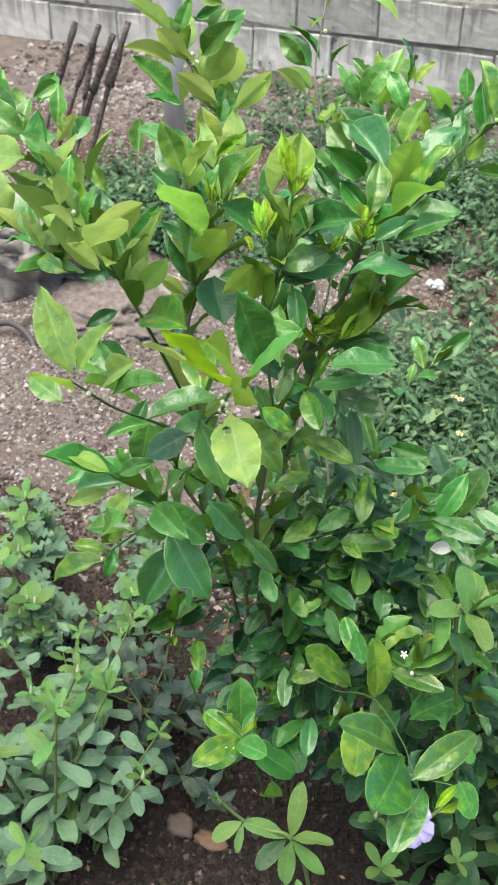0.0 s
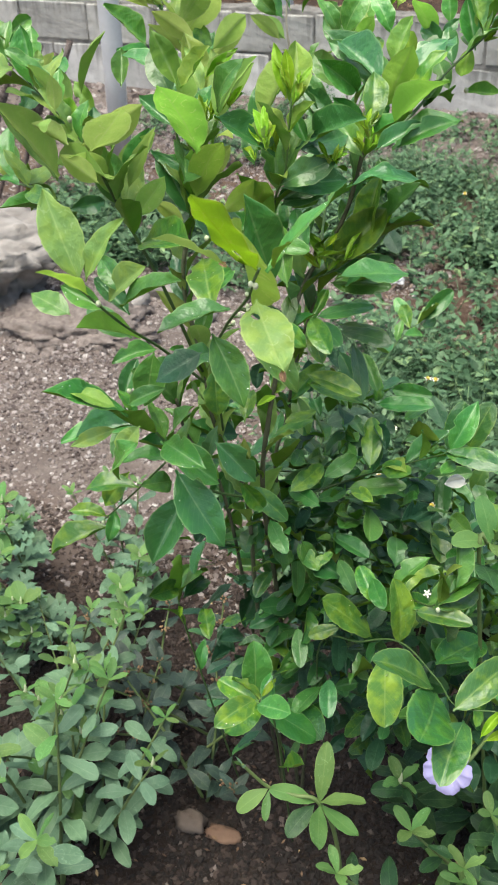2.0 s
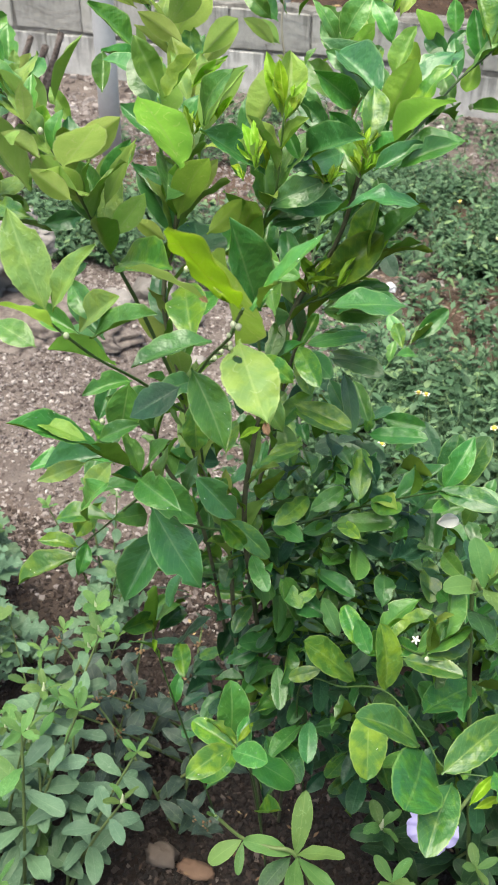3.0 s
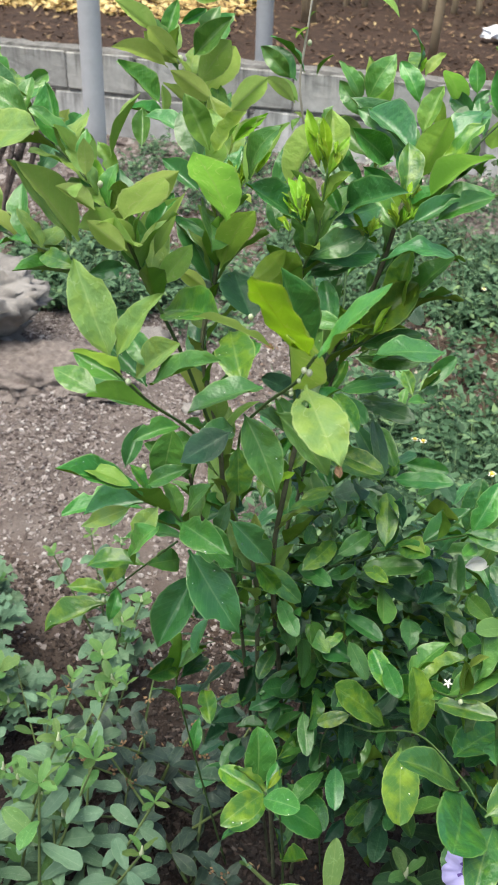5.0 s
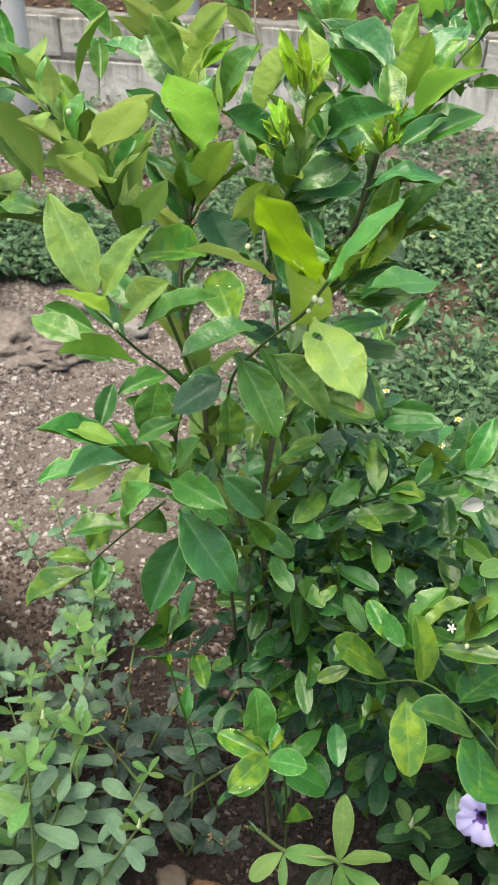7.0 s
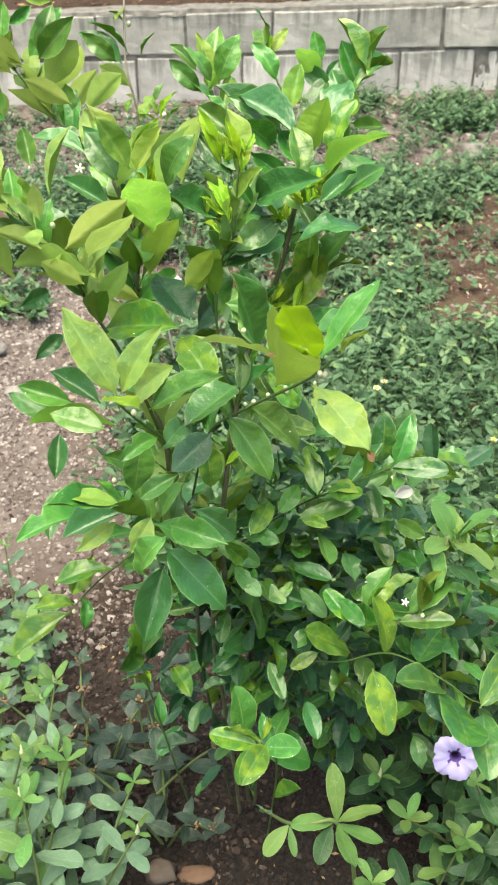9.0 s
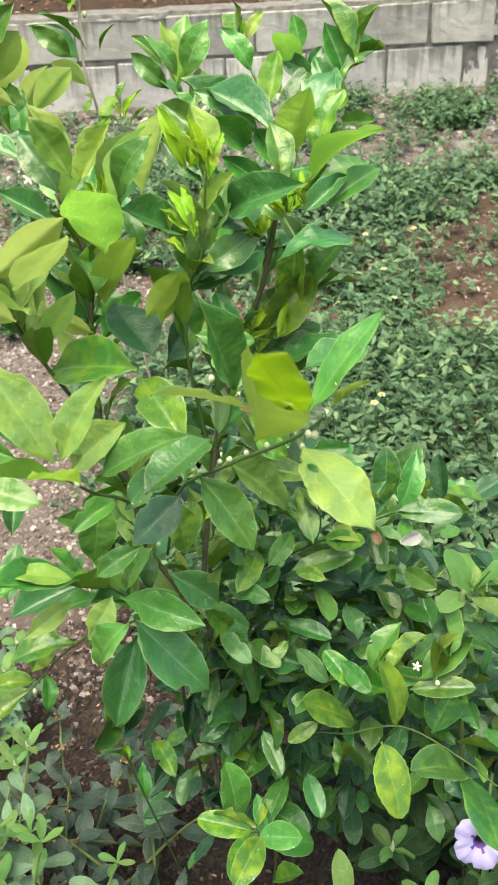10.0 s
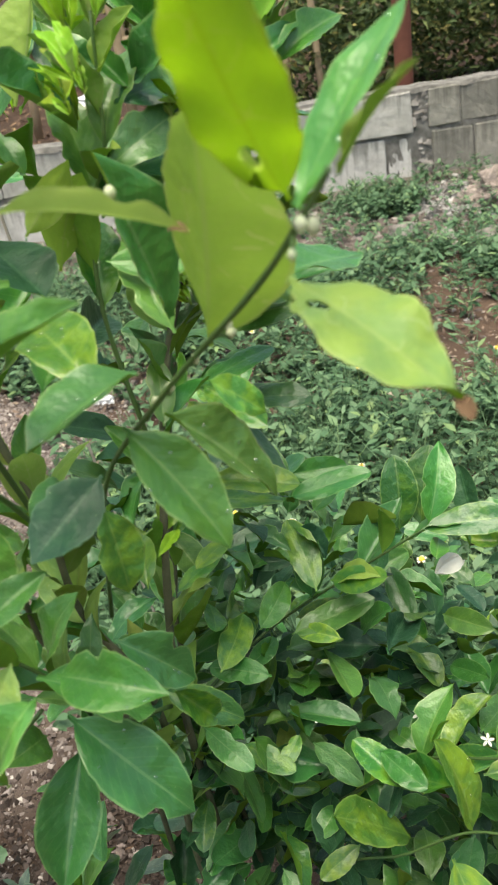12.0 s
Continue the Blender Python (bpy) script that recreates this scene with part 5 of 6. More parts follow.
citrus_stem("branch", 0.0024, 0.0009, [(-0.022, 0.950, 0.981), (0.010, 0.977, 1.009), (0.030, 1.059, 1.026), (0.051, 1.097, 1.043), (0.058, 1.105, 1.052)])
citrus_stem("branch", 0.0024, 0.0009, [(-0.053, 0.929, 0.877), (-0.077, 1.084, 0.906), (-0.078, 1.212, 0.961), (-0.095, 1.255, 0.992)])
citrus_stem("branch", 0.0022, 0.0011, [(-0.102, 0.888, 0.645), (-0.134, 0.842, 0.684), (-0.143, 0.799, 0.751), (-0.164, 0.790, 0.784), (-0.183, 0.793, 0.782)])
citrus_stem("branch", 0.0021, 0.0010, [(-0.095, 0.915, 0.612), (-0.032, 0.975, 0.615), (0.031, 0.959, 0.663), (0.082, 0.939, 0.705)])
citrus_stem("branch", 0.0018, 0.0008, [(-0.030, 1.030, -0.020), (-0.030, 0.893, 0.434), (0.029, 0.834, 0.533), (0.069, 0.808, 0.573), (0.107, 0.757, 0.592), (0.128, 0.720, 0.607), (0.160, 0.711, 0.621)])
citrus_stem("branch", 0.0024, 0.0009, [(-0.007, 0.924, 0.484), (0.048, 0.874, 0.568), (0.092, 0.830, 0.605), (0.110, 0.837, 0.625)])
citrus_stem("branch", 0.0024, 0.0009, [(-0.026, 1.082, 0.671), (-0.028, 1.288, 0.621), (-0.009, 1.377, 0.609)])
citrus_stem("branch", 0.0024, 0.0012, [(-0.060, 0.930, -0.020), (-0.048, 0.793, 0.412), (-0.065, 0.790, 0.463)])
citrus_stem("branch", 0.0024, 0.0009, [(-0.160, 1.000, -0.020), (-0.190, 0.894, 0.426), (-0.194, 0.898, 0.486)])
citrus_stem("branch", 0.0018, 0.0009, [(-0.158, 0.807, 0.735), (-0.213, 0.840, 0.659), (-0.243, 0.836, 0.625)])
citrus_stem("branch", 0.0021, 0.0009, [(-0.062, 0.919, 0.875), (-0.037, 0.926, 0.887), (-0.011, 0.941, 0.906), (-0.003, 0.947, 0.915)])
citrus_stem("branch", 0.0021, 0.0009, [(-0.261, 0.842, 0.965), (-0.316, 0.889, 0.949), (-0.374, 0.927, 0.945)])
side_leaves()
twig_leaves("near_shoot", [
    (-0.028,0.675,0.999,-0.052,0.634,1.059,4,0.31,"U"),
    (-0.051,0.735,0.940,-0.049,0.682,1.024,-50,0.48,"u"),
    (-0.102,0.690,1.005,-0.053,0.691,0.991,-44,0.28,"p"),
    (-0.025,0.683,0.995,0.012,0.697,1.041,8,0.34,"g"),
    (-0.016,0.669,1.005,-0.001,0.650,1.031,48,0.20,"y"),
    (-0.030,0.677,0.979,0.001,0.633,0.957,8,0.52,"H"),
    (-0.013,0.833,0.926,0.036,0.870,0.917,0,0.44,"d"),
    (-0.061,0.817,0.922,-0.078,0.801,0.996,-72,0.44,"g"),
    (-0.051,0.788,0.904,-0.028,0.798,0.880,44,0.44,"m"),
])
twig_leaves("near_shoot", [
    (-0.085,0.745,0.911,-0.055,0.727,0.864,28,0.44,"g"),
    (-0.070,0.771,0.901,-0.030,0.782,0.848,36,0.44,"g"),
    (-0.077,0.763,0.924,-0.114,0.714,0.923,-4,0.50,"d"),
    (-0.097,0.755,0.888,-0.127,0.734,0.869,-32,0.62,"D"),
    (-0.104,0.798,0.849,-0.101,0.793,0.805,0,0.50,"m"),
    (-0.113,0.860,0.925,-0.141,0.901,0.946,4,0.72,"D"),
    (-0.120,0.825,0.930,-0.092,0.767,0.918,12,0.44,"m"),
])
twig_leaves("near_shoot", [
    (-0.290,0.914,0.946,-0.314,0.862,1.027,-52,0.44,"M"),
    (-0.200,0.804,1.056,-0.184,0.820,1.096,-36,0.46,"M"),
    (-0.171,0.754,1.033,-0.138,0.740,1.068,-28,0.62,"p"),
    (-0.178,0.821,0.981,-0.163,0.849,1.024,-84,0.36,"p"),
    (-0.136,0.867,1.000,-0.144,0.812,1.064,0,0.40,"u"),
    (-0.171,0.775,1.008,-0.237,0.822,0.996,52,0.44,"p"),
    (-0.276,0.915,0.912,-0.297,0.826,0.953,-16,0.36,"g"),
])
twig_leaves("low_right", [
    (0.067,0.824,0.553,0.052,0.845,0.616,8,0.44,"m"),
    (0.035,0.855,0.521,-0.016,0.841,0.573,-8,0.44,"m"),
    (0.001,0.855,0.524,-0.029,0.845,0.512,-28,0.44,"m"),
    (0.107,0.749,0.587,0.055,0.723,0.635,-8,0.42,"n"),
    (0.054,0.825,0.531,0.066,0.777,0.484,-8,0.56,"m"),
    (0.110,0.750,0.581,0.106,0.661,0.625,-44,0.46,"n"),
    (0.103,0.835,0.524,0.145,0.905,0.499,-12,0.44,"n"),
    (-0.020,0.954,0.614,0.032,1.000,0.566,28,0.36,"d"),
    (-0.025,0.950,0.589,0.021,0.972,0.514,24,0.36,"d"),
    (-0.055,0.909,0.584,-0.034,0.907,0.532,20,0.44,"g"),
    (-0.082,0.824,0.419,-0.089,0.845,0.486,20,0.50,"g"),
    (-0.064,0.899,0.340,-0.009,0.849,0.347,0,0.44,"n"),
    (-0.063,0.775,0.473,-0.024,0.760,0.492,16,0.52,"g"),
])
twig_leaves("near_shoot", [
    (-0.154,0.686,0.970,-0.184,0.706,1.023,-16,0.42,"M"),
    (-0.151,0.688,0.969,-0.122,0.695,1.014,36,0.36,"M"),
    (-0.153,0.722,0.938,-0.119,0.714,0.973,40,0.46,"M"),
    (-0.136,0.706,0.944,-0.086,0.695,0.976,24,0.38,"g"),
    (-0.137,0.664,0.973,-0.155,0.636,0.999,36,0.36,"u"),
    (-0.163,0.684,0.945,-0.201,0.700,0.948,-20,0.42,"g"),
    (-0.178,0.820,0.852,-0.256,0.852,0.834,56,0.38,"u"),
    (-0.171,0.751,0.827,-0.218,0.747,0.842,-12,0.36,"y"),
    (-0.172,0.770,0.805,-0.221,0.725,0.849,-8,0.36,"g"),
    (-0.177,0.756,0.802,-0.208,0.733,0.793,-36,0.36,"M"),
    (-0.146,0.738,0.823,-0.163,0.723,0.800,-40,0.55,"M"),
    (-0.218,0.852,0.679,-0.243,0.840,0.639,-52,0.44,"m"),
    (-0.154,0.793,0.858,-0.164,0.789,0.806,-80,0.50,"g"),
    (-0.154,0.736,0.842,-0.124,0.744,0.858,40,0.42,"g"),
    (-0.119,0.800,0.953,-0.180,0.845,0.928,-32,0.46,"m"),
    (-0.181,0.836,0.953,-0.156,0.843,0.987,-84,0.46,"p"),
    (-0.145,0.855,0.978,-0.177,0.928,0.987,40,0.44,"d"),
])
twig_leaves("mid_left", [
    (-0.149,0.781,0.778,-0.103,0.797,0.731,44,0.44,"g"),
    (-0.118,0.830,0.751,-0.082,0.835,0.710,48,0.49,"d"),
    (-0.145,0.800,0.735,-0.093,0.777,0.676,36,0.44,"d"),
    (-0.150,0.835,0.680,-0.171,0.788,0.625,-20,0.44,"d"),
    (-0.133,0.705,0.832,-0.156,0.713,0.786,-36,0.44,"g"),
    (-0.093,0.826,0.713,-0.075,0.836,0.679,80,0.44,"m"),
])
twig_leaves("crown", [
    (-0.144,0.875,0.957,-0.116,0.868,1.009,-48,0.44,"u"),
    (-0.127,0.878,1.025,-0.086,0.909,0.987,48,0.44,"d"),
    (-0.078,0.900,0.965,-0.032,0.940,0.962,48,0.44,"d"),
    (-0.058,0.917,1.002,-0.008,0.882,1.032,56,0.44,"d"),
    (0.002,0.945,1.009,0.048,0.907,1.055,-24,0.40,"u"),
    (-0.001,0.969,0.982,0.053,0.992,1.003,8,0.44,"g"),
    (-0.025,0.904,0.970,0.038,0.924,0.970,0,0.44,"d"),
    (-0.109,0.909,0.922,-0.088,0.894,0.971,-44,0.44,"u"),
    (-0.126,0.886,1.026,-0.101,0.881,1.069,48,0.44,"g"),
])
twig_leaves("low_right", [
])
twig_leaves("base_sprout", [
    (-0.064,0.797,0.445,-0.008,0.812,0.394,20,0.44,"g"),
    (-0.065,0.797,0.445,-0.089,0.749,0.451,-16,0.49,"m"),
    (-0.066,0.796,0.449,-0.118,0.811,0.452,-28,0.44,"m"),
])
twig_leaves("left_arm", [
    (-0.285,0.900,0.934,-0.312,0.900,0.944,-52,0.50,"M"),
    (-0.209,0.793,1.022,-0.242,0.800,1.033,88,0.42,"p"),
])
twig_leaves("tall_left", [
    (-0.249,1.128,1.036,-0.214,1.120,1.080,-68,0.50,"p"),
    (-0.277,1.118,1.051,-0.327,1.100,1.069,52,0.42,"p"),
    (-0.271,1.135,1.056,-0.294,1.110,1.088,72,0.42,"p"),
    (-0.254,1.130,1.062,-0.216,1.130,1.099,76,0.46,"g"),
    (-0.297,1.150,1.009,-0.339,1.140,1.049,-36,0.42,"g"),
    (-0.214,1.120,1.015,-0.175,1.110,1.052,-72,0.42,"p"),
    (-0.186,1.290,0.992,-0.215,1.280,1.017,88,0.46,"p"),
    (-0.199,1.300,1.014,-0.234,1.300,1.045,-64,0.42,"g"),
])
twig_leaves("young_pair", [
    (-0.151,0.867,1.049,-0.173,0.875,1.086,-44,0.42,"y"),
    (-0.146,0.862,1.049,-0.126,0.870,1.079,32,0.42,"y"),
    (-0.162,0.880,1.036,-0.185,0.900,1.067,-32,0.50,"d"),
    (-0.129,0.887,1.020,-0.108,0.930,1.059,-88,0.42,"p"),
    (-0.191,0.930,1.041,-0.234,0.950,1.047,-16,0.42,"d"),
])
twig_leaves("right_crown", [
    (-0.014,0.982,1.011,0.007,0.985,1.062,-96,0.50,"u"),
    (-0.018,0.993,1.028,-0.067,1.039,1.049,-12,0.42,"d"),
    (0.010,1.000,1.030,0.032,1.060,1.052,-4,0.42,"d"),
    (-0.039,1.000,1.018,-0.068,0.970,1.050,-88,0.42,"g"),
    (-0.091,1.150,1.030,-0.116,1.150,1.065,-44,0.42,"g"),
    (-0.084,1.140,1.033,-0.062,1.150,1.075,52,0.50,"g"),
    (0.008,1.100,1.040,-0.009,1.070,1.080,20,0.42,"u"),
    (0.016,1.150,1.046,0.010,1.160,1.074,-28,0.50,"g"),
    (-0.029,0.963,0.948,0.031,1.000,0.940,-4,0.42,"d"),
    (-0.036,0.920,0.898,0.003,0.940,0.941,56,0.50,"m"),
    (-0.026,0.919,0.874,0.031,0.900,0.902,20,0.42,"d"),
])
twig_leaves("mid_left", [
    (-0.252,0.859,0.594,-0.310,0.830,0.565,-4,0.42,"m"),
    (-0.243,0.842,0.624,-0.280,0.830,0.631,-16,0.42,"m"),
    (-0.170,0.846,0.682,-0.187,0.810,0.700,-52,0.50,"g"),
])
twig_leaves("tall_left", [
    (-0.301,1.160,1.071,-0.337,1.133,1.106,65,0.37,"p"),
    (-0.282,1.163,1.046,-0.311,1.143,1.078,91,0.40,"p"),
    (-0.251,1.161,0.994,-0.290,1.138,1.032,61,0.37,"p"),
    (-0.257,1.155,1.020,-0.214,1.133,1.073,-60,0.45,"p"),
    (-0.273,1.178,1.046,-0.241,1.219,1.089,46,0.37,"g"),
    (-0.293,1.199,1.078,-0.271,1.219,1.091,72,0.38,"g"),
    (-0.302,1.172,1.073,-0.302,1.178,1.086,19,0.28,"Y"),
    (-0.311,1.168,1.074,-0.315,1.172,1.081,-27,0.31,"Y"),
])
twig_leaves("tall_left", [
    (-0.248,1.214,0.982,-0.212,1.222,1.027,-94,0.37,"p"),
    (-0.181,1.252,0.999,-0.211,1.237,1.026,72,0.37,"p"),
    (-0.264,1.198,0.985,-0.256,1.230,1.008,38,0.45,"g"),
    (-0.307,1.192,0.986,-0.351,1.187,0.993,-26,0.37,"g"),
    (-0.214,1.125,0.976,-0.237,1.128,0.988,-62,0.41,"d"),
    (-0.215,1.135,0.972,-0.204,1.147,0.985,58,0.45,"g"),
])
twig_leaves("young_pair", [
    (-0.157,0.919,1.000,-0.176,0.938,1.037,5,0.37,"d"),
    (-0.159,0.900,0.932,-0.197,0.921,0.975,-21,0.37,"d"),
    (-0.207,0.877,0.952,-0.183,0.892,1.004,-61,0.37,"p"),
    (-0.153,0.871,0.940,-0.174,0.862,0.957,110,0.43,"p"),
])
twig_leaves("young_pair", [
    (-0.152,0.953,0.997,-0.120,0.963,1.046,-67,0.37,"p"),
    (-0.141,0.897,1.017,-0.149,0.906,1.033,-19,0.25,"Y"),
    (-0.137,0.899,1.019,-0.134,0.913,1.036,17,0.22,"Y"),
    (-0.142,0.906,1.011,-0.145,0.916,1.027,-29,0.22,"Y"),
    (-0.096,0.895,1.000,-0.104,0.908,1.021,16,0.22,"Y"),
    (-0.088,0.887,1.003,-0.095,0.902,1.025,39,0.22,"Y"),
    (-0.085,0.906,0.992,-0.095,0.919,1.014,22,0.22,"Y"),
    (-0.120,0.961,0.960,-0.133,0.977,0.983,-21,0.43,"g"),
])
twig_leaves("left_arm", [
    (-0.239,0.826,0.984,-0.274,0.806,1.045,65,0.37,"p"),
    (-0.233,0.827,1.036,-0.248,0.818,1.070,79,0.37,"p"),
    (-0.292,0.873,1.058,-0.314,0.875,1.076,-53,0.44,"y"),
    (-0.358,1.012,1.011,-0.365,1.033,1.048,11,0.40,"g"),
    (-0.320,0.975,1.014,-0.320,1.009,1.028,38,0.43,"g"),
    (-0.236,0.846,1.027,-0.240,0.845,1.063,93,0.37,"p"),
])
twig_leaves("left_arm", [
    (-0.247,0.835,0.959,-0.282,0.850,0.959,-55,0.43,"m"),
    (-0.339,0.935,0.943,-0.367,0.959,0.954,-26,0.43,"g"),
    (-0.352,0.931,0.951,-0.359,0.899,0.954,-66,0.43,"d"),
    (-0.198,0.858,0.955,-0.222,0.877,0.991,-24,0.39,"g"),
    (-0.327,0.973,1.022,-0.332,0.983,1.039,0,0.45,"y"),
])
twig_leaves("yellow_tip", [
    (-0.070,0.896,1.042,-0.079,0.912,1.070,-15,0.27,"Y"),
    (-0.068,0.894,1.034,-0.066,0.912,1.050,22,0.30,"Y"),
    (-0.065,0.899,1.048,-0.057,0.910,1.059,52,0.26,"Y"),
    (-0.059,0.906,1.002,-0.074,0.917,1.021,-40,0.41,"g"),
    (-0.067,0.902,0.998,-0.035,0.943,0.999,64,0.43,"d"),
    (-0.018,0.931,0.986,-0.045,0.958,1.005,-37,0.43,"g"),
])
twig_leaves("right_crown", [
    (-0.028,1.027,1.018,-0.076,1.041,1.048,-43,0.37,"d"),
    (-0.006,0.996,1.012,0.031,1.036,1.058,16,0.37,"d"),
    (-0.060,1.011,0.991,-0.093,1.022,1.014,-57,0.43,"d"),
    (-0.024,0.976,0.994,-0.058,0.988,1.015,-58,0.40,"g"),
    (-0.006,0.916,0.997,0.029,0.940,1.014,28,0.37,"d"),
    (0.011,0.920,1.000,0.052,0.945,1.016,32,0.37,"g"),
])
twig_leaves("right_crown", [
    (-0.010,0.892,1.022,-0.008,0.901,1.034,23,0.25,"Y"),
    (-0.006,0.890,1.014,-0.014,0.897,1.027,-33,0.22,"Y"),
    (-0.006,0.894,1.024,-0.002,0.900,1.032,42,0.27,"Y"),
    (-0.039,0.897,0.994,-0.049,0.903,1.005,-39,0.24,"Y"),
    (-0.035,0.897,0.992,-0.033,0.906,1.003,24,0.25,"Y"),
    (-0.003,0.963,0.952,-0.014,0.986,0.968,-17,0.43,"d"),
    (-0.038,0.944,0.923,-0.033,0.976,0.935,26,0.43,"g"),
])
twig_leaves("far_right", [
    (-0.093,1.250,0.993,-0.082,1.287,1.052,4,0.37,"g"),
    (-0.104,1.258,0.990,-0.138,1.272,1.022,-56,0.41,"g"),
    (-0.108,1.263,1.011,-0.136,1.274,1.037,-30,0.37,"g"),
    (-0.096,1.241,0.998,-0.074,1.237,1.032,-81,0.45,"u"),
    (0.054,1.088,1.048,0.028,1.113,1.095,-3,0.37,"m"),
    (0.047,1.094,1.036,0.032,1.116,1.075,-30,0.42,"g"),
    (0.043,1.095,1.040,0.039,1.067,1.020,163,0.45,"u"),
    (-0.005,1.096,1.026,-0.013,1.072,1.052,47,0.45,"u"),
])
twig_leaves("far_right", [
    (0.023,1.083,1.039,-0.005,1.107,1.052,-54,0.43,"d"),
    (0.015,1.094,1.046,0.029,1.105,1.060,58,0.45,"d"),
    (0.028,1.093,1.000,0.011,1.122,1.020,-29,0.44,"g"),
    (0.040,1.104,0.998,0.075,1.097,1.000,43,0.37,"g"),
    (-0.037,1.122,1.064,-0.033,1.131,1.078,34,0.27,"Y"),
    (-0.031,1.122,1.062,-0.016,1.138,1.081,17,0.37,"y"),
    (-0.036,1.120,1.057,-0.044,1.130,1.062,-41,0.30,"Y"),
    (0.053,1.107,1.041,0.062,1.114,1.050,55,0.28,"Y"),
    (-0.030,1.108,1.007,-0.048,1.127,1.014,-49,0.43,"g"),
])
twig_leaves("low_left_shoot", [
    (-0.139,0.721,0.947,-0.166,0.740,0.963,-29,0.43,"g"),
    (-0.138,0.766,0.878,-0.165,0.739,0.876,-21,0.37,"g"),
])
twig_leaves("near_shoot", [
])
twig_leaves("mid_left", [
    (-0.135,0.758,0.796,-0.088,0.727,0.801,38,0.43,"g"),
])
twig_leaves("mid_left", [
    (-0.225,0.840,0.697,-0.170,0.876,0.682,9,0.37,"g"),
])
twig_leaves("mid_right", [
    (-0.084,0.869,0.935,-0.044,0.866,0.929,60,0.38,"g"),
    (-0.055,0.890,0.913,-0.069,0.912,0.944,-17,0.42,"g"),
    (-0.036,0.920,0.898,-0.005,0.987,0.921,40,0.42,"m"),
    (-0.005,0.947,0.915,0.003,0.966,0.931,31,0.29,"Y"),
    (-0.025,0.914,0.903,-0.015,0.934,0.922,6,0.22,"Y"),
    (-0.043,0.914,0.911,-0.034,0.926,0.921,46,0.25,"Y"),
    (-0.049,0.909,0.904,-0.027,0.922,0.904,34,0.22,"Y"),
    (-0.037,0.925,0.885,0.011,0.952,0.890,32,0.37,"g"),
    (-0.049,0.893,0.854,-0.022,0.860,0.841,27,0.43,"m"),
])
twig_leaves("mid_right", [
    (-0.047,0.918,0.836,-0.019,0.887,0.834,36,0.43,"d"),
    (-0.050,0.920,0.841,-0.003,0.948,0.845,12,0.37,"g"),
    (-0.035,0.954,0.812,0.016,0.946,0.810,9,0.37,"d"),
    (-0.025,0.976,0.787,-0.006,0.937,0.749,-24,0.37,"d"),
    (-0.067,0.963,0.744,-0.008,0.952,0.737,14,0.37,"m"),
    (-0.000,0.992,0.713,0.058,0.988,0.724,21,0.37,"g"),
    (-0.085,0.910,0.713,-0.053,0.936,0.719,9,0.37,"m"),
    (-0.073,0.888,0.837,-0.071,0.916,0.864,18,0.40,"g"),
])
twig_leaves("side_twig", [
    (-0.021,1.372,0.603,-0.050,1.403,0.628,-32,0.42,"g"),
    (-0.007,1.378,0.611,0.028,1.417,0.644,42,0.40,"g"),
    (-0.006,1.374,0.604,0.011,1.403,0.600,51,0.45,"d"),
])
twig_leaves("right_arm", [
    (0.079,1.005,0.658,0.085,1.028,0.709,6,0.50,"n"),
    (0.095,1.003,0.660,0.113,1.030,0.711,-8,0.48,"n"),
    (0.077,0.934,0.707,0.133,0.921,0.712,16,0.37,"n"),
    (-0.005,1.005,0.598,0.037,1.001,0.603,51,0.41,"n"),
    (-0.092,0.961,0.616,-0.035,0.991,0.610,45,0.37,"g"),
    (-0.104,0.887,0.660,-0.059,0.867,0.643,36,0.40,"n"),
    (-0.085,0.894,0.616,-0.059,0.865,0.601,21,0.43,"g"),
    (-0.073,0.957,0.531,-0.059,0.908,0.501,-36,0.37,"d"),
])
twig_leaves("right_arm", [
    (-0.027,0.969,0.533,-0.038,0.939,0.517,-24,0.40,"y"),
    (-0.043,0.935,0.502,-0.012,0.928,0.500,41,0.38,"n"),
    (0.088,0.938,0.695,0.078,0.913,0.698,-32,0.45,"g"),
])
twig_leaves("low_right", [
    (0.036,0.863,0.559,0.010,0.895,0.577,-22,0.46,"m"),
    (0.091,0.838,0.599,0.062,0.861,0.578,-52,0.43,"n"),
    (0.093,0.822,0.611,0.127,0.879,0.596,34,0.42,"n"),
    (0.077,0.831,0.593,0.131,0.821,0.602,19,0.37,"n"),
])
twig_leaves("low_right", [
    (0.137,0.721,0.589,0.127,0.654,0.586,-6,0.45,"n"),
    (0.127,0.706,0.616,0.168,0.757,0.637,24,0.40,"n"),
    (0.151,0.693,0.606,0.165,0.718,0.616,16,0.27,"Y"),
    (0.155,0.692,0.605,0.172,0.710,0.603,27,0.30,"Y"),
    (0.150,0.883,0.645,0.124,0.923,0.669,-6,0.37,"y"),
    (0.164,0.715,0.624,0.183,0.676,0.639,30,0.45,"n"),
])
twig_leaves("base_sprout", [
    (-0.059,0.759,0.502,-0.085,0.710,0.510,-31,0.44,"m"),
    (-0.062,0.786,0.472,-0.053,0.809,0.479,23,0.26,"Y"),
])
twig_leaves("low_left_sprout", [
    (-0.196,0.898,0.487,-0.211,0.853,0.509,-48,0.43,"n"),
    (-0.187,0.892,0.477,-0.180,0.939,0.466,33,0.45,"n"),
    (-0.157,0.878,0.482,-0.136,0.838,0.481,5,0.43,"m"),
    (-0.188,0.884,0.471,-0.181,0.866,0.473,-3,0.31,"Y"),
    (-0.208,0.909,0.473,-0.197,0.947,0.477,31,0.43,"g"),
])
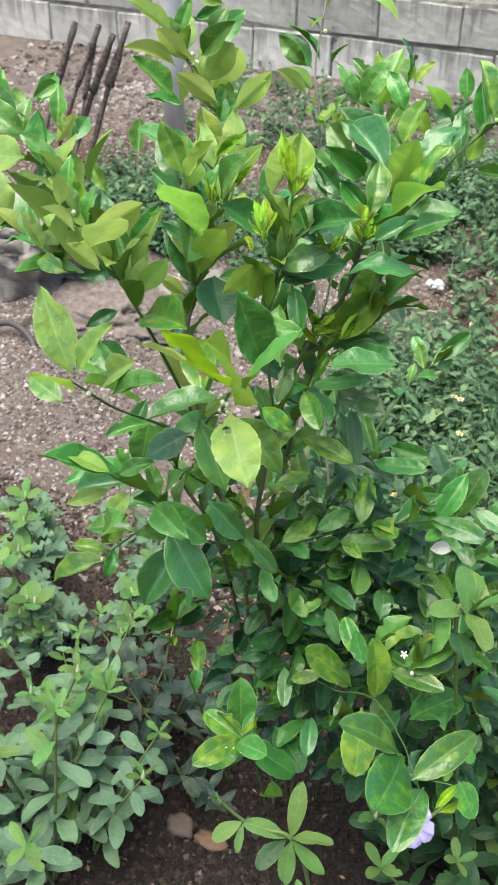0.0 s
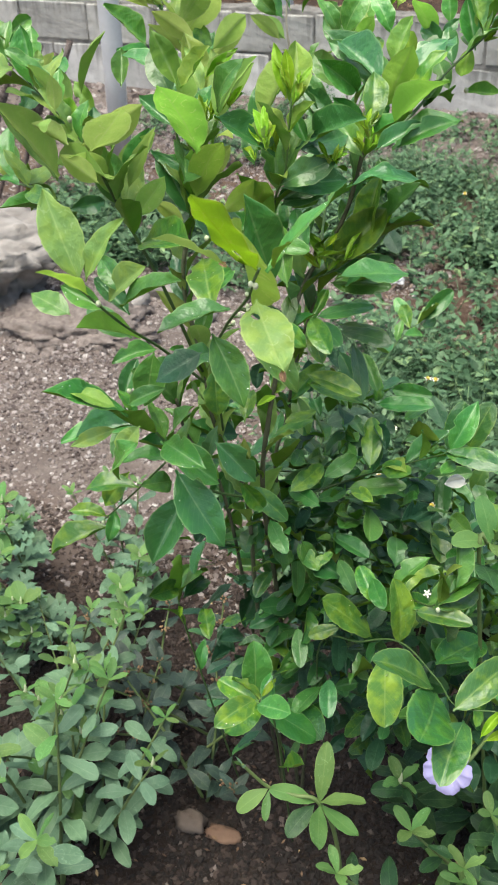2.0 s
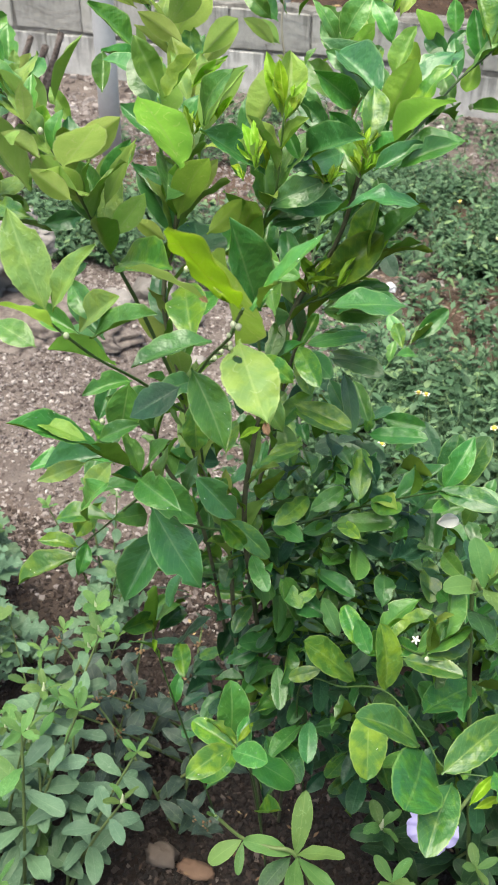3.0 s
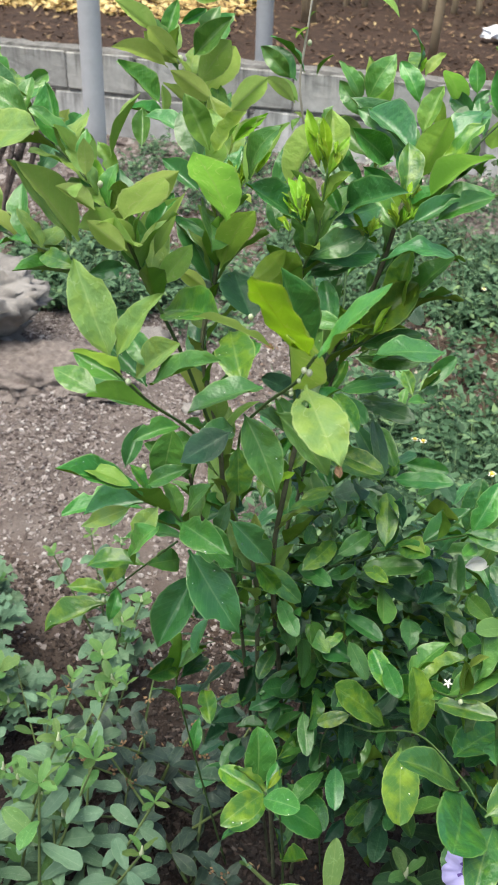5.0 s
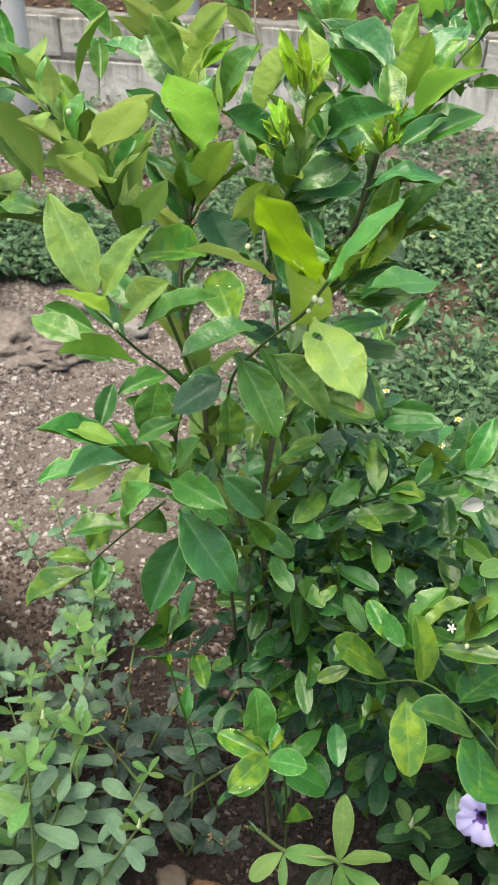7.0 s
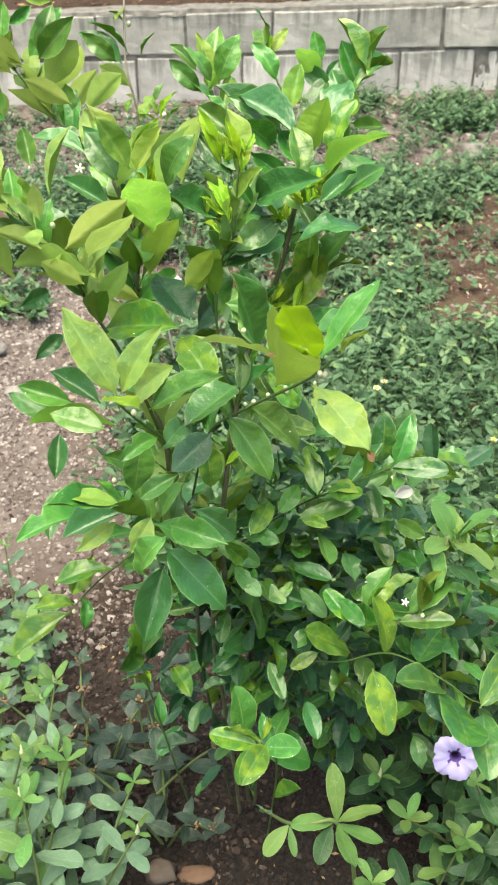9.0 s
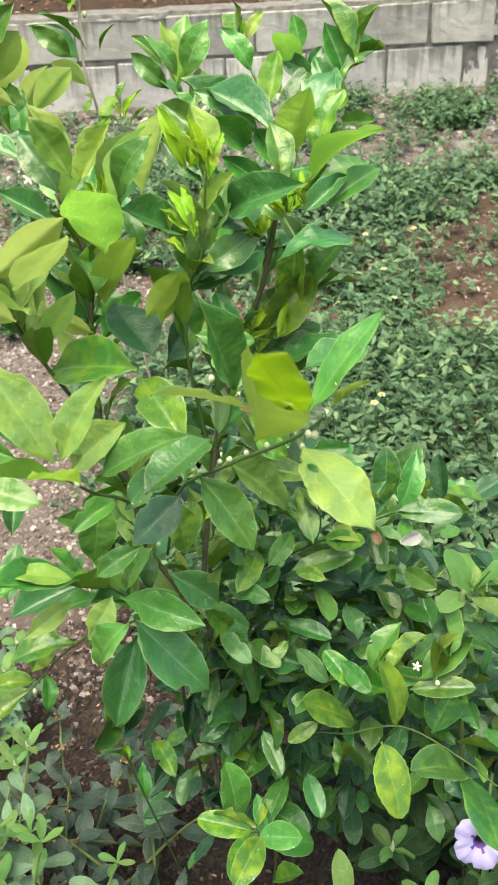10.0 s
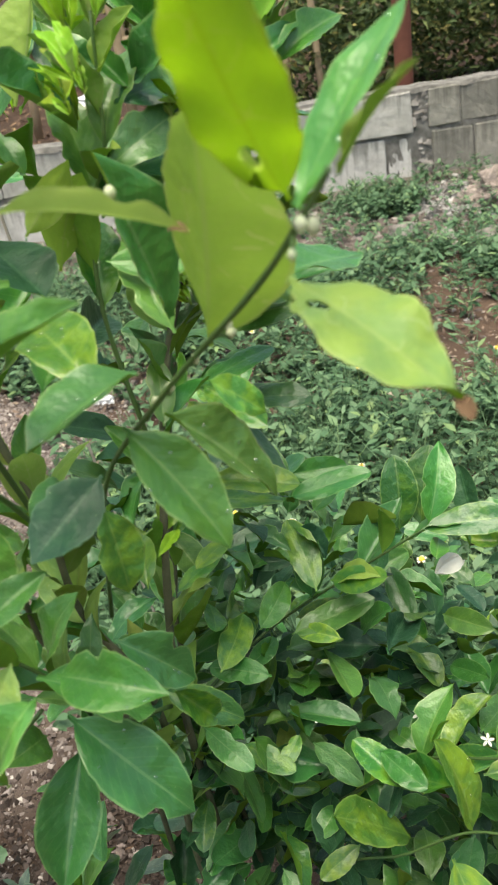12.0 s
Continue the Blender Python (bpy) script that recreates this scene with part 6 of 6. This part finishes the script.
twig_leaves("far_left", [
    (-0.249,0.798,1.072,-0.311,0.815,1.063,-40,0.50,"M"),
    (-0.335,0.984,1.066,-0.345,0.957,1.057,-58,0.44,"g"),
])
twig_leaves("left_edge", [
    (-0.239,0.929,0.785,-0.295,0.947,0.804,-46,0.39,"g"),
    (-0.265,0.945,0.698,-0.262,0.985,0.727,14,0.41,"d"),
    (-0.221,0.888,0.698,-0.287,0.847,0.704,5,0.37,"g"),
])
twig_leaves("extra_left", [
    (-0.388,1.028,1.025,-0.390,1.066,1.045,33,0.44,"g"),
    (-0.345,0.986,1.007,-0.323,0.994,1.035,-96,0.42,"p"),
    (-0.293,0.902,1.028,-0.288,0.863,1.017,-31,0.43,"d"),
    (-0.229,0.839,1.028,-0.244,0.832,1.054,98,0.39,"p"),
    (-0.225,0.872,1.020,-0.245,0.881,1.043,-42,0.39,"y"),
    (-0.312,1.196,0.986,-0.313,1.195,1.018,33,0.42,"p"),
    (-0.176,0.963,0.924,-0.214,0.979,0.955,-24,0.37,"g"),
])
twig_leaves("left_arm", [
    (-0.157,0.912,1.018,-0.192,0.939,1.058,-43,0.38,"d"),
    (-0.174,0.914,1.002,-0.211,0.928,1.021,-31,0.37,"d"),
    (-0.190,0.778,1.028,-0.146,0.789,1.057,-113,0.39,"p"),
    (-0.201,0.766,1.054,-0.203,0.770,1.077,173,0.45,"p"),
    (-0.213,0.759,1.046,-0.197,0.747,1.051,-112,0.45,"p"),
    (-0.180,0.778,1.002,-0.207,0.775,1.021,115,0.45,"p"),
    (-0.216,0.862,0.915,-0.238,0.840,0.905,-49,0.38,"d"),
])
twig_leaves("tall_left", [
    (-0.223,1.099,1.028,-0.262,1.085,1.056,99,0.38,"p"),
])
twig_leaves("young_pair", [
    (-0.173,0.970,1.007,-0.197,1.003,1.057,1,0.37,"y"),
    (-0.167,0.964,1.016,-0.191,0.985,1.049,-17,0.37,"M"),
    (-0.156,0.940,1.036,-0.133,0.959,1.057,53,0.26,"Y"),
    (-0.156,0.999,0.992,-0.171,1.014,1.014,-37,0.42,"d"),
    (-0.138,0.995,0.980,-0.102,1.036,1.031,24,0.37,"d"),
    (-0.119,0.980,0.993,-0.099,0.994,1.048,-78,0.37,"p"),
    (-0.108,1.034,1.021,-0.074,1.008,0.989,50,0.38,"d"),
])
twig_leaves("young_pair", [
    (-0.116,0.862,0.954,-0.091,0.869,0.982,-118,0.45,"u"),
    (-0.078,0.894,0.969,-0.035,0.920,0.988,53,0.43,"d"),
    (-0.142,0.943,1.011,-0.138,0.955,1.027,19,0.22,"Y"),
    (-0.137,0.944,1.013,-0.128,0.956,1.029,37,0.23,"Y"),
    (-0.144,0.942,1.010,-0.146,0.949,1.019,-8,0.26,"Y"),
    (-0.081,0.860,1.014,-0.094,0.876,1.034,-5,0.22,"Y"),
    (-0.080,0.861,1.016,-0.086,0.877,1.037,-1,0.22,"Y"),
    (-0.078,0.857,1.009,-0.077,0.869,1.023,-25,0.22,"Y"),
    (-0.086,0.854,1.002,-0.092,0.860,1.009,-40,0.28,"Y"),
])
twig_leaves("right_crown", [
    (-0.032,1.014,1.027,-0.008,0.990,1.000,48,0.41,"g"),
    (0.030,1.019,1.029,0.017,1.005,1.008,-35,0.44,"g"),
    (-0.044,0.912,0.987,-0.026,0.919,0.992,48,0.22,"Y"),
    (-0.040,0.910,0.983,-0.046,0.921,0.995,-24,0.22,"Y"),
    (-0.035,0.911,0.985,-0.030,0.922,0.998,1,0.22,"Y"),
])
twig_leaves("hole_cluster", [
    (-0.209,0.823,0.873,-0.254,0.833,0.885,-49,0.39,"g"),
    (-0.188,0.825,0.870,-0.229,0.846,0.890,-20,0.37,"d"),
    (-0.120,0.816,0.898,-0.111,0.865,0.904,17,0.43,"g"),
    (-0.059,0.855,0.900,-0.076,0.893,0.937,-22,0.37,"g"),
    (-0.121,0.845,0.834,-0.140,0.803,0.839,-36,0.45,"d"),
])
twig_leaves("hole_cluster", [
    (-0.097,0.852,0.762,-0.098,0.884,0.777,-0,0.42,"m"),
    (-0.089,0.862,0.774,-0.076,0.882,0.776,32,0.29,"Y"),
    (-0.148,0.825,0.828,-0.167,0.788,0.837,-43,0.43,"g"),
])
twig_leaves("base_sprout", [
    (-0.282,0.939,0.621,-0.275,0.988,0.650,18,0.39,"d"),
])
twig_leaves("right_crown", [
    (-0.035,1.045,1.003,-0.087,1.066,1.052,-19,0.37,"d"),
    (-0.008,1.059,1.001,0.022,1.095,1.050,9,0.37,"d"),
    (-0.091,0.925,0.945,-0.046,0.958,0.957,53,0.37,"d"),
    (-0.087,0.934,0.966,-0.037,0.962,0.963,20,0.37,"g"),
    (-0.079,0.969,0.997,-0.041,0.970,0.998,73,0.45,"d"),
    (-0.034,0.964,0.982,-0.022,0.945,1.015,-28,0.44,"u"),
    (-0.070,1.026,1.000,-0.103,1.037,1.019,-60,0.45,"d"),
    (-0.068,1.069,1.001,-0.104,1.095,1.025,-49,0.45,"g"),
    (-0.084,0.933,1.027,-0.100,0.951,1.065,-25,0.24,"Y"),
    (-0.081,0.934,1.028,-0.079,0.947,1.047,27,0.25,"Y"),
])
twig_leaves("right_crown", [
    (-0.033,0.921,0.879,0.016,0.945,0.876,25,0.37,"g"),
    (-0.014,0.929,0.993,-0.013,0.940,1.009,15,0.22,"Y"),
    (-0.010,0.930,0.995,-0.004,0.939,1.006,44,0.24,"Y"),
    (-0.018,0.927,0.991,-0.028,0.933,1.001,-27,0.22,"Y"),
])
twig_leaves("left_arm", [
    (-0.203,0.867,0.970,-0.191,0.900,1.004,34,0.37,"g"),
    (-0.187,0.825,0.966,-0.210,0.836,0.994,-35,0.42,"g"),
    (-0.200,0.919,0.979,-0.166,0.909,0.951,13,0.37,"d"),
    (-0.245,0.847,0.949,-0.226,0.877,0.947,68,0.43,"d"),
])
twig_leaves("mid_right", [
    (-0.043,0.919,0.896,-0.063,0.934,0.915,-31,0.27,"Y"),
    (-0.038,0.924,0.903,-0.036,0.939,0.916,22,0.28,"Y"),
    (-0.030,0.926,0.901,-0.022,0.944,0.916,35,0.24,"Y"),
    (-0.047,0.915,0.891,-0.067,0.923,0.903,-43,0.26,"Y"),
    (-0.039,0.916,0.890,-0.027,0.935,0.902,28,0.22,"Y"),
    (-0.040,0.929,0.872,0.014,0.931,0.875,52,0.37,"g"),
    (-0.041,0.950,0.867,-0.002,0.983,0.879,52,0.39,"m"),
    (-0.051,0.955,0.823,-0.015,0.984,0.831,37,0.37,"m"),
    (-0.039,0.973,0.808,0.010,0.967,0.805,13,0.37,"g"),
])
twig_leaves("mid_right", [
    (-0.058,0.931,0.829,-0.039,0.905,0.803,16,0.42,"m"),
    (-0.057,0.939,0.821,-0.029,0.918,0.810,33,0.43,"d"),
    (-0.057,0.920,0.780,-0.002,0.911,0.772,19,0.37,"m"),
    (-0.072,0.894,0.738,-0.046,0.918,0.742,19,0.37,"m"),
    (0.005,0.946,0.665,-0.004,0.990,0.697,-0,0.40,"m"),
    (-0.042,0.992,0.767,-0.013,0.966,0.742,27,0.38,"d"),
    (-0.023,1.015,0.757,-0.000,0.987,0.731,9,0.37,"g"),
    (0.006,1.043,0.701,0.051,1.036,0.704,52,0.43,"g"),
    (-0.063,0.947,0.934,-0.067,0.922,0.911,-23,0.41,"g"),
    (-0.084,0.921,0.942,-0.048,0.959,0.960,54,0.43,"d"),
])
twig_leaves("mid_right", [
    (-0.068,0.908,0.646,-0.046,0.953,0.653,34,0.42,"m"),
    (-0.038,0.928,0.657,-0.013,0.965,0.663,37,0.42,"g"),
    (-0.016,0.942,0.636,0.044,0.946,0.650,22,0.37,"g"),
    (0.015,0.924,0.639,-0.011,0.945,0.635,-35,0.42,"m"),
    (0.016,0.951,0.668,0.049,0.924,0.683,47,0.45,"m"),
    (-0.036,0.907,0.635,-0.075,0.929,0.634,-36,0.42,"g"),
    (0.009,0.955,0.600,0.039,0.990,0.589,45,0.42,"g"),
])
twig_leaves("low_right", [
    (-0.015,0.910,0.566,0.011,0.877,0.554,29,0.41,"d"),
    (0.026,0.884,0.574,0.046,0.847,0.572,29,0.43,"g"),
    (0.087,0.863,0.594,0.118,0.896,0.584,29,0.45,"g"),
    (0.080,0.853,0.583,0.098,0.825,0.597,44,0.43,"n"),
    (-0.028,0.928,0.582,0.018,0.904,0.582,2,0.37,"d"),
    (-0.024,0.979,0.563,0.024,0.962,0.569,21,0.37,"n"),
    (-0.061,0.918,0.570,-0.031,0.892,0.562,34,0.42,"m"),
    (-0.042,0.901,0.556,-0.023,0.918,0.567,29,0.43,"m"),
    (-0.010,0.999,0.584,0.024,0.966,0.590,43,0.43,"m"),
    (0.015,0.994,0.582,0.036,0.955,0.595,41,0.43,"g"),
])
twig_leaves("low_right", [
    (0.082,0.985,0.585,0.075,1.027,0.611,-16,0.39,"d"),
    (0.092,0.948,0.622,0.115,0.912,0.631,43,0.43,"g"),
    (0.062,0.959,0.554,0.042,1.001,0.543,-38,0.42,"g"),
    (0.090,0.945,0.546,0.079,0.991,0.541,-26,0.43,"d"),
    (0.112,0.911,0.590,0.094,0.942,0.579,-44,0.43,"g"),
    (-0.031,0.902,0.491,-0.003,0.922,0.485,35,0.43,"g"),
    (-0.051,0.886,0.477,-0.036,0.845,0.461,6,0.37,"d"),
    (-0.009,0.868,0.428,-0.000,0.826,0.414,11,0.43,"d"),
])
twig_leaves("low_right", [
    (-0.066,0.966,0.619,-0.035,0.995,0.615,41,0.42,"m"),
    (-0.050,0.953,0.605,-0.024,0.978,0.605,36,0.42,"g"),
    (0.048,1.055,0.580,0.103,1.071,0.589,41,0.37,"g"),
])
twig_leaves("tall_left", [
    (-0.237,1.148,1.109,-0.264,1.152,1.112,-76,0.40,"y"),
    (-0.257,1.144,1.062,-0.241,1.171,1.102,32,0.37,"g"),
    (-0.243,0.963,1.018,-0.249,0.982,1.046,-5,0.45,"g"),
])


def inner_leaves():
    """Leaves in the shade of the bush, along short hidden twigs, joined as one mass of foliage."""
    r = random.Random(17)
    zones = ((0.06, 1.05, 0.42, 0.20, 0.16, 0.26, 420, 0.042), (-0.07, 1.02, 0.64, 0.12, 0.08, 0.13, 110, 0.042), (-0.09, 1.06, 0.88, 0.09, 0.06, 0.10, 14, 0.05), (-0.02, 1.0, 0.52, 0.10, 0.08, 0.12, 120, 0.042),
             (0.13, 0.95, 0.46, 0.15, 0.12, 0.17, 150, 0.042), (-0.10, 0.98, 0.32, 0.11, 0.06, 0.20, 70, 0.042), (-0.04, 0.95, 0.42, 0.09, 0.05, 0.16, 70, 0.042), (-0.12, 0.93, 0.56, 0.08, 0.05, 0.10, 40, 0.044))
    verts, faces, uvs, idx = [], [], [], []
    # mostly dark kinds: shade inside the bush is painted by leaf colour
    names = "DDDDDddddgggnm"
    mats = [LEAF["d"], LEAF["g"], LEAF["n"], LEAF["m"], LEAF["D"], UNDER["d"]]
    for cx, cy, cz, rx, ry, rz, count, size in zones:
        for _ in range(count):
            d = Vector((r.gauss(0, 1), r.gauss(0, 1), r.gauss(0, 1))).normalized() * r.random() ** 0.42
            b = Vector((cx + d.x * rx, cy + d.y * ry, cz + d.z * rz))
            if b.z < 0.06:
                continue
            out = Vector((d.x * 1.2 + r.uniform(-0.6, 0.6), d.y - 0.3 + r.uniform(-0.6, 0.6), r.uniform(-0.6, 0.7))).normalized()
            L = size * r.uniform(0.6, 1.25)
            # the lowest leaves take the darkest kinds, as painted shade
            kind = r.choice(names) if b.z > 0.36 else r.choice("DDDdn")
            me = (BLADES if r.random() < 0.5 else OVAL)[kind][r.randrange(4)] if r.random() < 0.88 else CURLED[kind][r.randrange(4)]
            m = leaf_pose(b, b + out * L, r.uniform(-50, 50), r.uniform(0.42, 0.55))
            o = len(verts)
            verts += [m @ v.co - HOME for v in me.vertices]
            for p in me.polygons:
                faces.append([o + v for v in p.vertices])
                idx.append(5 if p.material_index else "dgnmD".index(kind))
            flat = me.uv_layers["blade"].data
            uvs += [tuple(flat[i].uv) for p in me.polygons for i in p.loop_indices]
    ob = mesh_object("foliage", verts, faces, mats, bush, "inner foliage with shade painted into its leaf colours")
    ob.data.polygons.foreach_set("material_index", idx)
    layer = ob.data.uv_layers.new(name="blade")
    layer.data.foreach_set("uv", [c for uv in uvs for c in uv])
    ob["kind"] = "stuff"


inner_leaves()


def bud(at, size, up=(0, 0, 1)):
    """A closed flower bud: an egg with a small green cup."""
    # it sits close on the nearest twig
    foot = min((q for line in STEM_LINES for q in line), key=lambda q: (q - Vector(at)).length)
    gap = Vector(at) - foot
    if 0.007 < gap.length < 0.03:
        at = foot + gap.normalized() * 0.007
    verts, faces = [], []
    prof = [(-1.0, 0.15), (-0.7, 0.55), (-0.2, 0.85), (0.3, 0.85), (0.75, 0.55), (1.0, 0.08)]
    q = Vector(up).to_track_quat("Z", "Y").to_matrix()
    for z, rad in prof:
        for k in range(10):
            a = 2 * math.pi * k / 10
            verts.append(Vector(at) - HOME + q @ Vector((rad * math.cos(a), rad * math.sin(a), z * 1.15)) * size)
    for i in range(len(prof) - 1):
        for k in range(10):
            faces.append((i * 10 + k, i * 10 + (k + 1) % 10, (i + 1) * 10 + (k + 1) % 10, (i + 1) * 10 + k))
    faces.append(tuple(range(50, 60)))
    mesh_object("bud", verts, faces, [BUD], bush, "small white flower bud")
    # short stalk back to the nearest twig
    if gap.length < 0.03:
        top = Vector(at) - Vector(up).normalized() * size
        sv, sf = tube(spline([foot, (foot + top) * 0.5 + Vector((0, 0, 0.001)), top], 3), 0.0007, 0.0007, 5)
        mesh_object("bud_stalk", [v - HOME for v in sv], sf, [TWIG], bush)


def blossom(at, size, facing):
    """An open white flower with five narrow petals."""
    q = Vector(facing).to_track_quat("Z", "Y").to_matrix()
    for k in range(5):
        a = 2 * math.pi * k / 5
        c, s = math.cos(a), math.sin(a)
        prof = [(0.1, 0.10, 0.0), (0.5, 0.24, 0.10), (0.9, 0.2, 0.02), (1.1, 0.05, -0.12)]
        verts = []
        for x, w, z in prof:
            verts += [Vector(at) - HOME + q @ Vector((x * c - e * w * s, x * s + e * w * c, z)) * size for e in (-1, 0, 1)]
        faces = [(i * 3 + j, i * 3 + j + 1, i * 3 + j + 4, i * 3 + j + 3) for i in range(3) for j in range(2)]
        mesh_object("petal", verts, faces, [PETAL], bush, "white petal")


def folded_flower(base, tip):
    """A large half-open white flower: three broad petals folded round one another."""
    for k, (roll, wide) in enumerate(((-35, 0.75), (40, 0.7), (160, 0.6))):
        ob = new("petal", WHITE_PETAL)
        ob.parent = bush
        ob.matrix_basis = Matrix.Translation(-HOME) @ leaf_pose(base, Vector(tip) + Vector((0.002 * k, 0, -0.002 * k)), roll, wide)


DRY_TIP = blade("dry_tip", STRAW, STRAW, 77, "blunt", 8, 4, 0.3, 0.5, 0.05)
dry_tip((-0.0005, 0.635, 0.9580), (0.25, -0.5, -0.45), 0.0075)
dry_tip((-0.059, 0.691, 0.9925), (0.95, 0.02, -0.28), 0.006)
WHITE_PETAL = blade("petal", PETAL, PETAL, 61, "blunt", 10, 6, 0.1, 0.25, 0.02, 0, False, 2)
bud((-0.028, 0.661, 0.997), 0.0019)
bud((-0.025, 0.661, 0.996), 0.0021)
bud((-0.031, 0.661, 0.989), 0.0014)
bud((-0.144, 0.690, 0.953), 0.0022)
bud((-0.195, 0.774, 1.047), 0.0022)
bud((-0.072, 0.708, 1.001), 0.0019)
bud((-0.180, 0.794, 0.815), 0.0025)
bud((-0.177, 0.786, 0.787), 0.0015)
bud((-0.166, 0.789, 0.784), 0.0015)
bud((-0.169, 0.786, 0.782), 0.0012)
bud((-0.240, 0.824, 0.627), 0.0025)
bud((-0.271, 1.167, 1.046), 0.0037)
bud((-0.279, 1.166, 1.053), 0.0037)
bud((-0.309, 1.143, 1.060), 0.0025)
bud((-0.201, 0.787, 1.015), 0.0019)
bud((-0.225, 0.811, 1.044), 0.0019)
bud((0.043, 1.094, 1.001), 0.0025)
bud((0.098, 0.820, 0.609), 0.0025)
bud((-0.183, 1.316, 1.050), 0.0031)
blossom((-0.093, 1.250, 0.946), 0.006, (0, -1, 0.4))
blossom((-0.225, 1.108, 0.963), 0.005, (0.2, -1, 0.5))
blossom((0.085, 0.845, 0.606), 0.004, (0, -0.6, 0.8))
blossom((0.056, 0.895, 0.587), 0.004, (-0.3, -0.6, 0.8))
blossom((0.047, 1.058, 0.583), 0.004, (0, -0.7, 0.7))
blossom((0.128, 0.886, 0.647), 0.004, (0, -0.6, 0.8))
folded_flower((0.082, 0.929, 0.674), (0.099, 0.932, 0.682))
vine = thing("dry_vine", (-0.1, 1.3, 0.0), "thin dry grey vine with a few green leaves", "vine")
verts, faces = tube(spline([(-0.08, 1.30, -0.02), (-0.182, 1.315, 0.803), (-0.182, 1.316, 0.893), (-0.180, 1.304, 0.953), (-0.189, 1.305, 1.008), (-0.187, 1.317, 1.059), (-0.183, 1.328, 1.117)], 6), 0.0016, 0.0012, 7, 0.1)
mesh_object("stem", [v - vine.location for v in verts], faces, [VINE], vine)
for base, tip, roll, kind in (
        ((-0.185, 1.319, 1.065), (-0.196, 1.303, 1.055), 20, "u"),
        ((-0.193, 1.305, 1.011), (-0.240, 1.319, 1.041), -30, "g"),
        ((-0.106, 1.192, 1.120), (-0.070, 1.196, 1.100), 10, "p"),
        ((-0.186, 1.320, 1.074), (-0.179, 1.324, 1.082), 0, "y"),
        ((-0.189, 1.315, 1.053), (-0.205, 1.313, 1.065), 20, "g"),
        ((-0.178, 1.292, 0.950), (-0.159, 1.325, 0.969), 10, "y"),
        ((-0.179, 1.295, 0.959), (-0.159, 1.296, 0.947), 10, "y"),
        ((-0.183, 1.298, 0.974), (-0.192, 1.291, 0.959), 0, "y"),
        ((-0.154, 1.293, 0.950), (-0.133, 1.303, 0.979), 0, "Y"),
        ((-0.157, 1.294, 0.953), (-0.168, 1.298, 0.971), 10, "y"),
        ((-0.182, 1.297, 0.972), (-0.193, 1.298, 0.978), 0, "y"),
        ((-0.159, 1.299, 0.969), (-0.148, 1.305, 0.988), 20, "g"),
        ((-0.148, 1.292, 0.947), (-0.128, 1.298, 0.963), 0, "y"),
        ((-0.185, 1.310, 1.019), (-0.228, 1.314, 1.054), 20, "g"),
        ((-0.172, 1.311, 1.016), (-0.155, 1.318, 1.039), -20, "g"),
):
    ob = new("leaf", BLADES[kind][1])
    ob.parent = vine
    ob.matrix_basis = Matrix.Translation(-vine.location) @ leaf_pose(base, tip, roll, 0.45)
bud((-0.052, 0.755, 0.930), 0.0018)
bud((-0.049, 0.750, 0.936), 0.0018)
bud((-0.038, 0.711, 0.954), 0.0018)
bud((-0.036, 0.714, 0.960), 0.0018)
bud((-0.060, 0.765, 0.925), 0.0018)
bud((-0.045, 0.735, 0.944), 0.0018)
